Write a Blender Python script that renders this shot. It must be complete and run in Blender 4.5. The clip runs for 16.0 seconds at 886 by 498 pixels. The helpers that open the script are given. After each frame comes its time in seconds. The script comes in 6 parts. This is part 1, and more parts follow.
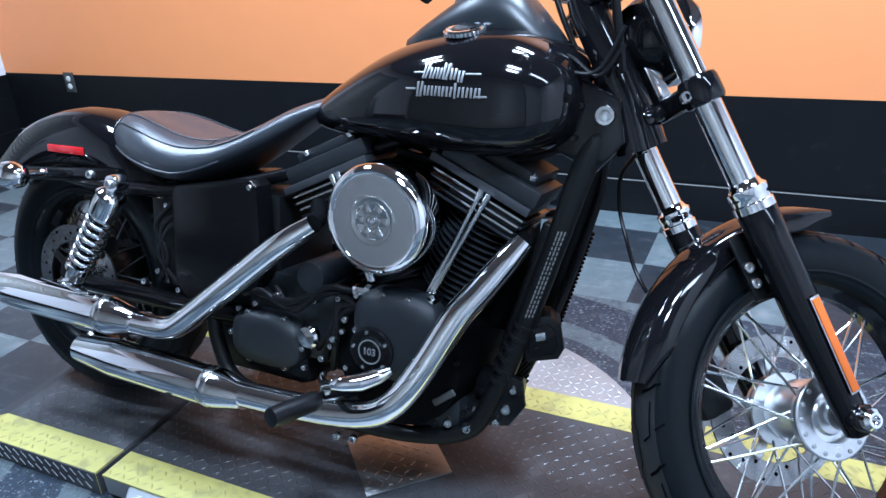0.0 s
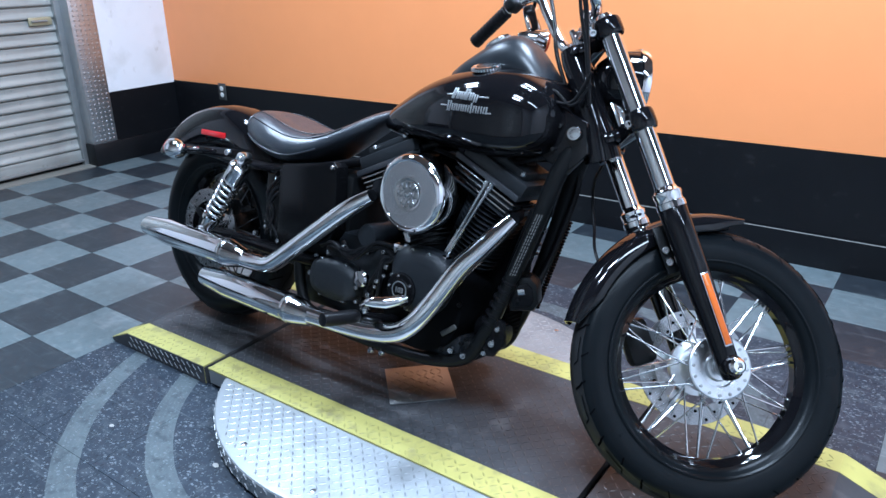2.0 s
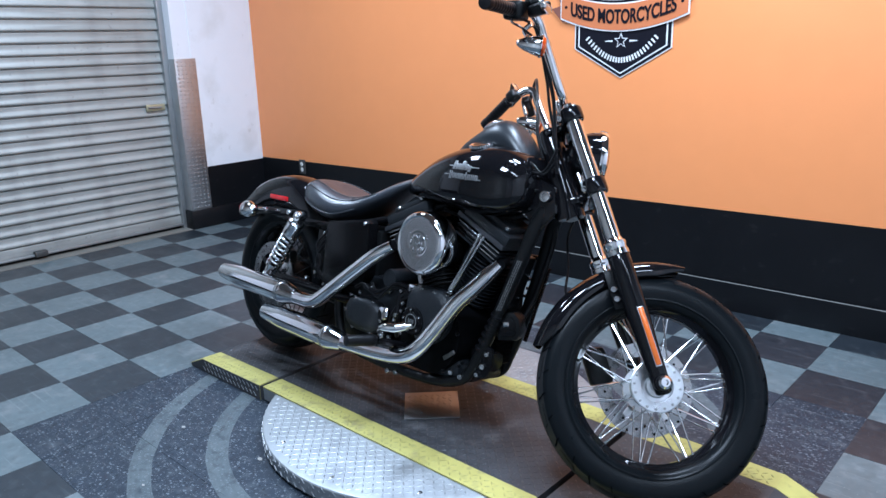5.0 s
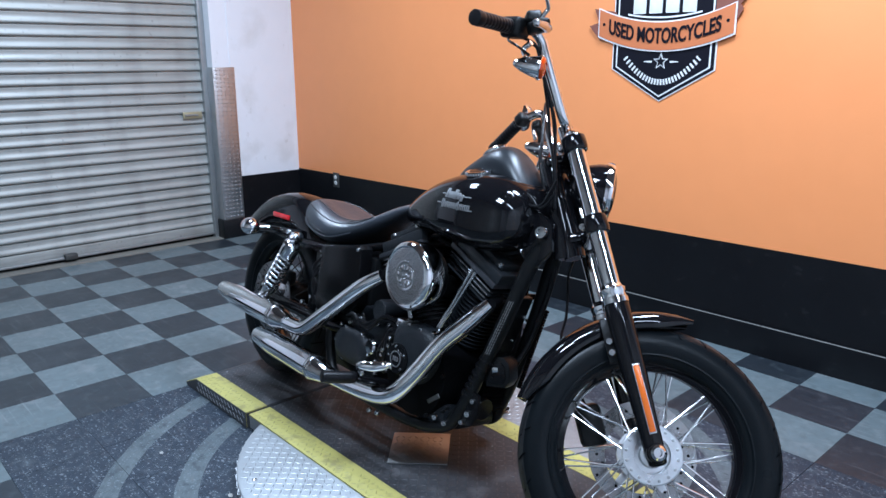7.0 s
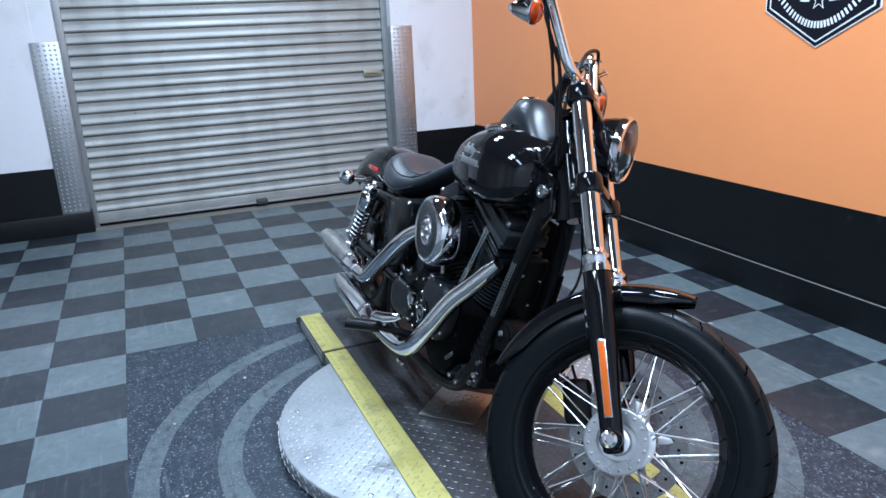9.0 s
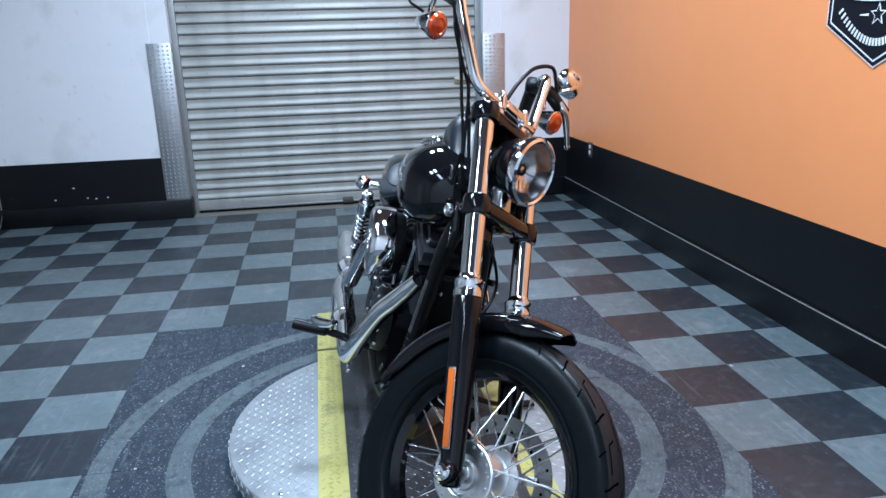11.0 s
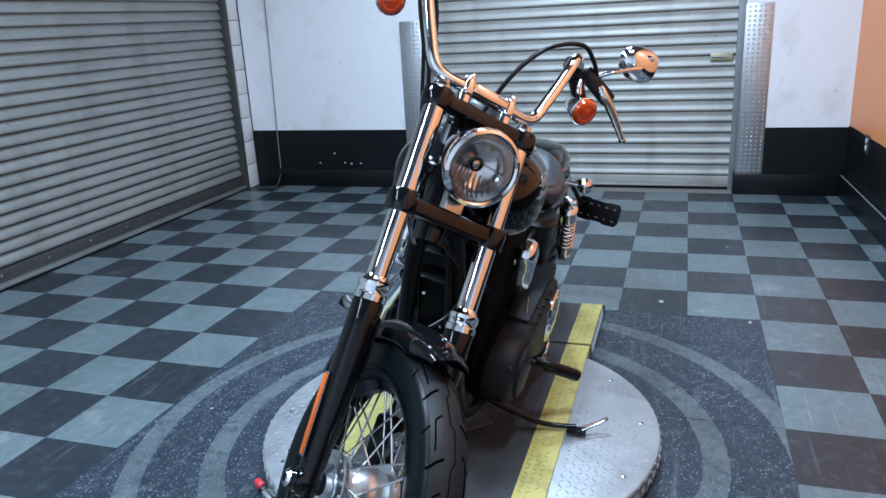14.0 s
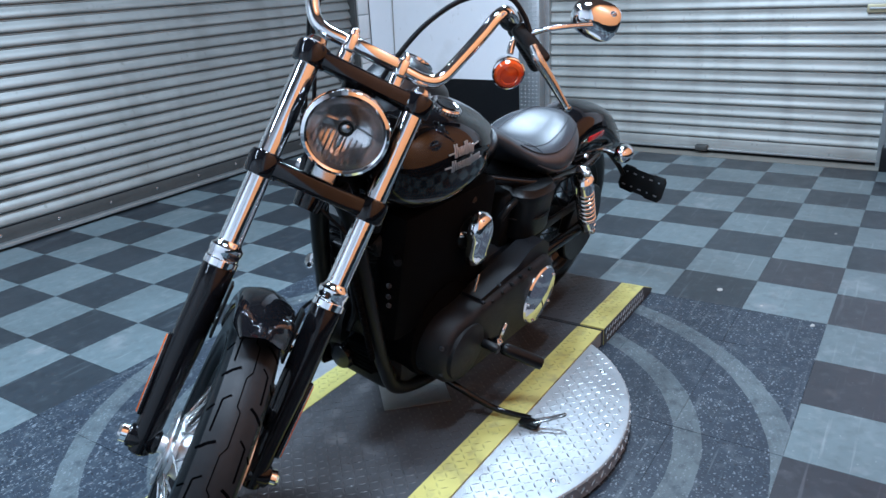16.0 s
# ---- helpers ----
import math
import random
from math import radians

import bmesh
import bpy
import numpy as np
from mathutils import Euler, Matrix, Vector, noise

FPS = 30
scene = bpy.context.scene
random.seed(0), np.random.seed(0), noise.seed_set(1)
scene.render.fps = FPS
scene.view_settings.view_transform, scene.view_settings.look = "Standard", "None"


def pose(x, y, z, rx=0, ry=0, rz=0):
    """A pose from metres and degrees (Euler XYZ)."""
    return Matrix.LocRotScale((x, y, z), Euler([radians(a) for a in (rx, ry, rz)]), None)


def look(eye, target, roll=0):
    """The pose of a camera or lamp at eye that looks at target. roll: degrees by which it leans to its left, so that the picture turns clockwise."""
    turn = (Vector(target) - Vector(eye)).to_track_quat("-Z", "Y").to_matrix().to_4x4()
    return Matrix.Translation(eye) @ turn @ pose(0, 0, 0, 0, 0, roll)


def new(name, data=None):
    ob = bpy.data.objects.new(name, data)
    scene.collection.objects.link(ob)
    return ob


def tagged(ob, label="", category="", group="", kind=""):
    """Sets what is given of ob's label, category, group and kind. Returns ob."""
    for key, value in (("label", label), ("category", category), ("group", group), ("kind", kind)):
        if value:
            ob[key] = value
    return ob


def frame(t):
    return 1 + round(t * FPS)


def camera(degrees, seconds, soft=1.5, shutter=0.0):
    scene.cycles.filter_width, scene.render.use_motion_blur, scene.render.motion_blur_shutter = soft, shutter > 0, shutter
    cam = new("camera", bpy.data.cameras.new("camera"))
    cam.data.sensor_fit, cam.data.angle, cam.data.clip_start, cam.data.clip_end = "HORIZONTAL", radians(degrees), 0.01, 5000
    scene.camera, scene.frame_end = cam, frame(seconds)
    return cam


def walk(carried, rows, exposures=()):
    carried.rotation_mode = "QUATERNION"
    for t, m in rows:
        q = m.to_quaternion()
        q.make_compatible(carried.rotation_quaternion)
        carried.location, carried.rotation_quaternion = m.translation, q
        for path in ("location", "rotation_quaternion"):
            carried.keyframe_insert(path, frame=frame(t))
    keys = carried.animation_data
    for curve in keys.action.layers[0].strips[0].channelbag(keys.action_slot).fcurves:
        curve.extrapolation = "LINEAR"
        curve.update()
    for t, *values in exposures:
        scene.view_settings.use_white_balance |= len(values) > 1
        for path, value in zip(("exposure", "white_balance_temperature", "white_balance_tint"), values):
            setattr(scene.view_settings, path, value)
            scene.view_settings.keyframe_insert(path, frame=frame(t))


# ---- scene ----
cam = camera(61.9, 16.0)
PATH = [
    (0, (0.8783, -1.1830, 1.2725), (0.0777, 0.4424, 0.4258), -3.53),
    (0.5, (0.9674, -1.3312, 1.2601), (0.1470, 0.3019, 0.4477), -2.10),
    (1, (1.1033, -1.3918, 1.3102), (0.1915, 0.1882, 0.4904), -1.50),
    (1.5, (1.2656, -1.4611, 1.3312), (0.2366, 0.0543, 0.5280), -0.88),
    (2, (1.3741, -1.5769, 1.3424), (0.2928, -0.0688, 0.5963), -0.86),
    (2.5, (1.4708, -1.6950, 1.3537), (0.3458, -0.2024, 0.6419), -1.93),
    (3, (1.5518, -1.7554, 1.3775), (0.4106, -0.2444, 0.7339), -1.68),
    (3.5, (1.6644, -1.7915, 1.3965), (0.4752, -0.3028, 0.7883), -1.21),
    (4, (1.7656, -1.8174, 1.4033), (0.5244, -0.3612, 0.8213), -0.53),
    (6.5, (1.9424, -1.6919, 1.3894), (0.5750, -0.3196, 0.8924), -2.60),
    (7, (1.9077, -1.4980, 1.4088), (0.4818, -0.1911, 0.8998), -0.14),
    (7.5, (1.9427, -1.3539, 1.4197), (0.5184, -0.0443, 0.9135), 1.38),
    (8, (2.0625, -1.1954, 1.4108), (0.4838, -0.0789, 0.8996), 1.24),
    (8.5, (2.1856, -1.0434, 1.3870), (0.4972, -0.1550, 0.7869), 0.13),
    (9, (2.2600, -0.8733, 1.3679), (0.4910, -0.1570, 0.7702), -2.48),
    (11.5, (2.4320, -0.0635, 1.3635), (0.5253, 0.1199, 0.7880), -2.28),
    (12, (2.4094, 0.0893, 1.3492), (0.4945, 0.1094, 0.7721), -3.64),
    (12.5, (2.4438, 0.2865, 1.3514), (0.5486, 0.0946, 0.7418), -2.75),
    (13, (2.4174, 0.4372, 1.3415), (0.5425, 0.1323, 0.7157), -3.89),
    (13.5, (2.2791, 0.5853, 1.3349), (0.4320, 0.1262, 0.7204), -3.12),
    (14, (2.1828, 0.7108, 1.3290), (0.3724, 0.1045, 0.7334), -3.07),
    (14.5, (2.1200, 0.9145, 1.3370), (0.3543, 0.1959, 0.7321), -3.62),
    (15, (2.0648, 1.0930, 1.3305), (0.3616, 0.2605, 0.6933), -2.12),
    (15.5, (1.9653, 1.1880, 1.3033), (0.3228, 0.2532, 0.6488), -3.48),
    (16, (1.7665, 1.2563, 1.3043), (0.2098, 0.2146, 0.6031), -3.13),
]
EXPOSURES = [(0, 0.33, 5660, 19), (1.5, 0.23, 5720, 18), (3.5, 0.06, 5850, 20), (7, -0.15, 5900, 20), (9, -0.12, 5850, 18), (12.5, -0.17, 5830, 16), (16, 0.06, 5790, 15)]
walk(cam, [(t, look(eye, target, roll)) for t, eye, target, roll in PATH], EXPOSURES)

# ---- light ----
world = bpy.data.worlds.new("world")
scene.world = world
world.use_nodes = True
world.node_tree.nodes["Background"].inputs[0].default_value = (0.75, 0.85, 1.0, 1)
world.node_tree.nodes["Background"].inputs[1].default_value = 0.02

# ---- helpers for meshes ----
X, Y, Z = Vector((1, 0, 0)), Vector((0, 1, 0)), Vector((0, 0, 1))
I4 = Matrix.Identity(4)


def finish(name, bm, material, smooth=True, sharp=0.7):
    """A mesh from a bmesh, with smooth faces and sharp edges over the given angle."""
    bmesh.ops.recalc_face_normals(bm, faces=bm.faces)
    for e in bm.edges:
        if len(e.link_faces) == 2 and e.calc_face_angle(0) > sharp:
            e.smooth = False
    for fc in bm.faces:
        fc.smooth = smooth
    me = bpy.data.meshes.new(name)
    bm.to_mesh(me)
    bm.free()
    if material:
        me.materials.append(material)
    return me


def part(name, bm, material, parent=None, label="", smooth=True, sharp=0.7):
    ob = new(name, finish(name, bm, material, smooth, sharp))
    if parent:
        ob.parent = parent
    return tagged(ob, label)


def thing(name, label, category, m=I4, group="", kind=""):
    ob = new(name)
    ob.empty_display_size = 0.1
    ob.matrix_world = m
    return tagged(ob, label, category, group, kind)


def B():
    return bmesh.new()


def box(bm, c, s, bevel=0.0, m=I4, seg=2):
    """A box with centre c and size s, bevelled, laid by m."""
    made = bmesh.ops.create_cube(bm, size=1.0, matrix=m @ Matrix.Translation(c) @ Matrix.Diagonal((*s, 1)))
    if bevel:
        es = list({e for v in made["verts"] for e in v.link_edges})
        bmesh.ops.bevel(bm, geom=es, offset=bevel, segments=seg, affect="EDGES", profile=0.5)
    return bm


def axis_to(p, q):
    """A matrix at p whose z runs towards q."""
    p, q = Vector(p), Vector(q)
    return Matrix.Translation(p) @ (q - p).to_track_quat("Z", "X").to_matrix().to_4x4()


def skin(bm, rings, cap=True, closed=True):
    """Joins rings of points, one after another, to a skin."""
    vs = [[bm.verts.new(p) for p in ring] for ring in rings]
    n = len(vs[0])
    for a, b in zip(vs, vs[1:]):
        for k in range(n if closed else n - 1):
            bm.faces.new((a[k], a[(k + 1) % n], b[(k + 1) % n], b[k]))
    if cap and closed:
        bm.faces.new(vs[0][::-1])
        bm.faces.new(vs[-1])
    return bm


def lathe(bm, prof, m=I4, seg=32, cap=True, arc=None):
    """Turns the profile of (radius, height) round the z of m."""
    if arc:
        a0, a1 = (radians(a) for a in arc)
        angles = [a0 + (a1 - a0) * k / seg for k in range(seg + 1)]
        rings = [[m @ Vector((r * math.cos(a), r * math.sin(a), h)) for r, h in prof] for a in angles]
        return skin(bm, rings, cap=True, closed=True)
    rings = [[m @ Vector((max(r, 1e-4) * math.cos(2 * math.pi * k / seg), max(r, 1e-4) * math.sin(2 * math.pi * k / seg), h)) for k in range(seg)] for r, h in prof]
    return skin(bm, rings, cap)


def ring_lathe(bm, prof, m=I4, seg=48):
    """Turns a closed profile of (radius, height) round the z of m: a tyre or a rim."""
    rings = [[m @ Vector((r * math.cos(2 * math.pi * k / seg), r * math.sin(2 * math.pi * k / seg), h)) for r, h in prof] for k in range(seg)]
    vs = [[bm.verts.new(p) for p in ring] for ring in rings]
    n = len(prof)
    for j in range(seg):
        a, b = vs[j], vs[(j + 1) % seg]
        for k in range(n):
            bm.faces.new((a[k], a[(k + 1) % n], b[(k + 1) % n], b[k]))
    return bm


def spline(pts, n=8):
    """A smooth line through the points."""
    ps = [Vector(p) for p in pts]
    ps = [2 * ps[0] - ps[1]] + ps + [2 * ps[-1] - ps[-2]]
    out = []
    for a, b, c, d in zip(ps, ps[1:], ps[2:], ps[3:]):
        for k in range(n):
            t = k / n
            out.append(0.5 * (2 * b + (c - a) * t + (2 * a - 5 * b + 4 * c - d) * t * t + (3 * b - a - 3 * c + d) * t**3))
    return out + [ps[-2]]


def tube(bm, pts, r, seg=14, n=8, smooth=True):
    """A tube through the points; r is one radius or one for each point."""
    line = spline(pts, n) if smooth and len(pts) > 2 else [Vector(p) for p in pts]
    if isinstance(r, (int, float)):
        rs = [r] * len(line)
    else:
        rs = [float(v) for v in np.interp(np.linspace(0, len(r) - 1, len(line)), range(len(r)), r)]
    up, rings = None, []
    for k, p in enumerate(line):
        way = (line[min(k + 1, len(line) - 1)] - line[max(k - 1, 0)]).normalized()
        if up is None:
            up = way.orthogonal().normalized()
        up = (up - up.dot(way) * way).normalized()
        side = way.cross(up)
        rings.append([p + rs[k] * (math.cos(2 * math.pi * j / seg) * up + math.sin(2 * math.pi * j / seg) * side) for j in range(seg)])
    return skin(bm, rings)


def prism(bm, outline, h, m=I4, bevel=0.0):
    """A flat outline of (x, y), h thick along the z of m."""
    lo = [bm.verts.new(m @ Vector((x, y, 0))) for x, y in outline]
    hi = [bm.verts.new(m @ Vector((x, y, h))) for x, y in outline]
    n = len(lo)
    bm.faces.new(lo[::-1])
    top = bm.faces.new(hi)
    for k in range(n):
        bm.faces.new((lo[k], lo[(k + 1) % n], hi[(k + 1) % n], hi[k]))
    if bevel:
        bmesh.ops.bevel(bm, geom=list(top.edges), offset=bevel, segments=2, affect="EDGES", profile=0.5)
    return bm


def letters(text, size, depth, m, material, parent, name, bold=0.0):
    """A word in the built-in font, as a mesh, centred on m."""
    cu = bpy.data.curves.new(name, "FONT")
    cu.body, cu.size, cu.extrude, cu.align_x, cu.align_y, cu.offset = text, size, depth, "CENTER", "CENTER", bold
    tmp = new("tmp", cu)
    me = bpy.data.meshes.new_from_object(tmp.evaluated_get(bpy.context.evaluated_depsgraph_get()))
    bpy.data.objects.remove(tmp)
    bpy.data.curves.remove(cu)
    me.transform(m)
    me.materials.clear()
    me.materials.append(material)
    ob = new(name, me)
    ob.parent = parent
    return ob


# ---- materials ----
def mat(name, col, rough=0.5, metal=0.0, vary=0.12, scale=30.0, bump=0.0, bscale=200.0, rvar=0.08, coat=0.0, spec=0.5, each=0.0, stain=None, stain_scale=3.0, stain_at=0.6):
    """A surface with grain at two scales, uneven gloss and fine relief; each: how far pieces differ; stain: a second colour in patches."""
    ma = bpy.data.materials.new(name)
    ma.use_nodes = True
    nt = ma.node_tree
    nd, ln = nt.nodes, nt.links
    bs = nd["Principled BSDF"]
    bs.inputs["Metallic"].default_value = metal
    bs.inputs["Coat Weight"].default_value = coat
    bs.inputs["Coat Roughness"].default_value = 0.04
    bs.inputs["Specular IOR Level"].default_value = spec
    co = nd.new("ShaderNodeTexCoord")
    src = co.outputs["Object"]
    if each:
        info = nd.new("ShaderNodeObjectInfo")
        shift = nd.new("ShaderNodeVectorMath")
        shift.operation = "MULTIPLY_ADD"
        ln.new(info.outputs["Random"], shift.inputs[0])
        shift.inputs[1].default_value = (37, 53, 71)
        ln.new(src, shift.inputs[2])
        src = shift.outputs[0]

    def noise_of(s, detail=4.0):
        no = nd.new("ShaderNodeTexNoise")
        no.inputs["Scale"].default_value = s
        no.inputs["Detail"].default_value = detail
        ln.new(src, no.inputs["Vector"])
        return no.outputs["Fac"]

    def math_of(op, a, b):
        m2 = nd.new("ShaderNodeMath")
        m2.operation = op
        for k, v in enumerate((a, b)):
            if isinstance(v, (int, float)):
                m2.inputs[k].default_value = v
            else:
                ln.new(v, m2.inputs[k])
        return m2.outputs[0]

    big, fine = noise_of(scale / 8), noise_of(scale)
    val = math_of("ADD", math_of("MULTIPLY", big, 2 * vary), math_of("MULTIPLY", fine, 2 * vary))
    val = math_of("ADD", val, 1 - 2 * vary)
    if each:
        val = math_of("ADD", val, math_of("MULTIPLY", math_of("SUBTRACT", info.outputs["Random"], 0.5), 2 * each))
    hsv = nd.new("ShaderNodeHueSaturation")
    hsv.inputs["Color"].default_value = (*col, 1)
    ln.new(val, hsv.inputs["Value"])
    out = hsv.outputs[0]
    if stain:
        ramp = nd.new("ShaderNodeMapRange")
        ramp.inputs["From Min"].default_value, ramp.inputs["From Max"].default_value = stain_at, stain_at + 0.14
        ln.new(noise_of(stain_scale, 6.0), ramp.inputs["Value"])
        mx = nd.new("ShaderNodeMix")
        mx.data_type = "RGBA"
        ln.new(ramp.outputs[0], mx.inputs[0])
        ln.new(out, mx.inputs[6])
        mx.inputs[7].default_value = (*stain, 1)
        out = mx.outputs[2]
    ln.new(out, bs.inputs["Base Color"])
    ln.new(math_of("ADD", math_of("MULTIPLY", noise_of(scale / 3, 6.0), 2 * rvar), rough - rvar), bs.inputs["Roughness"])
    if bump:
        bu = nd.new("ShaderNodeBump")
        bu.inputs["Strength"].default_value = bump
        bu.inputs["Distance"].default_value = 0.002
        ln.new(noise_of(bscale, 3.0), bu.inputs["Height"])
        ln.new(bu.outputs[0], bs.inputs["Normal"])
    return ma


ORANGE = mat("orange_paint", (0.84, 0.295, 0.105), 0.42, vary=0.025, scale=9, bump=0.15, bscale=120, stain=(0.74, 0.27, 0.07), stain_scale=1.1, stain_at=0.62)
BAND = mat("black_wall_paint", (0.0042, 0.0046, 0.006), 0.38, spec=0.32, vary=0.2, scale=14, bump=0.2, bscale=90, stain=(0.016, 0.016, 0.018), stain_scale=7, stain_at=0.68)
WHITE = mat("white_wall_paint", (0.78, 0.79, 0.82), 0.5, vary=0.02, scale=10, bump=0.15, bscale=90, stain=(0.62, 0.62, 0.62), stain_scale=2.6, stain_at=0.62)
SCUFF = mat("scuffed_edge", (0.2, 0.2, 0.19), 0.6, vary=0.4, scale=60)
CEIL = mat("dark_ceiling", (0.12, 0.12, 0.122), 0.7, vary=0.05)
TILE_L = mat("pale_tile", (0.112, 0.145, 0.156), 0.34, vary=0.15, scale=26, each=0.07, bump=0.06, bscale=60, rvar=0.12, stain=(0.18, 0.20, 0.21), stain_scale=7, stain_at=0.60)
TILE_D = mat("dark_tile", (0.020, 0.0265, 0.034), 0.34, vary=0.2, scale=22, each=0.12, bump=0.06, bscale=60, rvar=0.12, stain=(0.06, 0.065, 0.07), stain_scale=6, stain_at=0.66)
TILE_B = mat("brown_tile", (0.025, 0.0265, 0.0325), 0.36, vary=0.12, scale=22, each=0.1, bump=0.06, bscale=60, stain=(0.055, 0.05, 0.052), stain_scale=8, stain_at=0.66)
GROUT = mat("floor_joint", (0.03, 0.032, 0.034), 0.8)
GALV = mat("galvanized_slat", (0.365, 0.372, 0.352), 0.5, 0.3, vary=0.12, scale=5, each=0.09, rvar=0.12, stain=(0.36, 0.34, 0.30), stain_scale=2.2, stain_at=0.66)
GALV_D = mat("grey_slat", (0.27, 0.28, 0.27), 0.45, 0.45, vary=0.1, scale=5, each=0.04, rvar=0.1)
STEEL = mat("grey_steel", (0.36, 0.37, 0.37), 0.4, 0.7, vary=0.12, scale=12)
RAIL_D = mat("dark_rail", (0.07, 0.07, 0.068), 0.5, 0.4, vary=0.15)
CONCRETE = mat("sill_concrete", (0.2, 0.19, 0.165), 0.7, vary=0.15, scale=12, bump=0.3, bscale=150)
BLOCK = mat("painted_block", (0.60, 0.61, 0.61), 0.6, vary=0.08, scale=14, bump=0.4, bscale=120)
GUARD = mat("bright_guard", (0.52, 0.53, 0.54), 0.42, 0.95, vary=0.1, scale=20, rvar=0.08)
LUG = mat("dull_lozenge", (0.36, 0.375, 0.39), 0.40, 0.6, vary=0.15)
ALU = mat("aluminium_tread", (0.365, 0.385, 0.40), 0.48, 0.6, vary=0.12, scale=16, rvar=0.14, bump=0.15, bscale=90, stain=(0.27, 0.285, 0.30), stain_scale=5, stain_at=0.56)
HATCH = mat("polished_tread", (0.47, 0.47, 0.47), 0.40, 1.0, vary=0.12, scale=16, rvar=0.08, bump=0.12, bscale=90)
TRACK_LUG = mat("worn_lozenge", (0.088, 0.088, 0.092), 0.36, 0.5, vary=0.25, scale=30)
TRACK = mat("worn_dark_tread", (0.062, 0.064, 0.07), 0.5, 0.2, spec=0.35, vary=0.18, scale=14, rvar=0.12, bump=0.2, bscale=70, stain=(0.14, 0.14, 0.145), stain_scale=7, stain_at=0.62)
WORN_Y = mat("worn_yellow", (0.36, 0.32, 0.10), 0.5, vary=0.3, scale=30)
YELLOW = mat("yellow_tread", (0.47, 0.42, 0.125), 0.5, vary=0.12, scale=20, bump=0.15, bscale=60, stain=(0.33, 0.29, 0.11), stain_scale=14, stain_at=0.56)
SIGN_K = mat("sign_black", (0.007, 0.007, 0.012), 0.45, spec=0.15)
SIGN_W = mat("sign_white", (0.75, 0.75, 0.75), 0.5)
SIGN_O = mat("sign_ribbon", (0.58, 0.17, 0.06), 0.5, vary=0.05)
SIGN_B = mat("sign_ribbon_back", (0.22, 0.075, 0.05), 0.5, vary=0.05)
PLASTIC_W = mat("pale_plastic", (0.6, 0.6, 0.58), 0.4)
PLASTIC_R = mat("red_plastic", (0.5, 0.03, 0.04), 0.4)

PAINT = mat("gloss_black_paint", (0.004, 0.004, 0.005), 0.06, vary=0.1, scale=12, rvar=0.015, spec=0.38)
MATTE = mat("matte_black", (0.0028, 0.003, 0.0036), 0.6, spec=0.03, vary=0.2, scale=40)
SATIN = mat("satin_black", (0.0045, 0.005, 0.0055), 0.34, spec=0.2, vary=0.15, scale=40, bump=0.25, bscale=500, rvar=0.06)
WRINKLE = mat("wrinkle_black", (0.010, 0.0122, 0.015), 0.37, spec=0.34, vary=0.2, scale=60, bump=0.5, bscale=700, rvar=0.06)
BLACKMETAL = mat("black_coated_steel", (0.0035, 0.0035, 0.0042), 0.2, spec=0.2, vary=0.1, rvar=0.05)
ROCKER = mat("rocker_black", (0.011, 0.013, 0.0155), 0.45, spec=0.28, vary=0.2, scale=60, bump=0.4, bscale=700, rvar=0.06)
RAIL_G = mat("machined_rail", (0.05, 0.053, 0.06), 0.4, 0.5, vary=0.15, scale=60, rvar=0.08)
COVER = mat("cover_black", (0.003, 0.003, 0.0035), 0.22, spec=0.16, vary=0.1, scale=12, rvar=0.03)
PRIMARY = mat("primary_black", (0.0075, 0.0085, 0.0108), 0.42, spec=0.28, vary=0.2, scale=60, bump=0.5, bscale=700, rvar=0.06)
FORKLEG = mat("fork_black", (0.004, 0.004, 0.005), 0.13, spec=0.28, vary=0.1, scale=12, rvar=0.03)
CHROME = mat("chrome", (0.82, 0.83, 0.85), 0.045, 1.0, vary=0.02, scale=20, rvar=0.015)
CHROME_S = mat("brushed_chrome", (0.6, 0.61, 0.62), 0.2, 1.0, vary=0.06, scale=40, rvar=0.04)
SPRING = mat("chrome_spring", (0.85, 0.86, 0.88), 0.16, 1.0, vary=0.03, rvar=0.02)
SPOKE = mat("zinc_spoke", (0.82, 0.83, 0.84), 0.2, 1.0, vary=0.05)
CAST = mat("cast_alloy", (0.84, 0.86, 0.88), 0.34, 1.0, vary=0.1, scale=50, rvar=0.1)
PLATE = mat("hub_alloy", (0.66, 0.68, 0.70), 0.30, 1.0, vary=0.15, scale=60, rvar=0.1)
BOLT = mat("zinc_bolt", (0.55, 0.56, 0.57), 0.25, 1.0, vary=0.1)
RUBBER = mat("tyre_rubber", (0.0034, 0.0048, 0.0060), 0.30, spec=0.13, vary=0.2, scale=40, bump=0.12, bscale=250, rvar=0.08)
DUSTY = mat("dusty_rubber", (0.0125, 0.013, 0.0145), 0.5, spec=0.22, vary=0.25, scale=60, bump=0.12, bscale=250, rvar=0.1)
# black that stands for the shade inside tread grooves and drilled holes
SHADE_BLACK = mat("recess_shade", (0.002, 0.002, 0.0025), 0.9, spec=0.0)
ROTOR = mat("brake_steel", (0.34, 0.345, 0.35), 0.27, 1.0, vary=0.12)
CONSOLE = mat("console_satin", (0.008, 0.011, 0.0145), 0.36, spec=0.5, vary=0.12, scale=30, rvar=0.06)
HOSE = mat("black_hose", (0.0045, 0.0045, 0.0055), 0.36, spec=0.22, vary=0.1)
LEATHER = mat("black_leather", (0.019, 0.024, 0.032), 0.35, spec=1.0, vary=0.15, scale=40, bump=0.35, bscale=420, rvar=0.07)
STITCH = mat("seat_piping", (0.018, 0.019, 0.022), 0.42)
MARKER = mat("amber_reflector", (0.576, 0.112, 0.010), 0.2, vary=0.08, scale=120)
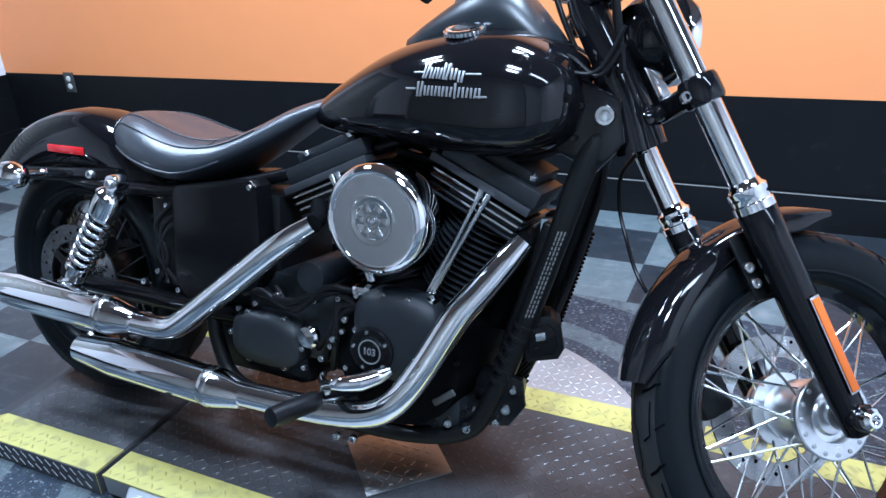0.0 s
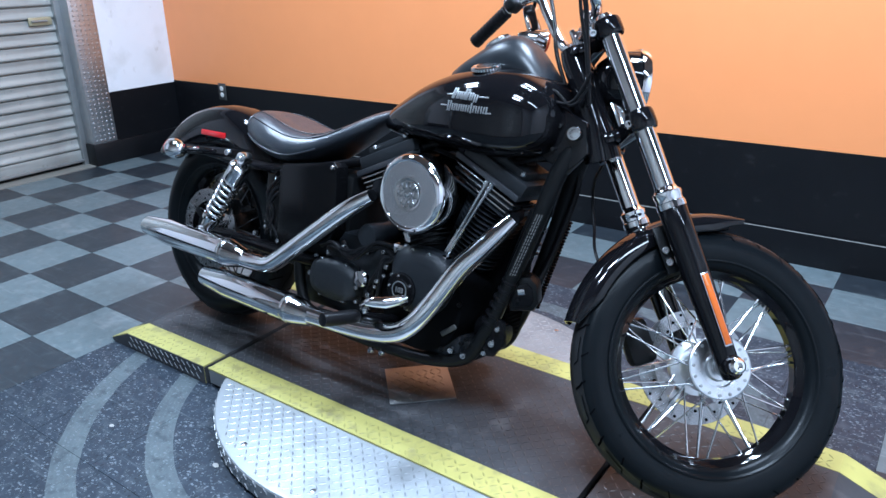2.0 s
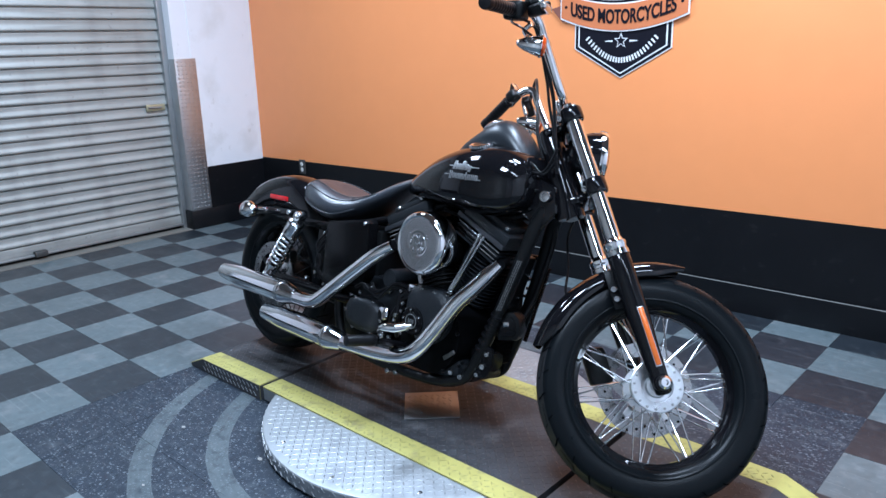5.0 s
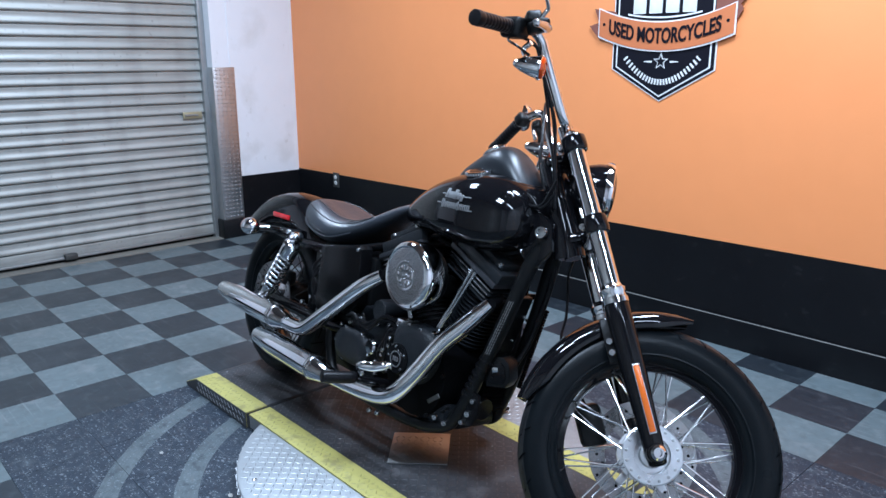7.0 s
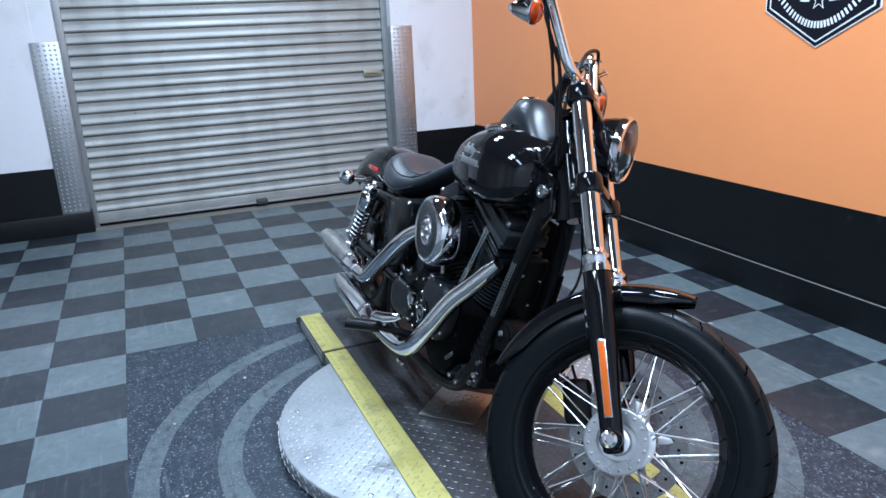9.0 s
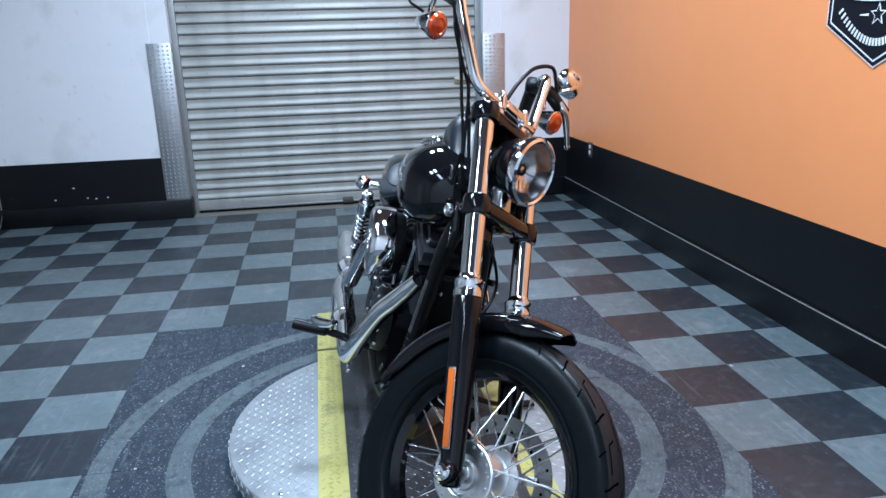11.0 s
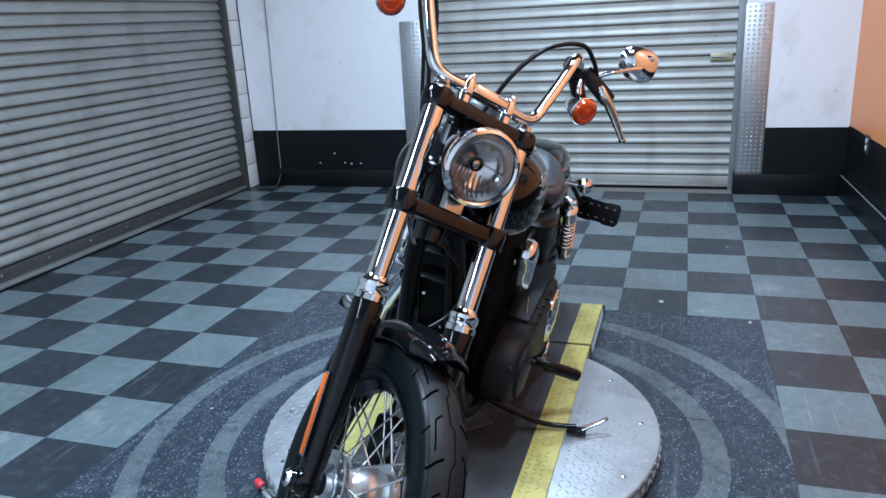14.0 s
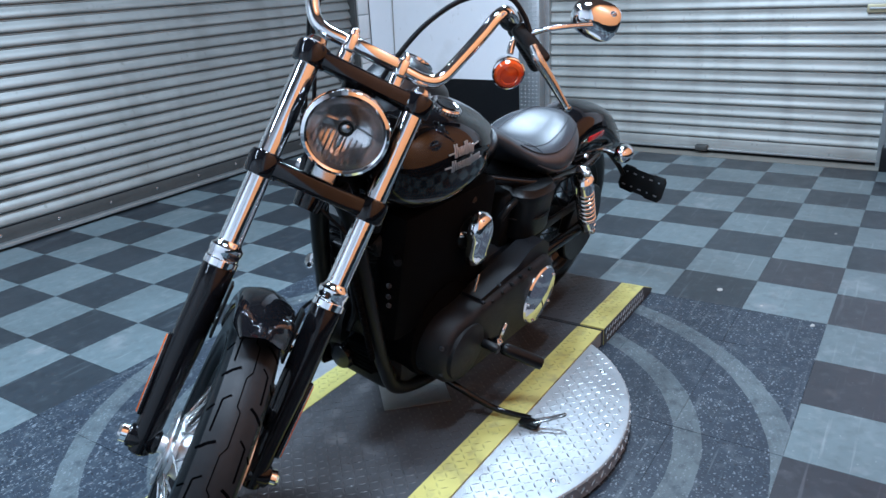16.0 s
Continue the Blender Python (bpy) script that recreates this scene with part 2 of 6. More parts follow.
AMBER = mat("amber_lens", (0.50, 0.05, 0.004), 0.14, vary=0.05, coat=0.6)
REDL = mat("red_lens", (0.55, 0.012, 0.015), 0.12, vary=0.05, coat=0.6)
EMBLEM = mat("emblem_metal", (0.42, 0.43, 0.44), 0.42, 0.9, vary=0.1)
LABELS = mat("pale_print", (0.13, 0.13, 0.13), 0.5)


GLASS = bpy.data.materials.new("clear_lens")
GLASS.use_nodes = True
gn, gl = GLASS.node_tree.nodes, GLASS.node_tree.links
clear, shine, fres, mixed = gn.new("ShaderNodeBsdfTransparent"), gn.new("ShaderNodeBsdfGlossy"), gn.new("ShaderNodeFresnel"), gn.new("ShaderNodeMixShader")
shine.inputs["Roughness"].default_value = 0.03
fres.inputs["IOR"].default_value = 1.4
gl.new(fres.outputs[0], mixed.inputs[0])
gl.new(clear.outputs[0], mixed.inputs[1])
gl.new(shine.outputs[0], mixed.inputs[2])
gl.new(mixed.outputs[0], gn["Material Output"].inputs["Surface"])

def overlay(ma, stretch, turn, lo, hi, col, amount, scale=1.0, detail=4.0):
    """Lays a second colour over a material in patches of noise, stretched by place in the room."""
    nd, ln = ma.node_tree.nodes, ma.node_tree.links
    bs = nd["Principled BSDF"]
    base = bs.inputs["Base Color"].links[0].from_socket
    geo, mp, no, rg, mx = nd.new("ShaderNodeNewGeometry"), nd.new("ShaderNodeMapping"), nd.new("ShaderNodeTexNoise"), nd.new("ShaderNodeMapRange"), nd.new("ShaderNodeMix")
    mp.inputs["Rotation"].default_value = (0, 0, radians(turn))
    mp.inputs["Scale"].default_value = stretch
    no.inputs["Scale"].default_value, no.inputs["Detail"].default_value = scale, detail
    rg.inputs["From Min"].default_value, rg.inputs["From Max"].default_value, rg.inputs["To Max"].default_value = lo, hi, amount
    mx.data_type = "RGBA"
    ln.new(geo.outputs["Position"], mp.inputs["Vector"])
    ln.new(mp.outputs[0], no.inputs["Vector"])
    ln.new(no.outputs["Fac"], rg.inputs["Value"])
    ln.new(rg.outputs[0], mx.inputs[0])
    ln.new(base, mx.inputs[6])
    mx.inputs[7].default_value = (*col, 1)
    ln.new(mx.outputs[2], bs.inputs["Base Color"])


def worn_floor(ma, pale, dark):
    """Mottling, dirt, long scuffs and small pale specks, as years of wheels leave them."""
    overlay(ma, (1.7, 1.7, 1), 20, 0.5, 0.72, dark, 0.5, 1.0, 7.0)
    overlay(ma, (24, 24, 1), 0, 0.52, 0.7, dark, 0.5)
    overlay(ma, (20, 20, 1), 60, 0.54, 0.72, pale, 0.35, 1.0, 6.0)
    overlay(ma, (3.0, 60, 1), 33, 0.62, 0.72, pale, 0.5, 1.0, 3.0)
    overlay(ma, (2.2, 42, 1), -52, 0.64, 0.74, pale, 0.5, 1.0, 3.0)
    overlay(ma, (5, 5, 1), 10, 0.66, 0.74, pale, 0.45, 1.0, 8.0)
    overlay(ma, (75, 75, 1), 0, 0.70, 0.73, pale, 0.7, 1.0, 2.0)


worn_floor(TILE_L, (0.22, 0.25, 0.26), (0.074, 0.094, 0.100))
worn_floor(TILE_D, (0.075, 0.09, 0.10), (0.010, 0.0132, 0.017))
worn_floor(TILE_B, (0.09, 0.092, 0.102), (0.0145, 0.0145, 0.018))
for door_paint, pale, dark in ((GALV, (0.5, 0.5, 0.48), (0.17, 0.165, 0.15)), (GALV_D, (0.36, 0.37, 0.35), (0.13, 0.13, 0.12))):
    overlay(door_paint, (5, 5, 0.9), 0, 0.5, 0.75, dark, 0.45, 1.0, 6.0)
    overlay(door_paint, (2, 2, 26), 0, 0.52, 0.72, dark, 0.3, 1.0, 4.0)
    overlay(door_paint, (3, 3, 40), 0, 0.55, 0.72, pale, 0.45, 1.0, 4.0)
    overlay(door_paint, (40, 40, 30), 0, 0.66, 0.74, dark, 0.5, 1.0, 2.0)
overlay(WHITE, (3, 3, 3), 15, 0.56, 0.74, (0.5, 0.49, 0.46), 0.4, 1.0, 8.0)
overlay(WHITE, (14, 14, 10), 0, 0.66, 0.76, (0.42, 0.40, 0.36), 0.4, 1.0, 5.0)
overlay(BAND, (14, 14, 22), 0, 0.64, 0.74, (0.03, 0.03, 0.032), 0.3, 1.0, 5.0)
overlay(ALU, (9, 9, 9), 30, 0.5, 0.7, (0.29, 0.305, 0.315), 0.4, 1.0, 6.0)
overlay(YELLOW, (22, 22, 9), 20, 0.56, 0.70, (0.22, 0.19, 0.09), 0.55, 1.0, 6.0)
overlay(ORANGE, (1.2, 1.2, 1.2), 0, 0.5, 0.8, (0.78, 0.25, 0.08), 0.3, 1.0, 5.0)
overlay(TRACK, (12, 12, 9), 0, 0.5, 0.7, (0.05, 0.05, 0.052), 0.5, 1.0, 6.0)

# ---- ceiling lamps: pairs of short fluorescent fittings ----
LAMPS = [(0.9, -1.38), (0.9, -0.95), (0.75, 0.58), (0.75, 1.0), (-1.68, -0.25), (-1.68, 0.18)]
STREAK_LAMP = (2.6, -1.0, 1.9)  # place and length of an unseen lamp, added for the streak in the fork chrome
CEIL_Z = 3.25
LAMP_WATT = 54.0


def ceiling_lamp(x, y, length=0.58, label="short white fluorescent fitting on the ceiling"):
    t = thing("ceiling_lamp", label, "ceiling lamp", pose(x, y, CEIL_Z), "ceiling lamps")
    part("housing", box(B(), (0, 0, -0.035), (length, 0.26, 0.07), 0.01), WHITE, t, "white sheet-metal housing")
    part("diffuser", box(B(), (0, 0, -0.08), (length - 0.04, 0.22, 0.016), 0.004), SIGN_W, t, "pale plastic diffuser")
    li = bpy.data.lights.new("tube", "AREA")
    li.shape, li.size, li.size_y, li.energy, li.color = "RECTANGLE", length - 0.06, 0.2, LAMP_WATT * (1.0 if length < 1 else 0.9), (0.72, 0.90, 1.0)
    ob = new("tube", li)
    ob.parent = t
    ob.matrix_local = pose(0, 0, -0.095)
    return t


for lx, ly in LAMPS:
    ceiling_lamp(lx, ly)
ceiling_lamp(*STREAK_LAMP, "unseen long ceiling lamp, added for the bright streak in the chrome")

# ---- the room ----
WX, OY, LY, EX = -3.46, 1.785, -2.86, 3.9  # white wall, orange wall, left wall, unseen wall behind
TS = 0.3048
DOOR_L, DOOR_R, DOOR_TOP = -1.27, 1.085, 2.9


def struct(name, bm, material, label="", smooth=False):
    return tagged(part(name, bm, material, None, label, smooth), "", "", "", "structure")


def slab(x0, x1, y0, y1, z0, z1, bm=None):
    return box(bm or B(), ((x0 + x1) / 2, (y0 + y1) / 2, (z0 + z1) / 2), (x1 - x0, y1 - y0, z1 - z0))


# unseen ceiling, its dark grey chosen to hold bounced light down
struct("ceiling", slab(WX - 0.5, EX + 0.2, LY - 0.5, OY + 0.4, CEIL_Z + 0.002, CEIL_Z + 0.12), CEIL, "unseen dark ceiling closing the room")
BT, LT = 0.48, 0.15  # top of the black band, top of the base ledge on the white wall
ORANGE_M = pose(WX, OY, 0, 0, 0, 1.46)  # the orange wall is not quite square to the others
OL = EX - WX + 0.02


def along(y0, y1, low, high, x0=0.0, x1=OL):
    """A piece of the orange wall whose foot and top run between two heights."""
    ring = lambda x, lo, hi: [ORANGE_M @ Vector(p) for p in ((x, y0, lo), (x, y1, lo), (x, y1, hi), (x, y0, hi))]
    return skin(B(), [ring(x0, low[0], high[0]), ring(x1, low[1], high[1])])


BAND_TOP, LEDGE_TOP = (0.492, 0.492 + 0.008 * OL), (0.15, 0.15)
OE = 2.25 - WX  # where the orange ends and an unseen white end begins, set by chrome reflections
w = struct("wall_orange", along(0, 0.15, (BAND_TOP[0], BAND_TOP[0] + 0.008 * OE), (CEIL_Z, CEIL_Z), 0, OE), ORANGE, "orange painted wall above a black band")
part("band", along(-0.003, 0.15, (0, 0), BAND_TOP), BAND, w, "black painted lower band", False)
part("white_end", along(0, 0.15, (BAND_TOP[0] + 0.008 * OE, BAND_TOP[1]), (CEIL_Z, CEIL_Z), OE), WHITE, w, "unseen white end of the wall, set for reflections in the chrome", False)
part("ledge", along(-0.029, -0.003, (0, 0), LEDGE_TOP), BAND, w, "black base ledge", False)
part("ledge_edge", along(-0.0292, -0.0205, [v + 0.0005 for v in LEDGE_TOP], [v + 0.0025 for v in LEDGE_TOP], 0.03), SCUFF, w, "scuffed pale top edge of the ledge", False)

w = struct("wall_white", slab(WX - 0.2, WX, DOOR_R + 0.14, OY, BT, CEIL_Z), WHITE, "white painted wall above a black band")
part("panel", slab(WX - 0.2, WX, LY - 0.0, DOOR_L - 0.14, BT, CEIL_Z), WHITE, w)
part("lintel", slab(WX - 0.2, WX, DOOR_L - 0.14, DOOR_R + 0.14, DOOR_TOP, CEIL_Z), WHITE, w)
part("jamb", slab(WX - 0.2, WX - 0.004, DOOR_R, DOOR_R + 0.14, 0, DOOR_TOP), WHITE, w)
part("jamb", slab(WX - 0.2, WX - 0.004, DOOR_L - 0.14, DOOR_L, 0, DOOR_TOP), WHITE, w)
part("band", slab(WX - 0.2, WX + 0.003, DOOR_R + 0.14, OY - 0.003, 0, BT), BAND, w, "black painted lower band")
part("band", slab(WX - 0.2, WX + 0.003, LY + 0.3, DOOR_L - 0.14, 0, BT), BAND, w, "black painted lower band")
part("band", slab(WX - 0.2, WX + 0.003, LY, LY + 0.3, 0, BT), BAND, w, "black painted lower band")
part("ledge", box(B(), (WX - 0.03, (DOOR_R - 0.02 + OY - 0.03) / 2, LT / 2), (0.105, OY - 0.03 - DOOR_R + 0.02, LT), 0.006), BAND, w, "black base ledge wrapping the door jamb")
part("ledge", box(B(), (WX - 0.03, (DOOR_L + 0.02 + LY + 0.12) / 2, LT / 2), (0.105, DOOR_L + 0.02 - LY - 0.12, LT), 0.006), BAND, w, "black base ledge wrapping the door jamb")
for cy, cz in ((-2.10, 0.285), (-2.24, 0.20), (-2.01, 0.203), (-1.95, 0.195), (-1.865, 0.20)):
    out = [(0.010 * math.cos(a * 1.05) * random.uniform(0.5, 1.1), 0.006 * math.sin(a * 1.05) * random.uniform(0.6, 1.1)) for a in range(6)]
    part("chip", prism(B(), out, 0.0012, pose(WX + 0.003, cy, cz, 90, 0, 90)), WHITE, w, "paint chip")

# bent tread-plate guards at the jambs of the door
for s, name in ((1, "right"), (-1, "left")):
    yj = DOOR_R if s > 0 else DOOR_L
    g = thing("jamb_guard", "bent aluminium tread-plate guard on a door jamb", "corner guard", pose(WX, yj, LT), "jamb guards")
    bm = B()
    box(bm, (0.0055, s * 0.083, 0.585), (0.004, 0.172, 1.17), 0.001)
    box(bm, (-0.05, -s * 0.005, 0.585), (0.115, 0.004, 1.17), 0.001)
    part("plate", bm, GUARD, g, "bent sheet with raised dots")
    bm = B()
    for i in range(38):
        for j in range(5):
            c = Vector((0.0074, s * (0.020 + 0.0325 * j), 0.02 + 0.0305 * i))
            lathe(bm, [(0.0085, 0), (0.006, 0.0028), (0.001, 0.0036)], Matrix.Translation(c) @ pose(0, 0, 0, 0, 90, 0), 6)
    tagged(part("raised_dots", bm, GUARD, g, "rows of small raised dots", True), kind="stuff")


def slat_mesh(name, width, pitch, material, bulge, low=False):
    """One curved interlocking slat of a rolling door, bulging along +y; low: with its belly near the foot and a flat upper part."""
    prof = [(-0.009, 0.0), (-0.009, 0.0055), (0.55 * bulge, 0.008), (0.85 * bulge, 0.015), (bulge, 0.4 * pitch), (0.9 * bulge, pitch - 0.028), (0.55 * bulge, pitch - 0.017), (0.4 * bulge, pitch - 0.013), (0.004 + 0.5 * bulge, pitch - 0.009), (0.004 + 0.5 * bulge, pitch - 0.004), (-0.009, pitch - 0.001)]
    if low and bulge > 0.015:
        prof = [(-0.009, 0.0), (-0.009, 0.004), (0.55 * bulge, 0.005), (0.9 * bulge, 0.009), (bulge, 0.014), (0.95 * bulge, 0.022), (0.8 * bulge, 0.032), (0.55 * bulge, 0.043), (0.25 * bulge, 0.053), (0.05 * bulge, pitch - 0.011), (0.0, pitch - 0.0075), (0.3 * bulge, pitch - 0.0065), (0.3 * bulge, pitch - 0.002), (-0.009, pitch - 0.001)]
    elif low:
        prof = [(-0.009, 0.0), (-0.009, 0.005), (0.6 * bulge, 0.0065), (0.9 * bulge, 0.010), (bulge, 0.016), (0.93 * bulge, 0.023), (0.7 * bulge, 0.031), (0.4 * bulge, 0.039), (0.25 * bulge, 0.047), (0.22 * bulge, pitch - 0.016), (0.3 * bulge, pitch - 0.012), (0.3 * bulge, pitch - 0.004), (-0.009, pitch - 0.001)]
    bm = B()
    rings = [[Vector((xx, y, z)) for y, z in prof] + [Vector((xx, y - 0.0025, z)) for y, z in reversed(prof)] for xx in (-width / 2, width / 2)]
    skin(bm, rings)
    return finish(name, bm, material, True, 0.9)


def rolling_door(name, label, width, z0, z1, pitch, m, material, bulge, low=False):
    d = tagged(thing(name, label, "rolling door", m), kind="structure")
    me = slat_mesh("slat", width, pitch, material, bulge, low)
    z = z0
    while z < z1:
        o = new("slat", me)
        o.parent = d
        o.matrix_local = pose(0, random.uniform(-0.0008, 0.0008), z)
        z += pitch
    return d


d = rolling_door("door_1", "closed galvanized steel rolling door in the white wall", DOOR_R - DOOR_L - 0.07, 0.106, DOOR_TOP, 0.079, pose(WX - 0.13, (DOOR_L + DOOR_R) / 2, 0, 0, 0, -90), GALV, 0.013, True)
wd = DOOR_R - DOOR_L
part("bottom_bar", box(B(), (0, 0.004, 0.072), (wd - 0.07, 0.022, 0.066), 0.004), GALV, d, "flat bottom bar of the door")
part("weather_lip", box(B(), (0, 0.02, 0.036), (wd - 0.06, 0.05, 0.014), 0.003), STEEL, d, "angle at the foot of the door")
part("rubber_seal", box(B(), (0, 0.0, 0.02), (wd - 0.06, 0.02, 0.03)), HOSE, d)
for s in (-1, 1):
    part("guide_rail", box(B(), (s * (wd / 2 - 0.024), 0.014, DOOR_TOP / 2), (0.045, 0.06, DOOR_TOP), 0.003), STEEL, d, "steel guide channel")
lk = part("latch", box(B(), (-1.035, 0.022, 0.968), (0.15, 0.014, 0.05), 0.004), mat("brass_latch", (0.42, 0.38, 0.25), 0.4, 0.5), d, "pale slide latch plate")
part("bolt_bar", tube(B(), [(-1.075, 0.034, 0.968), (-0.975, 0.034, 0.970)], 0.007), STEEL, lk)
part("foot_stop", box(B(), (-0.05, 0.045, 0.045), (0.085, 0.05, 0.04), 0.008), RAIL_D, d, "small grey foot lock")
struct("door_sill", slab(WX - 0.2, WX + 0.005, DOOR_L + 0.02, DOOR_R - 0.02, -0.05, 0.005), CONCRETE, "worn concrete sill under the rolling door")

# side wall with a second, wider rolling door
D2_L, D2_R = -3.28, 1.9
DARK = mat("grey_wall_paint", (0.36, 0.37, 0.38), 0.6)
w = struct("wall_side", slab(D2_R, EX, LY - 0.2, LY, 0, CEIL_Z), DARK, "plain wall with a wide rolling door")
part("lintel", slab(D2_L, D2_R, LY - 0.2, LY, 3.0, CEIL_Z), DARK, w)
part("pier", slab(WX - 0.2, D2_L - 0.02, LY - 0.2, LY - 0.03, 0, CEIL_Z), BLOCK, w, "painted block pier beside the door")
for k in range(15):
    part("block", box(B(), ((WX + D2_L) / 2 - 0.012, LY - 0.018, 0.1 + 0.2 * k), (D2_L - WX - 0.04, 0.024, 0.195), 0.004), BLOCK, w)
d = rolling_door("door_2", "closed grey steel rolling door in the side wall", D2_R - D2_L - 0.06, 0.114, 3.0, 0.0715, pose((D2_L + D2_R) / 2, LY - 0.06, 0), GALV_D, 0.019, True)
wd = D2_R - D2_L
part("bottom_bar", box(B(), (0, 0.012, 0.07), (wd - 0.06, 0.012, 0.078), 0.003), RAIL_D, d, "dark flat bottom bar with bolts")
part("weather_lip", box(B(), (0, 0.035, 0.024), (wd - 0.05, 0.05, 0.022), 0.004), STEEL, d, "pale angle at the foot of the door")
for k in range(13):
    o = part("bolt", lathe(B(), [(0.009, 0), (0.009, 0.004), (0.004, 0.007)], pose(-wd / 2 + 0.12 + 0.34 * k, 0.018, 0.075, -90), 8), BOLT, d)
part("guide_rail", box(B(), (-wd / 2 + 0.012, 0.03, 1.5), (0.032, 0.07, 3.0), 0.004), RAIL_D, d, "dark steel guide channel")
part("guide_rail", box(B(), (wd / 2 + 0.005, 0.02, 1.5), (0.07, 0.08, 3.0), 0.004), RAIL_D, d, "dark steel guide channel")
cord = thing("pull_cord", "thin grey cord hanging down the white wall", "cord", pose(WX + 0.01, -2.62, 0.1))
part("line", tube(B(), [(0.004, 0.03, 2.0), (0.004, 0.02, 1.2), (0.004, 0.0, 0.42), (0.004, -0.008, 0.02)], 0.004, 6), mat("cord_grey", (0.22, 0.21, 0.18), 0.7), cord)
part("loose_end", tube(B(), [(0.004, -0.008, 0.02), (0.06, -0.03, -0.088), (0.12, -0.10, -0.095), (0.14, -0.2, -0.095)], 0.004, 6), RAIL_D, cord)

# unseen wall, added white so that the chrome has something bright to reflect
struct("wall_back", slab(EX, EX + 0.2, LY - 0.2, OY + 0.4, 0, CEIL_Z), WHITE, "unseen white wall closing the room, reflected in the chrome")
outlet = thing("outlet", "small grey wall outlet in the black band", "outlet", ORANGE_M @ pose(0.53, -0.003, 0.452))
part("plate", box(B(), (0, -0.004, 0), (0.075, 0.008, 0.115), 0.002), RAIL_D, outlet, "grey cover plate")
for dz in (-0.022, 0.022):
    part("socket", lathe(B(), [(0.017, 0), (0.017, 0.003), (0.012, 0.005)], pose(0, -0.008, dz, 90), 12), PLASTIC_W, outlet, "pale socket face")

# ---- shield sign on the orange wall ----
SX, SZ = -0.15, 1.178
sign = thing("shield_sign", "black shield-shaped sign with an orange ribbon and white outlines", "sign", ORANGE_M @ pose(SX - WX, -0.002, SZ, 90))


def shield(k):
    """The outline of the shield, k times its full size."""
    w2, c = 0.285 * k, 0.32
    pts = [(0, -0.0), (w2 / k, 0.155), (w2 / k, 0.56), (0.21, 0.70), (0, 0.78), (-0.21, 0.70), (-w2 / k, 0.56), (-w2 / k, 0.155)]
    return [(x * k, c + (y - c) * (1 - (1 - k) * 0.8)) for x, y in pts]


part("edge_white", prism(B(), shield(1.0), 0.004), SIGN_W, sign, "white outer outline")
part("field_outer", prism(B(), shield(0.975), 0.006), SIGN_K, sign)
part("line_white", prism(B(), shield(0.915), 0.007), SIGN_W, sign, "white inner line")
part("field_inner", prism(B(), shield(0.885), 0.008), SIGN_K, sign)


def arc_strip(x0, x1, mid, bow, h, z, n=20):
    up = [(x0 + (x1 - x0) * k / n, mid + bow * ((2 * k / n - 1) ** 2) + h / 2) for k in range(n + 1)]
    lo = [(x, y - h) for x, y in reversed(up)]
    return prism(B(), up + lo, 0.006, Matrix.Translation((0, 0, z)))


part("ribbon_tail", prism(B(), [(-0.36, 0.30), (-0.43, 0.375), (-0.37, 0.39), (-0.40, 0.46), (-0.27, 0.44), (-0.27, 0.33)], 0.006, Matrix.Translation((0, 0, 0.008))), SIGN_B, sign, "darker folded ribbon tail")
part("ribbon_tail", prism(B(), [(0.36, 0.36), (0.40, 0.43), (0.385, 0.45), (0.43, 0.50), (0.27, 0.48), (0.27, 0.37)], 0.006, Matrix.Translation((0, 0, 0.008))), SIGN_B, sign, "darker folded ribbon tail")
part("ribbon_edge", arc_strip(-0.372, 0.372, 0.315, 0.075, 0.146, 0.0105), SIGN_W, sign)
part("ribbon", arc_strip(-0.365, 0.365, 0.315, 0.075, 0.132, 0.013), SIGN_O, sign, "orange ribbon with dark capital letters")
word = letters("USED MOTORCYCLES", 0.088, 0.002, Matrix.Translation((0, 0.315, 0.021)) @ Matrix.Diagonal((0.80, 1.12, 1, 1)), SIGN_K, sign, "lettering", bold=0.0022)
fit_x = 0.305 / max(v.co.x for v in word.data.vertices)
for v in word.data.vertices:
    v.co.x *= fit_x
    v.co.y += 0.075 * (v.co.x / 0.365) ** 2
for u in (-0.335, 0.335):
    part("dot", lathe(B(), [(0.008, 0), (0.008, 0.002)], Matrix.Translation((u, 0.38, 0.019)), 10), SIGN_K, sign)
star = [((0.043 if k % 2 == 0 else 0.018) * math.cos(math.pi / 2 + k * math.pi / 5), (0.043 if k % 2 == 0 else 0.018) * math.sin(math.pi / 2 + k * math.pi / 5)) for k in range(10)]
part("star", prism(B(), star, 0.002, Matrix.Translation((0, 0.195, 0.008))), SIGN_W, sign)
part("star_inner", prism(B(), [(x * 0.72, y * 0.72) for x, y in star], 0.0035, Matrix.Translation((0, 0.195, 0.008))), SIGN_K, sign)
for s in (-1, 1):
    part("dash", prism(B(), [(s * 0.05, 0.189), (s * 0.095, 0.192), (s * 0.095, 0.196), (s * 0.05, 0.199)], 0.002, Matrix.Translation((0, 0, 0.008))), SIGN_W, sign)
bm = B()
for k in range(26):
    u = -0.20 + 0.40 * k / 25
    box(bm, (0, 0, 0), (0.0095, 0.028, 0.002), 0, Matrix.Translation((u, 0.095 + 0.115 * (u / 0.2) ** 2, 0.0095)) @ pose(0, 0, 0, 0, 0, math.degrees(math.atan(0.115 * 2 * u / 0.04))))
part("small_print", bm, SIGN_W, sign, "curved line of small white bars", False)
for k in range(4):
    part("word_bar", box(B(), (-0.135 + 0.09 * k, 0.475 + 0.0, 0.0095), (0.07, 0.10, 0.003), 0.004), SIGN_W, sign, "white block in place of a large letter")
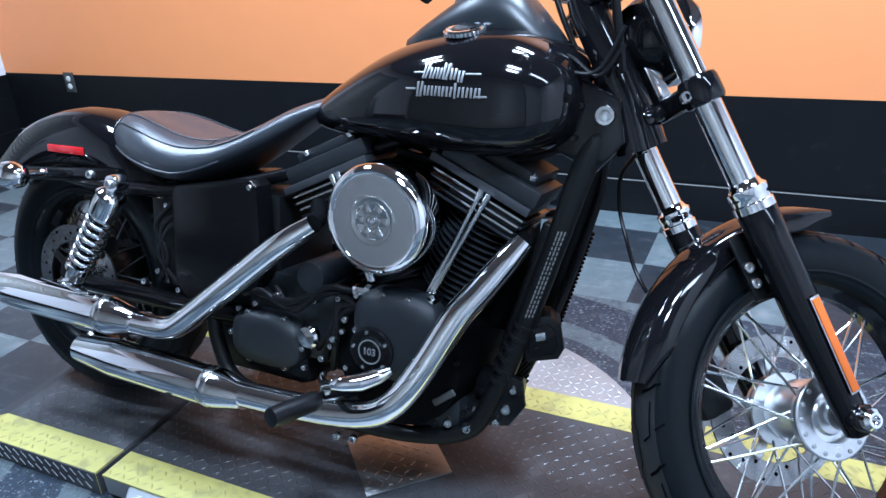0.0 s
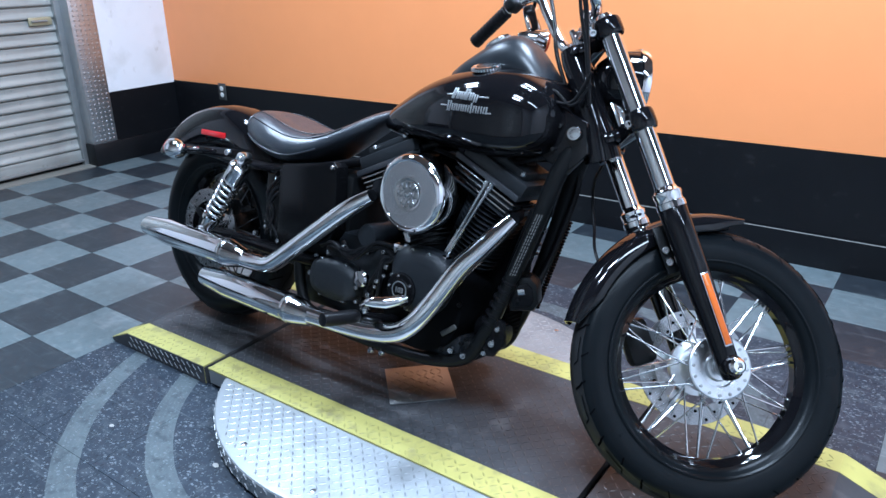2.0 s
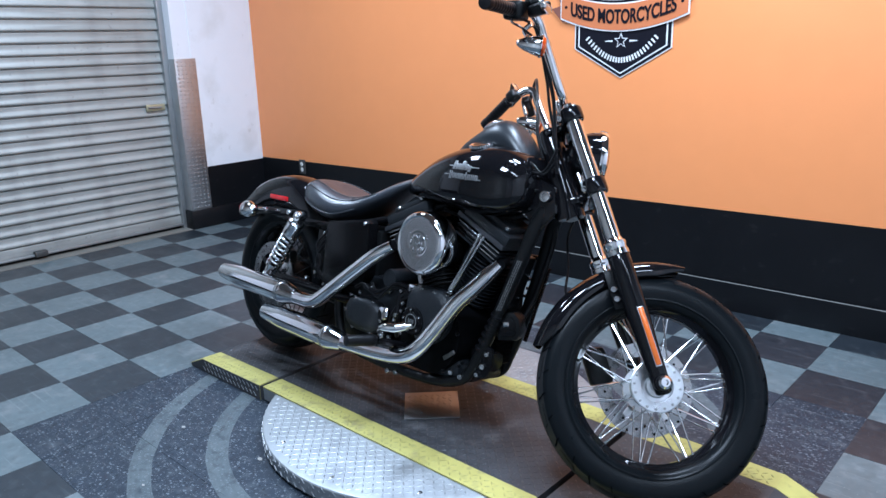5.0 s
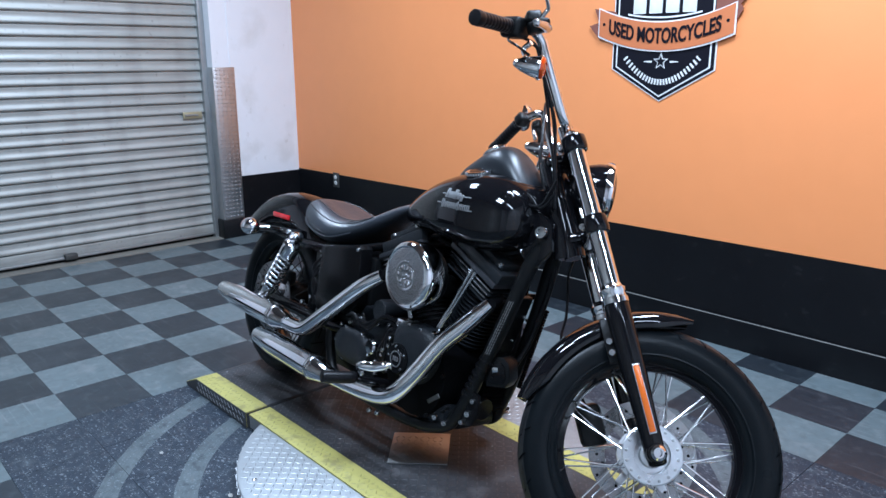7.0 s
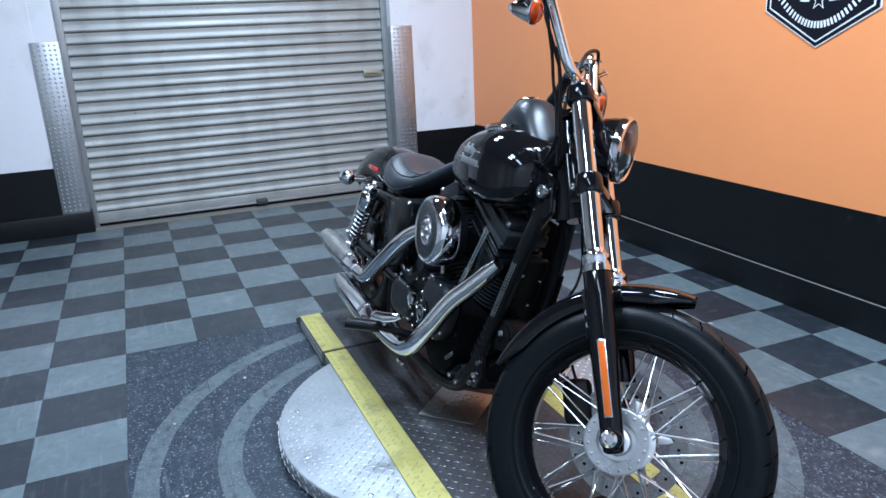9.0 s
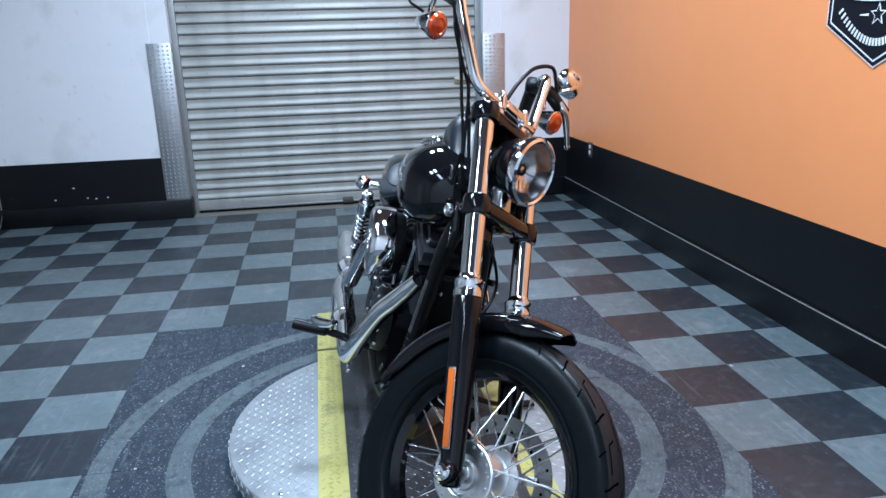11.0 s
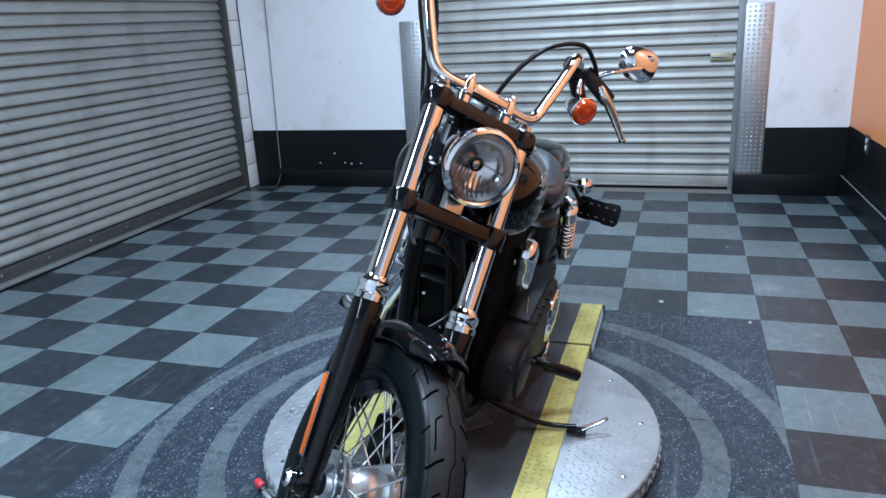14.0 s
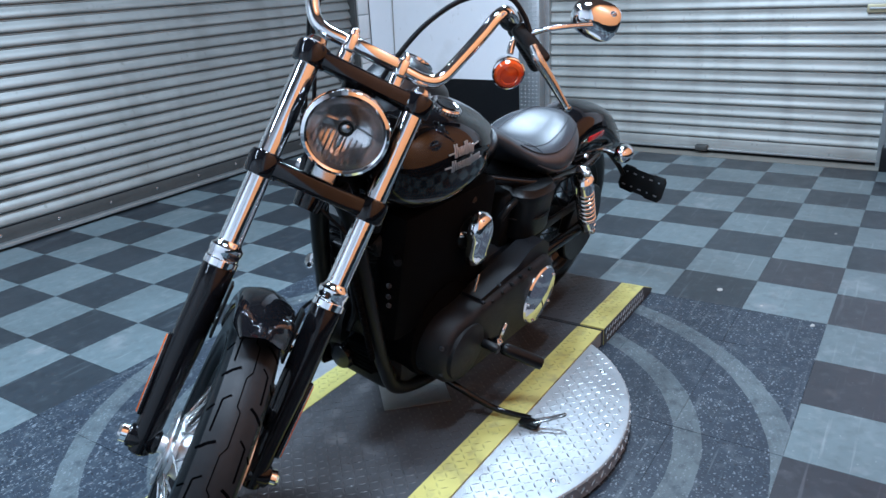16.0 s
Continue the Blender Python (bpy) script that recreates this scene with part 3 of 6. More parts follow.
part("curve_line", arc_strip(-0.2, 0.2, 0.405, 0.02, 0.008, 0.006), SIGN_W, sign)

# ---- turntable and ramps ----
TC, TR, TZ = (0.112, 0.045), 0.64, 0.068
KY0, KY1, KX0, KX1 = -0.298, 0.396, -0.512, 0.775  # the track across the disc
SW = 0.091  # width of the yellow edges


def lugs(inside, z, x0, x1, y0, y1, step=0.0225, keep=1.0):
    """Small raised lozenges, turned by turns, as on tread plate."""
    vs, fs = [], []
    nx, ny = int((x1 - x0) / step), int((y1 - y0) / step)
    for i in range(nx):
        for j in range(ny):
            x, y = x0 + (i + 0.5) * step, y0 + (j + 0.5) * step
            if not inside(x, y) or random.random() > keep:
                continue
            a = radians(45 if (i + j) % 2 else -45)
            c, s = math.cos(a), math.sin(a)
            b = len(vs)
            for u, v, h in ((-0.0115, 0, 0), (0, -0.0036, 0), (0.0115, 0, 0), (0, 0.0036, 0), (-0.005, 0, 0.0013), (0.005, 0, 0.0013)):
                vs.append((x + c * u - s * v, y + s * u + c * v, z + h))
            fs += [(b, b + 1, b + 5, b + 4), (b + 1, b + 2, b + 5), (b + 2, b + 3, b + 4, b + 5), (b + 3, b, b + 4)]
    me = bpy.data.meshes.new("lugs")
    me.from_pydata(vs, [], fs)
    return me


def lug_part(name, inside, z, ext, material, parent):
    me = lugs(inside, z, *ext)
    me.materials.append(material)
    o = new(name, me)
    o.parent = parent
    return tagged(o, "raised tread lozenges", kind="stuff")


table = thing("turntable", "round aluminium tread-plate turntable with a dark yellow-edged track", "turntable")
in_disc = lambda x, y: math.hypot(x - TC[0], y - TC[1]) < TR - 0.02
M_T = Matrix.Translation((*TC, 0))
part("disc", lathe(B(), [(TR - 0.02, 0.006), (TR - 0.004, 0.008), (TR, 0.012), (TR, TZ - 0.012), (TR - 0.003, TZ - 0.008), (TR - 0.01, TZ - 0.006)], M_T, 128), ALU, table, "bright aluminium tread-plate disc", sharp=0.5)
lug_part("disc_tread", lambda x, y: in_disc(x, y) and not KY0 - 0.01 < y < KY1 + 0.01, TZ - 0.006, (-0.55, 0.77, -0.6, 0.7), LUG, table)
bm = B()
for k in range(90):
    a = 2 * math.pi * k / 90
    for h in (0.018, 0.034, 0.05):
        m = M_T @ pose(0, 0, 0, 0, 0, math.degrees(a) + (2 if h == 0.034 else 0)) @ Matrix.Translation((TR, 0, h)) @ pose(0, 0, 0, 45 if h == 0.034 else -45)
        box(bm, (0, 0, 0), (0.004, 0.018, 0.004), 0, m)
tagged(part("rim_tread", bm, LUG, table, "raised tread on the rim", False), kind="stuff")
part("track", slab(KX0, KX1, KY0 + SW + 0.001, KY1 - SW - 0.001, TZ - 0.03, TZ), TRACK, table, "worn dark tread-plate track", False)
for y0, y1 in ((KY0, KY0 + SW), (KY1 - SW, KY1)):
    st = part("edge_strip", slab(KX0, KX1, y0, y1, TZ - 0.004, TZ + 0.001), YELLOW, table, "yellow painted tread edge", False)
    part("edge_rail", slab(KX0 + 0.001, KX1 - 0.001, y0 + 0.001, y1 - 0.001, 0.012, TZ - 0.004), STEEL, table, "steel rail under the edge", False)
    me = lugs(lambda x, y: True, TZ + 0.001, KX0, KX1, y0 + 0.004, y1 - 0.002, 0.0225, 0.85)
    me.materials.append(WORN_Y)
    o = new("strip_tread", me)
    o.parent = table
    tagged(o, "raised tread lozenges", kind="stuff")
lug_part("track_tread", lambda x, y: True, TZ, (KX0, KX1, KY0 + SW + 0.004, KY1 - SW - 0.004), TRACK_LUG, table)
for k in range(12):
    a = radians(30 * k + 9)
    px, py = TC[0] + 0.585 * math.cos(a), TC[1] + 0.585 * math.sin(a)
    if not KY0 - 0.03 < py < KY1 + 0.03:
        part("screw", lathe(B(), [(0.008, 0), (0.008, 0.0015), (0.003, 0.003)], Matrix.Translation((px, py, TZ - 0.006)), 10), BOLT, table)
hatch = part("hatch_plate", box(B(), (0, 0, 0.002), (0.205, 0.208, 0.004), 0.001, pose(0.131, 0.018, TZ + 0.001, 0, 0, 44)), HATCH, table, "bare aluminium tread hatch plate")
me = lugs(lambda x, y: True, 0.0, -0.098, 0.098, -0.098, 0.098, 0.0225)
me.transform(pose(0.131, 0.018, TZ + 0.005, 0, 0, 44))
me.materials.append(HATCH)
o = new("hatch_tread", me)
o.parent = table
tagged(o, "raised tread lozenges", kind="stuff")


def ramp(xj, xe, label):
    """A low drive-on ramp from the joint at xj down to the floor at xe."""
    s = 1 if xe > xj else -1
    r = thing("ramp", label, "ramp", I4, "turntable ramps")
    L = abs(xe - xj)
    prof = [(0, 0.0), (0, TZ - 0.002), (0.80 * L, 0.060), (L, 0.012), (0.985 * L, 0.0)]

    def strip(y0, y1, dz):
        bm = B()
        skin(bm, [[Vector((xj + s * u, y, v + (dz if v > 0.003 else 0))) for u, v in prof] for y in (y0, y1)])
        return bm

    part("deck", strip(KY0 + SW + 0.001, KY1 - SW - 0.001, 0), TRACK, r, "worn dark tread-plate deck", False)
    for y0, y1 in ((KY0, KY0 + SW + 0.0005), (KY1 - SW - 0.0005, KY1)):
        part("edge_strip", strip(y0, y1, 0.001), YELLOW, r, "yellow painted tread edge", False)
    part('end_plate', slab(*sorted((xj - s * 0.003, xj - s * 0.0005)), KY0 + 0.001, KY1 - 0.001, 0.001, TZ - 0.006), TRACK, r, 'dark steel end plate', False)
    for y, n in ((KY0 - 0.0015, 1), (KY1 + 0.0015, -1)):
        bm = B()
        skin(bm, [[Vector((xj + s * u * 0.99, y + q, v * 0.97 + 0.001)) for u, v in prof] for q in (-0.0013, 0.0013)])
        side = part("side_plate", bm, TRACK, r, "dark steel side plate", False)
        bm = B()
        for k in range(int(L * 0.8 / 0.030)):
            for h in (0.3, 0.72):
                box(bm, (0, 0, 0), (0.023, 0.0014, 0.0042), 0, pose(xj + s * (0.02 + 0.030 * k + 0.015 * (h == 0.3)), y - n * 0.0018, h * (TZ - 0.010 * 0.030 * k / L), 0, 48, 0))
        tagged(part("side_tread", bm, ALU, r, "raised tread lozenges", False), kind="stuff")
    for y0, y1, ma, nm in ((KY0 + SW + 0.004, KY1 - SW - 0.004, TRACK_LUG, "deck_tread"), (KY0 + 0.004, KY0 + SW - 0.002, WORN_Y, "strip_tread"), (KY1 - SW + 0.002, KY1 - 0.002, WORN_Y, "strip_tread")):
        a, b = sorted((xj + s * 0.01, xj + s * 0.79 * L))
        me = lugs(lambda x, y: True, 0.0, a, b, y0, y1, 0.0225, 0.85)
        for v in me.vertices:
            u = abs(v.co.x - xj)
            v.co.z += TZ - 0.002 + (0.060 - TZ + 0.002) * u / (0.80 * L) + (0.001 if ma is WORN_Y else 0)
        me.materials.append(ma)
        o = new(nm, me)
        o.parent = r
        tagged(o, "raised tread lozenges", kind="stuff")
    return r


ramp(KX0 - 0.025, -1.085, "low drive-on ramp behind the motorcycle with yellow tread edges")
ramp(KX1 + 0.019, 1.42, "low drive-on ramp under the front wheel with yellow tread edges")
pin = thing("locking_pin", "steel locking pin with a red plastic handle on the floor", "pin", pose(0.575, -0.425, 0.0, 0, 0, 55))
part("bracket", box(B(), (0.035, 0, 0.016), (0.05, 0.03, 0.032), 0.004), STEEL, pin)
part("rod", tube(B(), [(0.06, 0, 0.026), (-0.02, 0, 0.026)], 0.007), BOLT, pin)
part("handle", lathe(B(), [(0.010, 0), (0.013, 0.006), (0.013, 0.03), (0.009, 0.036)], axis_to((-0.015, 0, 0.026), (-0.06, 0, 0.03)), 14), PLASTIC_R, pin, "red plastic handle")

# ---- motorcycle: x ahead from the rear axle, y to its left, z up from the rear tyre's foot ----
BIKE = pose(-0.642, 0.021, 0.073, -12.0, 0, -1.4)
bike = thing("motorcycle", "black cruiser motorcycle with chrome pipes leaning on its kickstand", "motorcycle", BIKE)


def bp(name, bm, material, label="", parent=None, m=None, smooth=True, sharp=0.7):
    """A part of the motorcycle in its own axes."""
    if m:
        bm.transform(m)
    return part(name, bm, material, parent or bike, label, smooth, sharp)


def bolt(p, q, r=0.008, parent=None, h=0.006, material=None):
    """A round-headed bolt at p that faces q."""
    return bp("bolt", lathe(B(), [(r, -0.004), (r, h * 0.6), (r * 0.8, h), (r * 0.5, h), (r * 0.45, h * 0.5)], axis_to(p, Vector(p) + Vector(q)), 10), material or BOLT, "", parent)


# steering: the fork's own axes are x ahead, y left, z up along the legs
RAKE, STEER = radians(29.4), radians(43.9)
D0, F0 = Vector((-math.sin(RAKE), 0, math.cos(RAKE))), Vector((math.cos(RAKE), 0, math.sin(RAKE)))
M0 = Matrix((F0, Y, D0)).transposed().to_4x4()
FORK = Matrix.Translation((1.579, 0, 0.305)) @ Matrix.Rotation(STEER, 4, D0) @ M0 @ pose(0, 0, 0, -1.5)


def wheel(name, label, m, R, half, rim_r, rim_w, hub_r, hub_w, material_hub, material_spoke, spokes, tread):
    """A wire-spoked wheel whose axle runs along the z of m."""
    w = bp(name, lathe(B(), [(0.010, -hub_w / 2 - 0.01), (0.010, hub_w / 2 + 0.01)], m, 12), BOLT, label)
    k = half
    prof = [(rim_r + 0.006, -k * 0.62), (rim_r + 0.02, -k * 0.86), (R - 0.055, -k), (R - 0.03, -k * 0.97), (R - 0.014, -k * 0.8), (R - 0.004, -k * 0.45), (R, 0), (R - 0.004, k * 0.45), (R - 0.014, k * 0.8), (R - 0.03, k * 0.97), (R - 0.055, k), (rim_r + 0.02, k * 0.86), (rim_r + 0.006, k * 0.62)]
    tyre = bp("tyre", ring_lathe(B(), prof, m, 96), RUBBER, "black rubber tyre", w, sharp=1.2)
    crown = [(R - 0.0138, -k * 0.8), (R - 0.0034, -k * 0.45), (R + 0.0006, 0), (R - 0.0034, k * 0.45), (R - 0.0138, k * 0.8), (R - 0.02, k * 0.7), (R - 0.02, -k * 0.7)]
    bp("tread_band", ring_lathe(B(), crown, m, 96), DUSTY, "dusty tread of the tyre", tyre, sharp=1.2)
    for s in (-1, 1):
        bp("sidewall_ring", ring_lathe(B(), [(rim_r + 0.024, s * k * 0.90), (rim_r + 0.028, s * (k * 0.90 + 0.004)), (rim_r + 0.032, s * (k * 0.915 + 0.003))], m, 72), RUBBER, "", tyre)
    # grooves in the tread, flat strips coloured as their shade: slashes joined by long strokes, and a fine zigzag round
    # the middle
    bm = B()
    n = tread

    def groove(line, width):
        ps, fine = [], []
        for (t0_, a0_), (t1_, a1_) in zip(line, line[1:]):
            fine += [(t0_ + (t1_ - t0_) * u / 6, a0_ + (a1_ - a0_) * u / 6) for u in range(6)]
        for t, a in fine + [line[-1]]:
            rr = float(np.interp(abs(t), [0, 0.45, 0.8, 0.97, 1.0], [R, R - 0.004, R - 0.014, R - 0.03, R - 0.045])) + 0.0014
            ps.append(m @ Vector((rr * math.cos(a), rr * math.sin(a), k * t)))
        for a, b in zip(ps, ps[1:]):
            side = (b - a).normalized().cross(((a + b) / 2 - m.translation).normalized()).normalized() * width / 2
            bm.faces.new([bm.verts.new(q) for q in (a - side, a + side, b + side, b - side)])

    for q in range(n):
        step = 2 * math.pi / n
        for s in (-1, 1):
            a0 = step * (q + (0.5 if s > 0 else 0))
            groove([(s * 0.88, a0), (s * 0.62, a0 - 0.09 * step), (s * 0.36, a0 - 0.14 * step)], 0.0055)
            groove([(s * 0.66, a0 - 0.24 * step), (s * 0.62, a0 - 0.66 * step), (s * 0.38, a0 - 0.73 * step)], 0.0036)
            groove([(s * 0.96, a0 - 0.5 * step), (s * 0.80, a0 - 0.58 * step)], 0.0045)
        zig = [(-0.10, 0), (-0.10, 0.4), (0.06, 0.46), (0.06, 0.9), (-0.10, 1.0)]
        groove([(t, (q + u) * step) for t, u in zig], 0.0022)
    tagged(bp("tread_pattern", bm, SHADE_BLACK, "zigzag tread grooves, flat strips with their shade as colour", tyre, smooth=False), kind="stuff")
    rw = rim_w
    rp = [(rim_r - 0.012, -0.012), (rim_r - 0.004, -rw * 0.55), (rim_r + 0.008, -rw * 0.8), (rim_r + 0.013, -rw), (rim_r + 0.017, -rw), (rim_r + 0.016, -rw * 0.7), (rim_r + 0.006, -rw * 0.5), (rim_r + 0.004, 0), (rim_r + 0.006, rw * 0.5), (rim_r + 0.016, rw * 0.7), (rim_r + 0.017, rw), (rim_r + 0.013, rw), (rim_r + 0.008, rw * 0.8), (rim_r - 0.004, rw * 0.55), (rim_r - 0.012, 0.012)]
    bp("rim", ring_lathe(B(), rp, m, 72), PAINT, "gloss black steel rim", w, sharp=0.5)
    hp = [(0.014, -hub_w / 2), (0.030, -hub_w / 2 + 0.004), (0.034, -hub_w / 2 + 0.012), (hub_r, -hub_w / 2 + 0.014), (hub_r, -hub_w / 2 + 0.022), (0.050, -hub_w / 2 + 0.026), (0.056, -hub_w / 2 + 0.040), (0.062, -0.012), (0.063, 0), (0.062, 0.012), (0.056, hub_w / 2 - 0.040), (0.050, hub_w / 2 - 0.026), (hub_r, hub_w / 2 - 0.022), (hub_r, hub_w / 2 - 0.014), (0.034, hub_w / 2 - 0.012), (0.030, hub_w / 2 - 0.004), (0.014, hub_w / 2)]
    hub = bp("hub", lathe(B(), hp, m, 40), material_hub, "polished alloy hub", w, sharp=0.4)
    for s in (-1, 1):
        for q in range(spokes // 2):
            a = 2 * math.pi * q / (spokes // 2)
            bp("spoke_hole", lathe(B(), [(0.0042, 0), (0.0042, 0.0018), (0.002, 0.0026)], m @ pose(0, 0, 0, 0, 0, math.degrees(a)) @ Matrix.Translation((hub_r - 0.008, 0, s * (hub_w / 2 - 0.0145))) @ (I4 if s > 0 else pose(0, 0, 0, 180)), 6), BOLT, "", hub)
    for s in (-1, 1):
        for q in range(spokes // 2):
            a = 2 * math.pi * q / (spokes // 2)
            lead = (0.42 if q % 2 else -0.42)
            p = m @ Vector(((hub_r - 0.008) * math.cos(a), (hub_r - 0.008) * math.sin(a), s * (hub_w / 2 - 0.018 + (0.004 if q % 2 else -0.004))))
            e = m @ Vector(((rim_r - 0.006) * math.cos(a + lead + s * 0.04), (rim_r - 0.006) * math.sin(a + lead + s * 0.04), s * 0.006))
            bm = tube(B(), [p, e], 0.0025, 6, smooth=False)
            tube(bm, [e + (p - e).normalized() * 0.016, e], 0.0034, 6, smooth=False)
            bp("spoke", bm, material_spoke, "", w)
    return w


def rotor(name, m, r, parent, side):
    rt = bp(name, ring_lathe(B(), [(r * 0.70, -0.0025), (r * 0.70, 0.0025), (r, 0.0025), (r, -0.0025)], m, 48), ROTOR, "drilled steel brake disc", parent, sharp=0.4)
    # drilled holes are flat discs, the shade inside them put into the colour
    bm = B()
    for q in range(30):
        a = 2 * math.pi * q / 30
        rr = r * (0.76 + 0.085 * (q % 3))
        for s in (-1, 1):
            lathe(bm, [(0.004, 0), (0.004, 0.0004)], m @ Matrix.Translation((rr * math.cos(a), rr * math.sin(a), s * 0.0026)) @ (I4 if s > 0 else pose(0, 0, 0, 180)), 8)
    tagged(bp("drilled_holes", bm, SHADE_BLACK, "", rt), kind="stuff")
    carrier = bp("carrier", ring_lathe(B(), [(0.034, -0.004), (0.034, 0.004), (r * 0.46, 0.004), (r * 0.46, -0.004)], m, 32), CAST if side > 0 else SATIN, "disc carrier", rt, sharp=0.4)
    for q in range(5):
        bp("arm", box(B(), (r * 0.60, 0, 0), (r * 0.32, 0.022, 0.005), 0.002, m @ Matrix.Rotation(2 * math.pi * q / 5, 4, "Z")), CAST if side > 0 else SATIN, "", carrier)
    return rt


M_AX = pose(0, 0, 0, -90)  # z of a wheel along +y
FW = FORK @ Matrix.Translation((0.058, 0, -0.004)) @ M_AX
front = wheel("front_wheel", "wire-spoked front wheel with black rim", FW, 0.342, 0.052, 0.232, 0.036, 0.072, 0.15, CAST, SPOKE, 40, 15)
rotor("brake_disc", FW @ Matrix.Translation((0, 0, 0.078)), 0.146, front, 1)
plate = bp("hub_plate", lathe(B(), [(0.046, 0.068), (0.047, 0.0755), (0.074, 0.0755), (0.077, 0.074), (0.077, 0.070)], FW @ pose(0, 0, 0, 180), 48, False), PLATE, "polished hub plate with a ring of bolts", front, sharp=0.4)
for k in range(16):
    q = radians(22.5 * k)
    bp("rivet", lathe(B(), [(0.0045, 0), (0.004, 0.002), (0.001, 0.0026)], FW @ pose(0, 0, 0, 180) @ Matrix.Translation((0.066 * math.cos(q), 0.066 * math.sin(q), 0.0752)), 8), STEEL, "", plate)
RX, RY = -0.135, -0.012  # rear axle
RW = Matrix.Translation((RX, RY, 0.333)) @ M_AX
# rear spokes take a near-black metal, the shade inside the wheel put into colour
rear = wheel("rear_wheel", "wire-spoked rear wheel with wide tyre", RW, 0.333, 0.078, 0.208, 0.055, 0.075, 0.17, SATIN, RAIL_G, 40, 15)
rotor("brake_disc", RW @ Matrix.Translation((0, 0, -0.105)), 0.146, rear, -1)
bp("belt_pulley", lathe(B(), [(0.04, 0.10), (0.150, 0.10), (0.155, 0.104), (0.155, 0.13), (0.150, 0.134), (0.04, 0.13)], RW, 40), SATIN, "toothed belt pulley", rear)

# fork
for s in (1, -1):
    y = 0.119 * s
    leg = bp("fork_leg", lathe(B(), [(0.0245, 0.40), (0.0245, 0.86)], FORK @ Matrix.Translation((0.058, y, 0)), 28), CHROME, "chrome upper fork tube")
    low = bp("slider", lathe(B(), [(0.016, -0.032), (0.023, -0.027), (0.026, -0.005), (0.027, 0.03), (0.028, 0.10), (0.033, 0.20), (0.0335, 0.33), (0.034, 0.385), (0.030, 0.392)], FORK @ Matrix.Translation((0.058, y, 0)), 28), FORKLEG, "gloss black lower fork leg", leg)
    bp("collar", lathe(B(), [(0.031, 0.386), (0.0355, 0.388), (0.0355, 0.402), (0.033, 0.404), (0.033, 0.414), (0.0345, 0.416), (0.0345, 0.428), (0.028, 0.434), (0.0252, 0.442)], FORK @ Matrix.Translation((0.058, y, 0)), 32), CHROME, "chrome fork collar", leg)
    bp("axle_boss", lathe(B(), [(0.022, -0.032), (0.025, -0.028), (0.026, 0.0), (0.025, 0.028), (0.022, 0.032)], FORK @ Matrix.Translation((0.058, y, 0)) @ M_AX, 24), PAINT, "", leg)
    nut = bp("axle_nut", lathe(B(), [(0.017, 0.0), (0.019, 0.004), (0.019, 0.016), (0.013, 0.022), (0.0085, 0.022), (0.008, 0.012)], FORK @ Matrix.Translation((0.058, y + s * 0.030, 0)) @ (M_AX if s > 0 else pose(0, 0, 0, 90)), 16), CHROME, "chrome axle nut", leg, sharp=0.4)
    RF = FORK @ Matrix.Translation((0.060, y + s * 0.0315, 0.135)) @ pose(0, 0, 0, -s * 1.6)
    rf = bp("side_reflector", box(B(), (0, 0, 0), (0.018, 0.008, 0.176), 0.002, RF), FORKLEG, "long amber reflector in a pale frame", leg)
    bp("frame", box(B(), (0, s * 0.0042, 0), (0.0195, 0.002, 0.176), 0.0008, RF), BOLT, "thin pale frame", rf)
    bp("lens", box(B(), (0, s * 0.006, 0), (0.0155, 0.004, 0.168), 0.0015, RF), MARKER, "amber lens", rf)
    for dz in (0.27, 0.3):
        bolt(FORK @ Vector((0.022, s * 0.084, dz - 0.001)), FORK.to_3x3() @ Vector((-0.2, s * 1.0, 0)), 0.010, leg)


def clamp_bar(name, z, half, th, dep, label):
    bm = B()
    box(bm, (0.058, 0, z), (dep, 2 * half, th), th * 0.22, FORK, 3)
    for s in (1, -1):
        lathe(bm, [(0.028, -th * 0.62), (0.033, -th * 0.58), (0.0355, -th * 0.42), (0.0358, 0), (0.0355, th * 0.42), (0.033, th * 0.6), (0.027, th * 0.68)], FORK @ Matrix.Translation((0.058, 0.119 * s, z)), 28)
    return bp(name, bm, PAINT, label)


top = clamp_bar("top_clamp", 0.855, 0.13, 0.036, 0.052, "gloss black upper fork clamp")
lowc = clamp_bar("lower_clamp", 0.612, 0.13, 0.04, 0.056, "gloss black lower fork clamp")
for s in (1, -1):
    bp("fork_cap", lathe(B(), [(0.022, 0.872), (0.024, 0.882), (0.018, 0.892), (0.004, 0.894)], FORK @ Matrix.Translation((0.058, 0.119 * s, 0)), 20), CHROME, "chrome fork cap", top)
    bolt(FORK @ Vector((0.022, 0.110 * s, 0.855)), FORK.to_3x3() @ Vector((-0.5, s, 0)), 0.011, top, 0.014)
    bolt(FORK @ Vector((0.026, 0.118 * s, 0.612)), FORK.to_3x3() @ Vector((-0.5, s, 0)), 0.011, lowc, 0.014)
bp("axle_spacer", lathe(B(), [(0.016, -0.10), (0.018, -0.09), (0.018, 0.09), (0.016, 0.10)], FORK @ Matrix.Translation((0.058, 0, 0)) @ M_AX, 20), CAST, "chrome axle spacer", front)
bp("steering_stem", lathe(B(), [(0.03, 0.56), (0.036, 0.62), (0.036, 0.84), (0.03, 0.87)], FORK, 20), PAINT, "black steering stem")
bp("crown_bar", box(B(), (0.025, 0, 0.612), (0.075, 0.08, 0.030), 0.01, FORK), PAINT, "", lowc)
bp("crown_bar", box(B(), (0.025, 0, 0.852), (0.085, 0.10, 0.026), 0.01, FORK), PAINT, "", top)

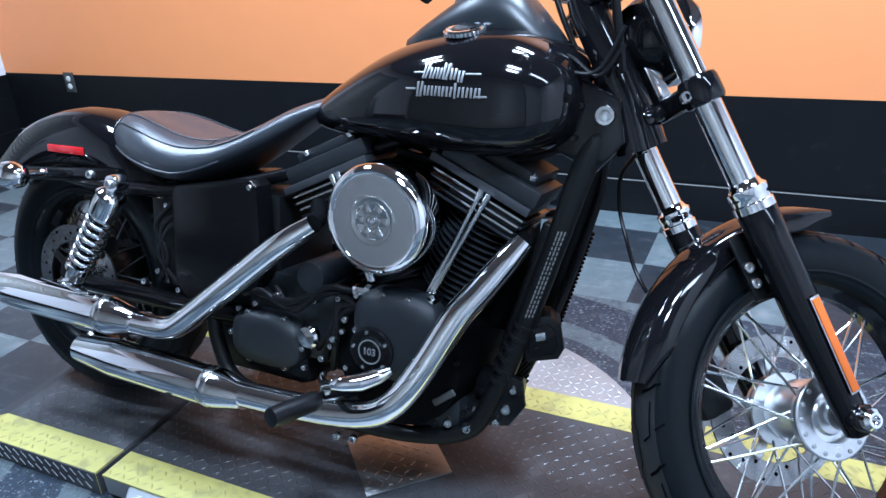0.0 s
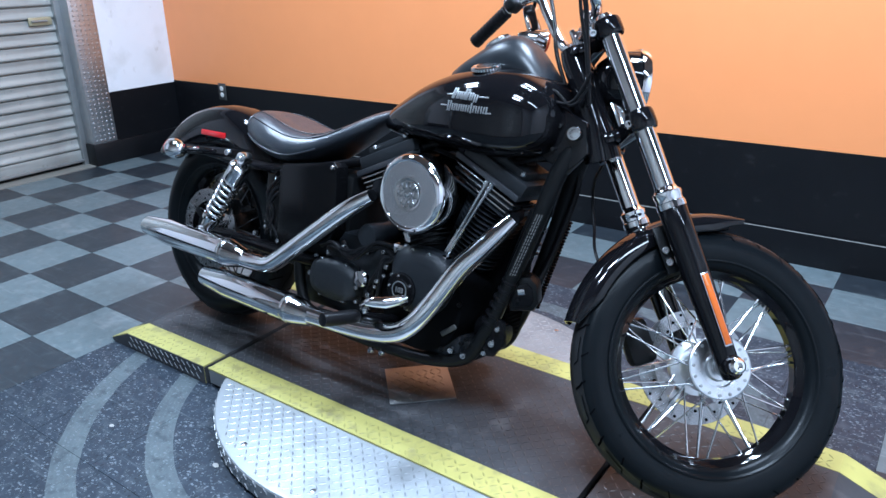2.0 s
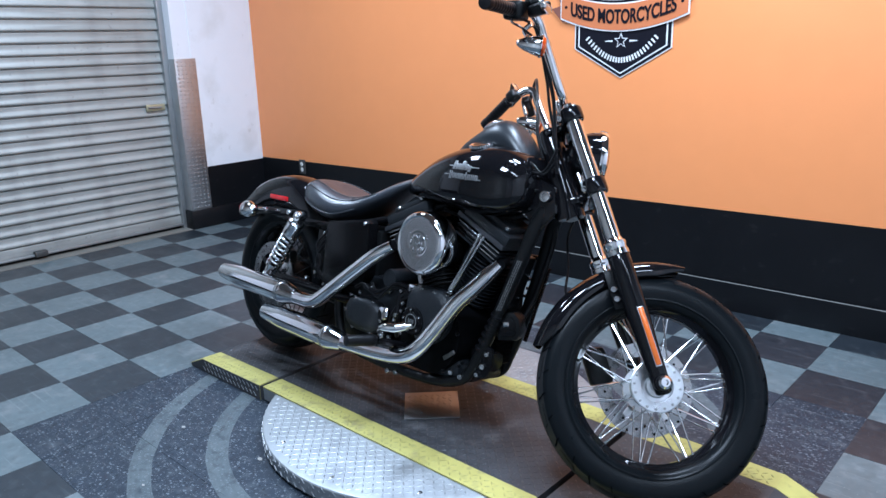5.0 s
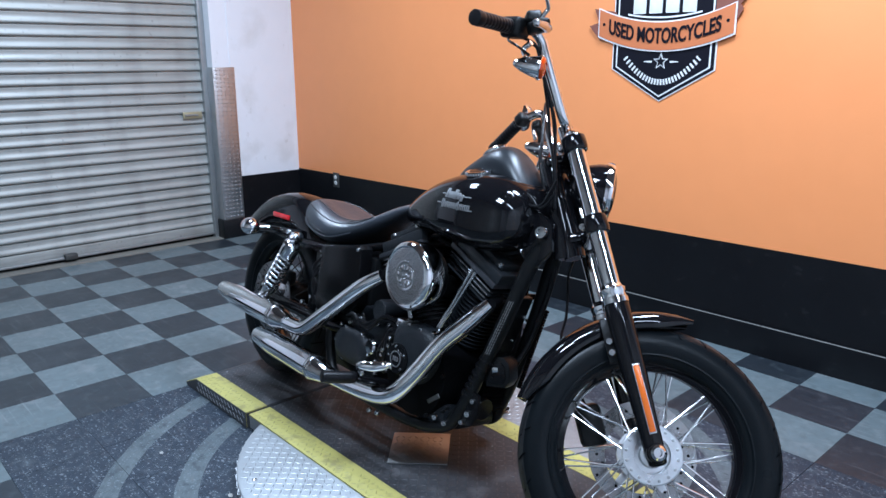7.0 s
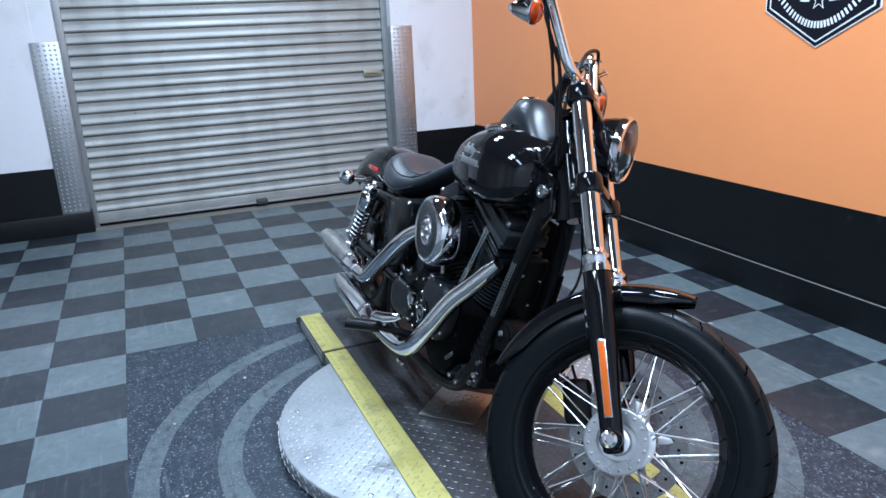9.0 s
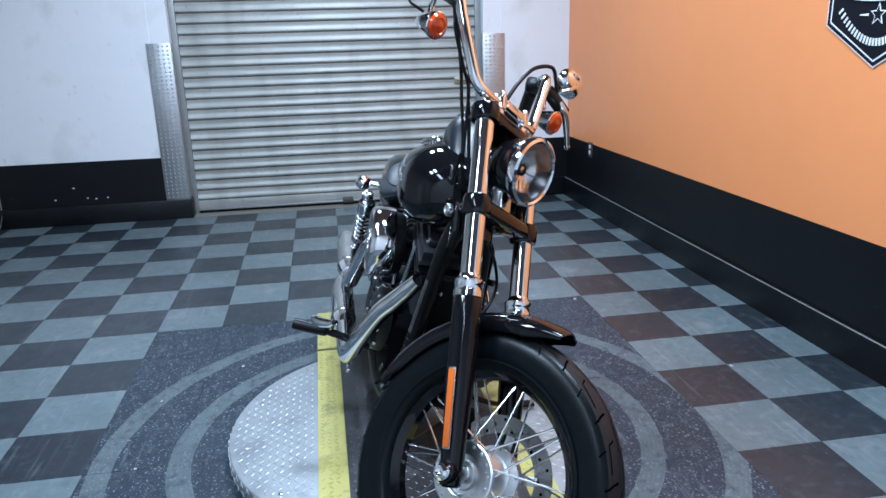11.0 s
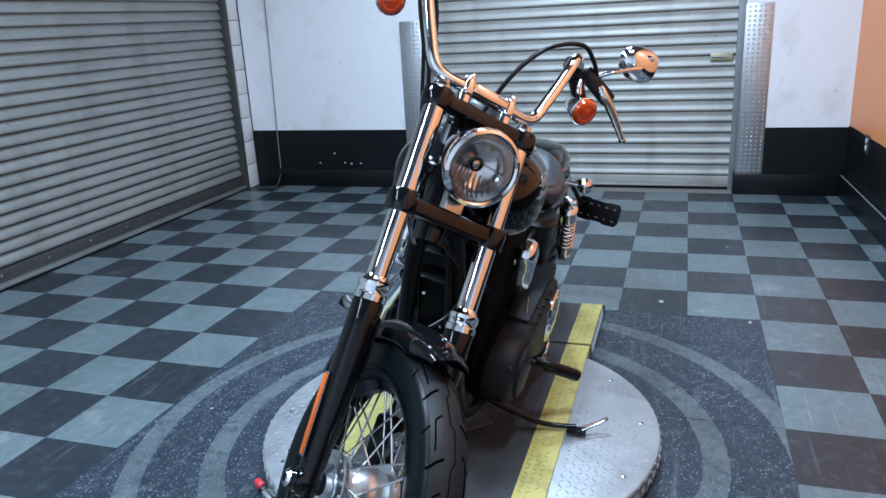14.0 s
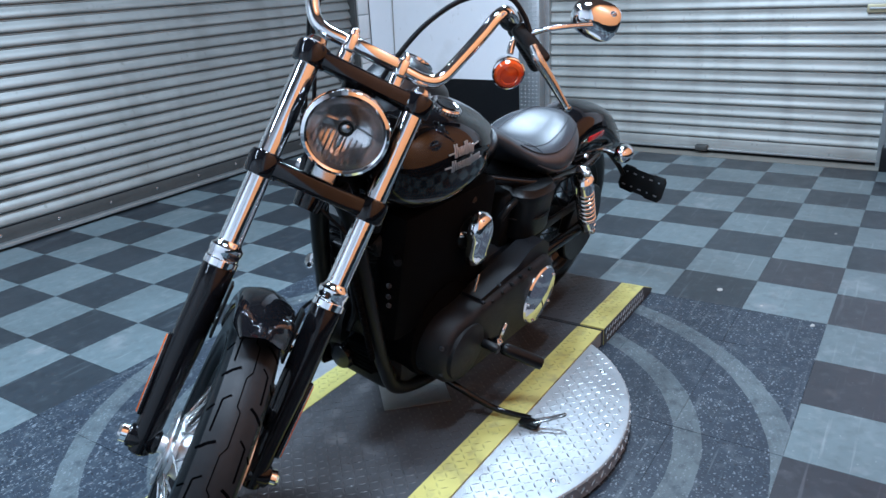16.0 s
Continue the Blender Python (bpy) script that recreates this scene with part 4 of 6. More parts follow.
# front fender over the wheel
def fender(bm, m, r, half, drop, a0, a1, n=26, th=0.004, lift=0.0, tip=0.75):
    """A rounded guard round the z of m from angle a0 to a1; lift: how far it rises from the tyre towards a0."""
    sec = [(-half, -drop), (-half * 0.99, -drop * 0.55), (-half * 0.9, -drop * 0.2), (-half * 0.68, -drop * 0.03), (-half * 0.35, 0.006), (0, 0.010), (half * 0.35, 0.006), (half * 0.68, -drop * 0.03), (half * 0.9, -drop * 0.2), (half * 0.99, -drop * 0.55), (half, -drop)]
    rings = []
    for k in range(n + 1):
        a = radians(a0 + (a1 - a0) * k / n)
        t = min(1.0, 5.0 * min(k, n - k) / n + 0.30)
        rk = r + lift * (1 - k / n) ** 1.6
        out = [(rk + h * t if h < 0 else rk + h, y * (tip + (1 - tip) * math.sqrt(t))) for y, h in sec]
        inn = [(rr - th, y * 0.95) for rr, y in reversed(out)]
        rings.append([m @ Vector((rr * math.cos(a), rr * math.sin(a), y)) for rr, y in out + inn])
    return skin(bm, rings)


bp("front_fender", fender(B(), FW, 0.363, 0.060, 0.042, -57, -145, lift=0.020, tip=0.35), PAINT, "gloss black front fender", sharp=1.0)
for s in (1, -1):
    bp("fender_bracket", box(B(), (0.035, 0.079 * s, 0.30), (0.05, 0.006, 0.12), 0.002, FORK), SATIN, "fender bracket")
cal = bp("front_caliper", box(B(), (-0.06, 0.088, 0.10), (0.075, 0.055, 0.12), 0.018, FORK), SATIN, "black brake caliper", front)
for dz in (0.06, 0.14):
    bolt(FORK @ Vector((-0.06, 0.116, dz)), FORK.to_3x3() @ Y, 0.012, cal)

# headlamp
HL = FORK @ Matrix.Translation((0.075, -0.002, 0.758)) @ pose(0, 0, 0, 0, 90, 0) @ pose(0, 0, 0, 0, 22, 0) @ Matrix.Scale(0.95, 4)
head = bp("headlamp", lathe(B(), [(0.012, -0.05), (0.045, -0.045), (0.072, -0.015), (0.084, 0.03), (0.087, 0.062)], HL, 40, False), PAINT, "round headlamp with black shell")
bp("rim", ring_lathe(B(), [(0.083, 0.058), (0.0925, 0.056), (0.0945, 0.066), (0.092, 0.078), (0.085, 0.082), (0.080, 0.078)], HL, 48), CHROME, "chrome headlamp ring", head)
rings = []
for r, h in ((0.082, 0.066), (0.074, 0.046), (0.060, 0.030), (0.042, 0.018), (0.022, 0.012), (0.008, 0.010)):
    rings.append([HL @ Vector((r * math.cos(2 * math.pi * j / 40 + 0.05 * (r > 0.05)), r * math.sin(2 * math.pi * j / 40 + 0.05 * (r > 0.05)), h)) for j in range(40)])
bp("reflector", skin(B(), rings, False), mat("lamp_reflector", (0.68, 0.68, 0.69), 0.2, 1.0, vary=0.1, scale=60, bump=0.3, bscale=60), "fluted bright reflector", head)
for k in range(-5, 6):
    w_ = 0.0115 * k
    line = []
    for u in range(5):
        v_ = 0.020 + (math.sqrt(0.076**2 - w_ * w_) - 0.020) * u / 4
        r_ = math.hypot(v_, w_)
        line.append(HL @ Vector((v_, w_, float(np.interp(r_, [0.008, 0.022, 0.042, 0.060, 0.074, 0.082], [0.010, 0.012, 0.018, 0.030, 0.046, 0.066])) + 0.001)))
    bp("flute", tube(B(), line, 0.0022, 6, 2), CHROME_S, "", head)
for s in (1, -1):
    bp("cross_rib", tube(B(), [HL @ Vector((-0.004, s * 0.018, 0.016)), HL @ Vector((-0.004, s * 0.045, 0.024)), HL @ Vector((-0.004, s * 0.070, 0.044))], 0.002, 6, 3), CHROME_S, "", head)
bp("bulb_ring", ring_lathe(B(), [(0.012, 0.030), (0.013, 0.040), (0.017, 0.040), (0.018, 0.030)], HL, 20), SATIN, "dark ring round the bulb", head)
bp("bulb_arm", box(B(), (0.032, 0, 0.030), (0.034, 0.010, 0.006), 0.002, HL), CHROME_S, "", head)
bp("bulb_shield", lathe(B(), [(0.010, 0.012), (0.011, 0.032), (0.009, 0.038), (0.003, 0.04)], HL, 16), CHROME_S, "", head)
lens = bp("lens", lathe(B(), [(0.083, 0.072), (0.075, 0.082), (0.05, 0.090), (0.02, 0.094), (0.001, 0.0945)], HL, 40, False), GLASS, "clear domed lens", head)
lens.visible_shadow = False
bp("bracket", box(B(), (0.055, 0, 0.66), (0.03, 0.05, 0.10), 0.006, FORK), CHROME_S, "", head)

# handlebar
bar_pts = [(-0.145, 0.40, 1.135), (-0.070, 0.315, 1.157), (-0.006, 0.264, 1.160), (0.020, 0.237, 1.136), (0.026, 0.214, 1.08), (0.034, 0.175, 0.99), (0.041, 0.147, 0.934), (0.050, 0.115, 0.914), (0.055, 0.06, 0.912)]
AHEAD = Vector((0.045, -0.004, 0.0))  # the left end of the bar is bent a little ahead
full = [FORK @ Vector(p) + AHEAD * min(1.0, max(0.0, (p[2] - 0.94) / 0.2)) for p in bar_pts] + [FORK @ Vector((p[0], -p[1], p[2])) for p in reversed(bar_pts)]
hb = bp("handlebar", tube(B(), full, 0.0145, 18, 6), CHROME, "tall chrome handlebar")
bp("riser_plate", box(B(), (0.060, 0, 0.915), (0.034, 0.095, 0.024), 0.006, FORK), CHROME, "polished plate between the risers", hb)
for s in (1, -1):
    f3 = FORK.to_3x3()
    rs = bp("riser", lathe(B(), [(0.017, 0.868), (0.017, 0.9)], FORK @ Matrix.Translation((0.055, 0.058 * s, 0)), 18), CHROME, "chrome riser", hb)
    bp("riser_clamp", box(B(), (0.055, 0.058 * s, 0.913), (0.042, 0.026, 0.046), 0.009, FORK, 3), CHROME, "chrome bar clamp", hb)
    bolt(FORK @ Vector((0.068, 0.058 * s, 0.934)), f3 @ Z, 0.009, hb, 0.008, CHROME)
    bolt(FORK @ Vector((0.042, 0.058 * s, 0.934)), f3 @ Z, 0.009, hb, 0.008, CHROME)
    bend = AHEAD if s > 0 else Vector((0, 0, 0))
    P = lambda x, y, z: FORK @ Vector((x, s * y, z)) + bend
    g0, g1 = P(-0.065, 0.305, 1.156), P(-0.16, 0.42, 1.132)
    ax = axis_to(g0, g1)
    L = (g1 - g0).length
    gp = [(0.017, 0.0), (0.0205, 0.004)]
    for k in range(9):
        gp += [(0.0200, 0.012 + k * 0.0135), (0.0194, 0.0135 + k * 0.0135), (0.0194, 0.0155 + k * 0.0135), (0.0200, 0.017 + k * 0.0135)]
    gp += [(0.0215, L - 0.012), (0.0205, L), (0.008, L + 0.003)]
    bp("grip", lathe(B(), gp, ax, 20), HOSE, "black rubber grip", hb, sharp=1.0)
    bp("switch_housing", box(B(), (0, 0, -0.028), (0.040, 0.048, 0.044) if s > 0 else (0.056, 0.064, 0.062), 0.012, ax, 3), SATIN, "black switch housing", hb)
    bp("lever_perch", box(B(), (0, 0, 0), (0.034, 0.105, 0.036), 0.010, Matrix.Translation(bend) @ FORK @ Matrix.Translation((0.006, s * 0.334, 1.118)) @ pose(0, 0, 0, -s * 28, 0, -s * 14), 3), SATIN, "black lever perch", hb)
    lv = [P(0.018, 0.335, 1.115), P(0.023, 0.361, 1.092), P(0.009, 0.408, 1.071), P(-0.010, 0.455, 1.051), P(-0.022, 0.486, 1.038)]
    le = bp("lever", tube(B(), lv, [0.010, 0.0125, 0.0115, 0.0085, 0.007], 10), CHROME_S, "polished hand lever", hb)
    bp("lever_ball", lathe(B(), [(0.002, -0.010), (0.0085, -0.006), (0.010, 0), (0.0085, 0.006), (0.002, 0.010)], Matrix.Translation(lv[-1]), 12), CHROME_S, "", le)
    # turn signal: chrome bullet with an amber lens that faces ahead
    sy, sz = (0.309, 1.055) if s > 0 else (0.288, 1.022)
    off = Vector((0, 0, 0)) if s > 0 else Vector((-0.034, 0.0, 0.010))
    sg = axis_to(P(-0.020, sy, sz) + off, P(0.10, sy + 0.01, sz - 0.065) + off) @ Matrix.Scale(1.0 if s > 0 else 0.92, 4)
    ts = bp("turn_signal", lathe(B(), [(0.004, -0.044), (0.010, -0.040), (0.021, -0.018), (0.030, 0.014), (0.0335, 0.036)], sg, 28), CHROME, "chrome bullet turn signal", hb)
    ln_ = bp("lens", lathe(B(), [(0.0325, 0.036), (0.0325, 0.044), (0.028, 0.051), (0.021, 0.053), (0.019, 0.0505), (0.010, 0.053), (0.001, 0.0545)], sg, 32), AMBER, "amber lens", ts, sharp=0.35)
    bp("bezel", ring_lathe(B(), [(0.032, 0.034), (0.0365, 0.034), (0.0368, 0.041), (0.034, 0.043)], sg, 32), CHROME, "", ts)
    bp("stalk", tube(B(), [P(-0.018, sy - 0.004, sz + 0.03) + off, P(-0.018, sy - 0.008, sz + 0.055) + off, P(-0.014, sy - 0.006, sz + 0.085)], 0.008, 10), CHROME, "", ts)
    if s < 0:
        bp("reservoir", box(B(), (0, 0, 0), (0.042, 0.075, 0.034), 0.008, FORK @ Matrix.Translation((0.0, -0.285, 1.165)) @ pose(0, 0, 0, 0, 0, 14), 3), SATIN, "black brake fluid reservoir", hb)
    # mirror: a chrome shell that faces back, on a bent stem
    ms = bp("mirror", tube(B(), [P(0.010, 0.322, 1.138), P(0.034, 0.340, 1.153), P(0.042, 0.352, 1.160), P(0.034, 0.395, 1.190), P(0.022, 0.440, 1.218)], [0.007, 0.006, 0.0055, 0.006, 0.007], 10), CHROME, "chrome mirror on a curved stem", hb)
    mm = Matrix.Translation(P(-0.012, 0.460, 1.247)) @ Vector((0.80, 0.60, 0.0)).to_track_quat("Z", "Y").to_matrix().to_4x4() @ pose(0, 0, 0, 0, 0, -14)
    rg = []
    for f_, h in ((0.015, 0.0262), (0.18, 0.0258), (0.45, 0.0232), (0.75, 0.015), (0.93, 0.004), (1.0, -0.008), (0.97, -0.012)):
        rg.append([mm @ Vector((0.060 * f_ * math.copysign(abs(math.cos(q)) ** 0.8, math.cos(q)), 0.046 * f_ * math.copysign(abs(math.sin(q)) ** 0.8, math.sin(q)) * (1 + 0.14 * math.cos(q)), h)) for q in [2 * math.pi * u / 32 for u in range(32)]])
    bp("shell", skin(B(), rg), CHROME, "chrome mirror shell", ms)
    # cables
bp("clutch_cable", tube(B(), [FORK @ Vector(p) + AHEAD * min(1.0, max(0.0, (p[1] - 0.08) / 0.2)) for p in ((0.012, 0.325, 1.135), (0.026, 0.285, 1.163), (0.045, 0.225, 1.168), (0.04, 0.14, 1.121), (0.025, 0.085, 1.05), (0.0, 0.055, 0.967), (-0.03, 0.04, 0.86), (-0.03, 0.05, 0.66))], 0.0058, 10), HOSE, "black clutch cable", hb)
for k, line in enumerate((
    ((-0.03, -0.275, 1.13), (0.004, -0.234, 1.12), (0.006, -0.210, 1.05), (0.014, -0.174, 0.97), (0.016, -0.142, 0.92), (0.0, -0.115, 0.84), (-0.03, -0.07, 0.70)),
    ((-0.02, -0.27, 1.125), (0.012, -0.228, 1.10), (0.008, -0.195, 1.03), (0.004, -0.165, 0.96), (-0.004, -0.14, 0.90), (-0.01, -0.11, 0.82), (-0.03, -0.06, 0.70)),
    ((0.012, -0.245, 1.15), (0.020, -0.205, 1.11), (0.018, -0.170, 1.05), (0.018, -0.150, 0.98), (0.012, -0.135, 0.91), (0.0, -0.10, 0.84), (-0.02, -0.05, 0.72)),
)):
    bp("cable", tube(B(), [FORK @ Vector(p) for p in line], 0.0045, 8), HOSE, "black control cable", hb)
bp("cable_clip", lathe(B(), [(0.008, -0.010), (0.009, -0.006), (0.009, 0.006), (0.008, 0.010)], axis_to(FORK @ Vector((0.018, -0.150, 0.98)), FORK @ Vector((0.018, -0.170, 1.05))), 10), HOSE, "", hb)
bp("wire", tube(B(), [FORK @ Vector(p) for p in ((-0.03, -0.30, 1.06), (-0.06, -0.32, 1.085), (-0.075, -0.30, 1.12), (-0.055, -0.285, 1.145))], 0.0035, 8), HOSE, "", hb)
bp("brake_line", tube(B(), [FORK @ Vector(p) for p in ((0.02, -0.02, 0.59), (0.0, 0.05, 0.565), (-0.018, 0.115, 0.535), (-0.030, 0.150, 0.48), (-0.050, 0.140, 0.42), (-0.085, 0.095, 0.345), (-0.075, 0.085, 0.24), (-0.06, 0.088, 0.15))], 0.0042, 8), HOSE, "black brake hose")

# ---- frame ----
frame_ = bp("frame", tube(B(), [(1.20, 0, 0.94), (1.24, 0, 0.86), (1.27, 0, 0.78)], 0.036, 20), PAINT, "black tubular steel frame")
for s in (1, -1):
    bp("down_tube", tube(B(), [(1.215, 0.03 * s, 0.82), (1.185, 0.05 * s, 0.74), (1.15, 0.065 * s, 0.60), (1.10, 0.08 * s, 0.42), (1.05, 0.092 * s, 0.27), (0.99, 0.105 * s, 0.18), (0.80, 0.12 * s, 0.145), (0.45, 0.13 * s, 0.16), (0.36, 0.13 * s, 0.25), (0.33, 0.12 * s, 0.42)], [0.026, 0.024, 0.022, 0.021, 0.020, 0.019, 0.018, 0.018, 0.018, 0.018], 14), SATIN, "", frame_)
    bp("seat_rail", tube(B(), [(1.2, 0.02 * s, 0.85), (0.85, 0.05 * s, 0.78), (0.55, 0.08 * s, 0.68), (0.30, 0.12 * s, 0.62), (0.0, 0.125 * s, 0.60), (-0.16, 0.105 * s, 0.60)], 0.015, 12), BLACKMETAL, "", frame_)
    bp("swingarm", tube(B(), [(0.52, 0.11 * s, 0.34), (0.30, 0.125 * s, 0.335), (0.05, 0.125 * s, 0.333), (-0.16, 0.125 * s, 0.333)], 0.024, 12), BLACKMETAL, "black swingarm", frame_)
bp("neck_gusset", box(B(), (1.16, 0, 0.82), (0.13, 0.07, 0.10), 0.02), BLACKMETAL, "", frame_)
bp("axle_nut", lathe(B(), [(0.018, 0), (0.018, 0.016), (0.013, 0.022), (0.006, 0.022)], axis_to((RX, -0.15, 0.333), (RX, -0.2, 0.333)), 6), CHROME, "chrome axle nut", rear, sharp=0.4)
bp("axle_nut", lathe(B(), [(0.018, 0), (0.018, 0.016), (0.013, 0.022), (0.006, 0.022)], axis_to((RX, 0.15, 0.333), (RX, 0.2, 0.333)), 6), CHROME, "chrome axle nut", rear, sharp=0.4)
cal = bp("rear_caliper", box(B(), (RX + 0.065, -0.10, 0.43), (0.10, 0.05, 0.065), 0.016, pose(0, 0, 0)), SATIN, "black rear brake caliper", rear)
bp("drive_belt", tube(B(), [(RX, 0.115, 0.452), (0.30, 0.115, 0.425), (0.52, 0.115, 0.40)], 0.012, 8), HOSE, "black drive belt", rear)
bp("belt_guard", box(B(), (0.17, 0.13, 0.455), (0.42, 0.012, 0.03), 0.004, pose(0, 0, 0)), SATIN, "", rear)

for s in (1, -1):
    t0, b0 = Vector((0.130, RY + 0.185 * s, 0.628)), Vector((-0.055, RY + 0.185 * s, 0.352))
    ax = axis_to(b0, t0)
    L = (t0 - b0).length
    sh = bp("shock_absorber", lathe(B(), [(0.012, 0.02), (0.017, 0.03), (0.017, 0.10), (0.009, 0.11), (0.009, L - 0.08)], ax, 18), BLACKMETAL, "coil-over shock absorber with a chrome spring")
    coil = [ax @ Vector((0.0285 * math.cos(k * 0.36), -0.0285 * math.sin(k * 0.36), 0.075 + (L - 0.16) * k / 125)) for k in range(126)]
    bp("spring", tube(B(), coil, 0.0066, 10, 1), SPRING, "chrome coil spring", sh)
    bp("spring_cover", lathe(B(), [(0.0335, L - 0.096), (0.0350, L - 0.088), (0.0350, L - 0.038), (0.026, L - 0.028), (0.016, L - 0.022)], ax, 24), CHROME, "", sh)
    bp("spring_seat", lathe(B(), [(0.014, 0.018), (0.024, 0.022), (0.026, 0.05), (0.034, 0.056), (0.034, 0.072), (0.020, 0.076)], ax, 24), CHROME, "", sh)
    for p in (t0, b0):
        bp("eye", lathe(B(), [(0.019, -0.018), (0.021, -0.012), (0.021, 0.012), (0.019, 0.018)], Matrix.Translation(p) @ M_AX, 20), CHROME, "", sh)
        bolt(p + Vector((0, s * 0.018, 0)), (0, s, 0), 0.012, sh, 0.010)

# rear fender, struts, rear lamps
bp("rear_fender", fender(B(), Matrix.Translation((RX, RY, 0.338)) @ M_AX, 0.430, 0.105, 0.13, -38, -146, 34, 0.004), PAINT, "gloss black rear fender", sharp=1.0)
for s in (1, -1):
    st = bp("fender_strut", box(B(), (-0.08, RY + 0.114 * s, 0.622), (0.36, 0.016, 0.036), 0.007, pose(0, 0, 0, 0, -4, 0)), PAINT, "black fender strut")
    bolt((-0.03, RY + 0.124 * s, 0.625), (0, s, 0), 0.012, st, 0.010)
    bp("side_marker", box(B(), (-0.142, RY + 0.1045 * s, 0.675), (0.132, 0.008, 0.020), 0.003, I4), REDL, "long red side marker")
    sg = axis_to((-0.228, RY + 0.19 * s, 0.610), (-0.33, RY + 0.19 * s, 0.610))
    ts = bp("turn_signal", lathe(B(), [(0.006, -0.036), (0.020, -0.031), (0.030, -0.016), (0.035, 0.004), (0.035, 0.016), (0.033, 0.030)], sg, 28), CHROME, "chrome bullet rear turn signal")
    bp("lens", lathe(B(), [(0.0318, 0.03), (0.0312, 0.036), (0.026, 0.045), (0.001, 0.05)], sg, 28), REDL, "red lens", ts)
    bp("stalk", tube(B(), [(-0.215, RY + 0.178 * s, 0.611), (-0.21, RY + 0.14 * s, 0.612), (-0.205, RY + 0.115 * s, 0.613)], [0.009, 0.011, 0.011], 12), CHROME, "", ts)
PB = pose(-0.33, 0.248, 0.487, 0, -8, -10)
edge = [(-0.095, -0.030), (-0.083, -0.048), (-0.030, -0.050), (-0.022, -0.042), (0.022, -0.042), (0.030, -0.050), (0.083, -0.048), (0.095, -0.030), (0.095, 0.034), (0.085, 0.050), (0.045, 0.050), (0.036, 0.044), (-0.036, 0.044), (-0.045, 0.050), (-0.085, 0.050), (-0.095, 0.034)]
ph = bp("plate_bracket", prism(B(), edge, 0.010, PB @ Matrix.Translation((-0.005, 0, 0)) @ pose(0, 0, 0, 90, 0, 90), 0.002), SATIN, "empty black licence plate bracket")
for k in range(10):
    for side in (-1, 1):
        bp("slot", box(B(), (side * 0.006, -0.070 + 0.035 * (k % 5), 0.026 - 0.052 * (k // 5)), (0.002, 0.014 if k % 2 else 0.007, 0.0045), 0, PB), EMBLEM, "", ph)
bp("bracket_arm", tube(B(), [(-0.325, 0.17, 0.50), (-0.29, 0.15, 0.545), (-0.23, 0.125, 0.60)], 0.010, 10), SATIN, "", ph)

# ---- tank, dash, seat ----
def loft_body(stations, n=28, widest=0.42, foot=0.0):
    """Rings across x from (x, half width, low z, high z, squareness of the top and of the foot, height of the widest place)."""
    rings = []
    for x, wd, z0, z1, e in stations:
        ring = []
        zc = z0 + (z1 - z0) * widest
        for k in range(n):
            a = 2 * math.pi * k / n
            c, s = math.cos(a), math.sin(a)
            y = wd * math.copysign(abs(c) ** (2 / e), c)
            h = (z1 - zc) if s > 0 else (zc - z0)
            z = zc + h * math.copysign(abs(s) ** (2 / e), s)
            if s < 0 and foot:
                y = wd * math.copysign(abs(c) ** (2 / (e + foot)), c)
                z = zc - h * abs(s) ** (2 / (e + foot))
            ring.append(Vector((x, y, z)))
        rings.append(ring)
    return rings


def smooth_stations(st, n=5):
    cols = list(zip(*st))
    line = spline([Vector((i, 0, 0)) for i in range(len(st))], n)
    t = np.linspace(0, len(st) - 1, (len(st) - 1) * n + 1)
    out = []
    for c in cols:
        pts = spline([Vector((v, 0, 0)) for v in c], n)
        out.append([p.x for p in pts])
    return list(zip(*out))


TANK = [(0.56, 0.02, 0.79, 0.82, 2.0), (0.59, 0.06, 0.777, 0.845, 2.1), (0.66, 0.105, 0.769, 0.888, 2.2), (0.76, 0.148, 0.766, 0.942, 2.3), (0.86, 0.178, 0.760, 0.977, 2.4), (0.96, 0.192, 0.755, 0.996, 2.5), (1.05, 0.190, 0.756, 0.997, 2.5), (1.12, 0.168, 0.772, 0.974, 2.4), (1.16, 0.130, 0.802, 0.945, 2.2), (1.178, 0.065, 0.84, 0.90, 2.0)]
TANK_Y = 0.010


def tank_side(x, z):
    """Half the tank's width at a place."""
    wd, z0, z1, e = (float(np.interp(x, [s[0] for s in TANK], [s[k] for s in TANK])) for k in (1, 2, 3, 4))
    zc = z0 + (z1 - z0) * 0.46
    u = abs(z - zc) / ((z1 - zc) if z > zc else (zc - z0))
    return wd * max(0.0, 1 - u**e) ** (1 / e)


tank_rings = [[p + Vector((0, TANK_Y, 0)) for p in ring] for ring in loft_body(smooth_stations(TANK), 64, 0.46, 1.1)]
tank = bp("fuel_tank", skin(B(), tank_rings), PAINT, "gloss black teardrop fuel tank", sharp=1.2)
DASH = [(0.785, 0.014, 0.93, 0.972, 2.2), (0.83, 0.045, 0.94, 1.000, 2.2), (0.89, 0.062, 0.95, 1.038, 2.2), (0.945, 0.072, 0.95, 1.070, 2.2), (0.995, 0.074, 0.95, 1.080, 2.2), (1.045, 0.073, 0.94, 1.056, 2.2), (1.095, 0.066, 0.925, 1.004, 2.2), (1.13, 0.048, 0.905, 0.962, 2.2), (1.15, 0.02, 0.895, 0.93, 2.0)]
dash = bp("dash_console", skin(B(), loft_body(smooth_stations(DASH), 28)), CONSOLE, "satin black dash console on the tank", tank, sharp=1.2)
sp = axis_to((0.93, 0, 1.052), (0.86, 0, 1.15))
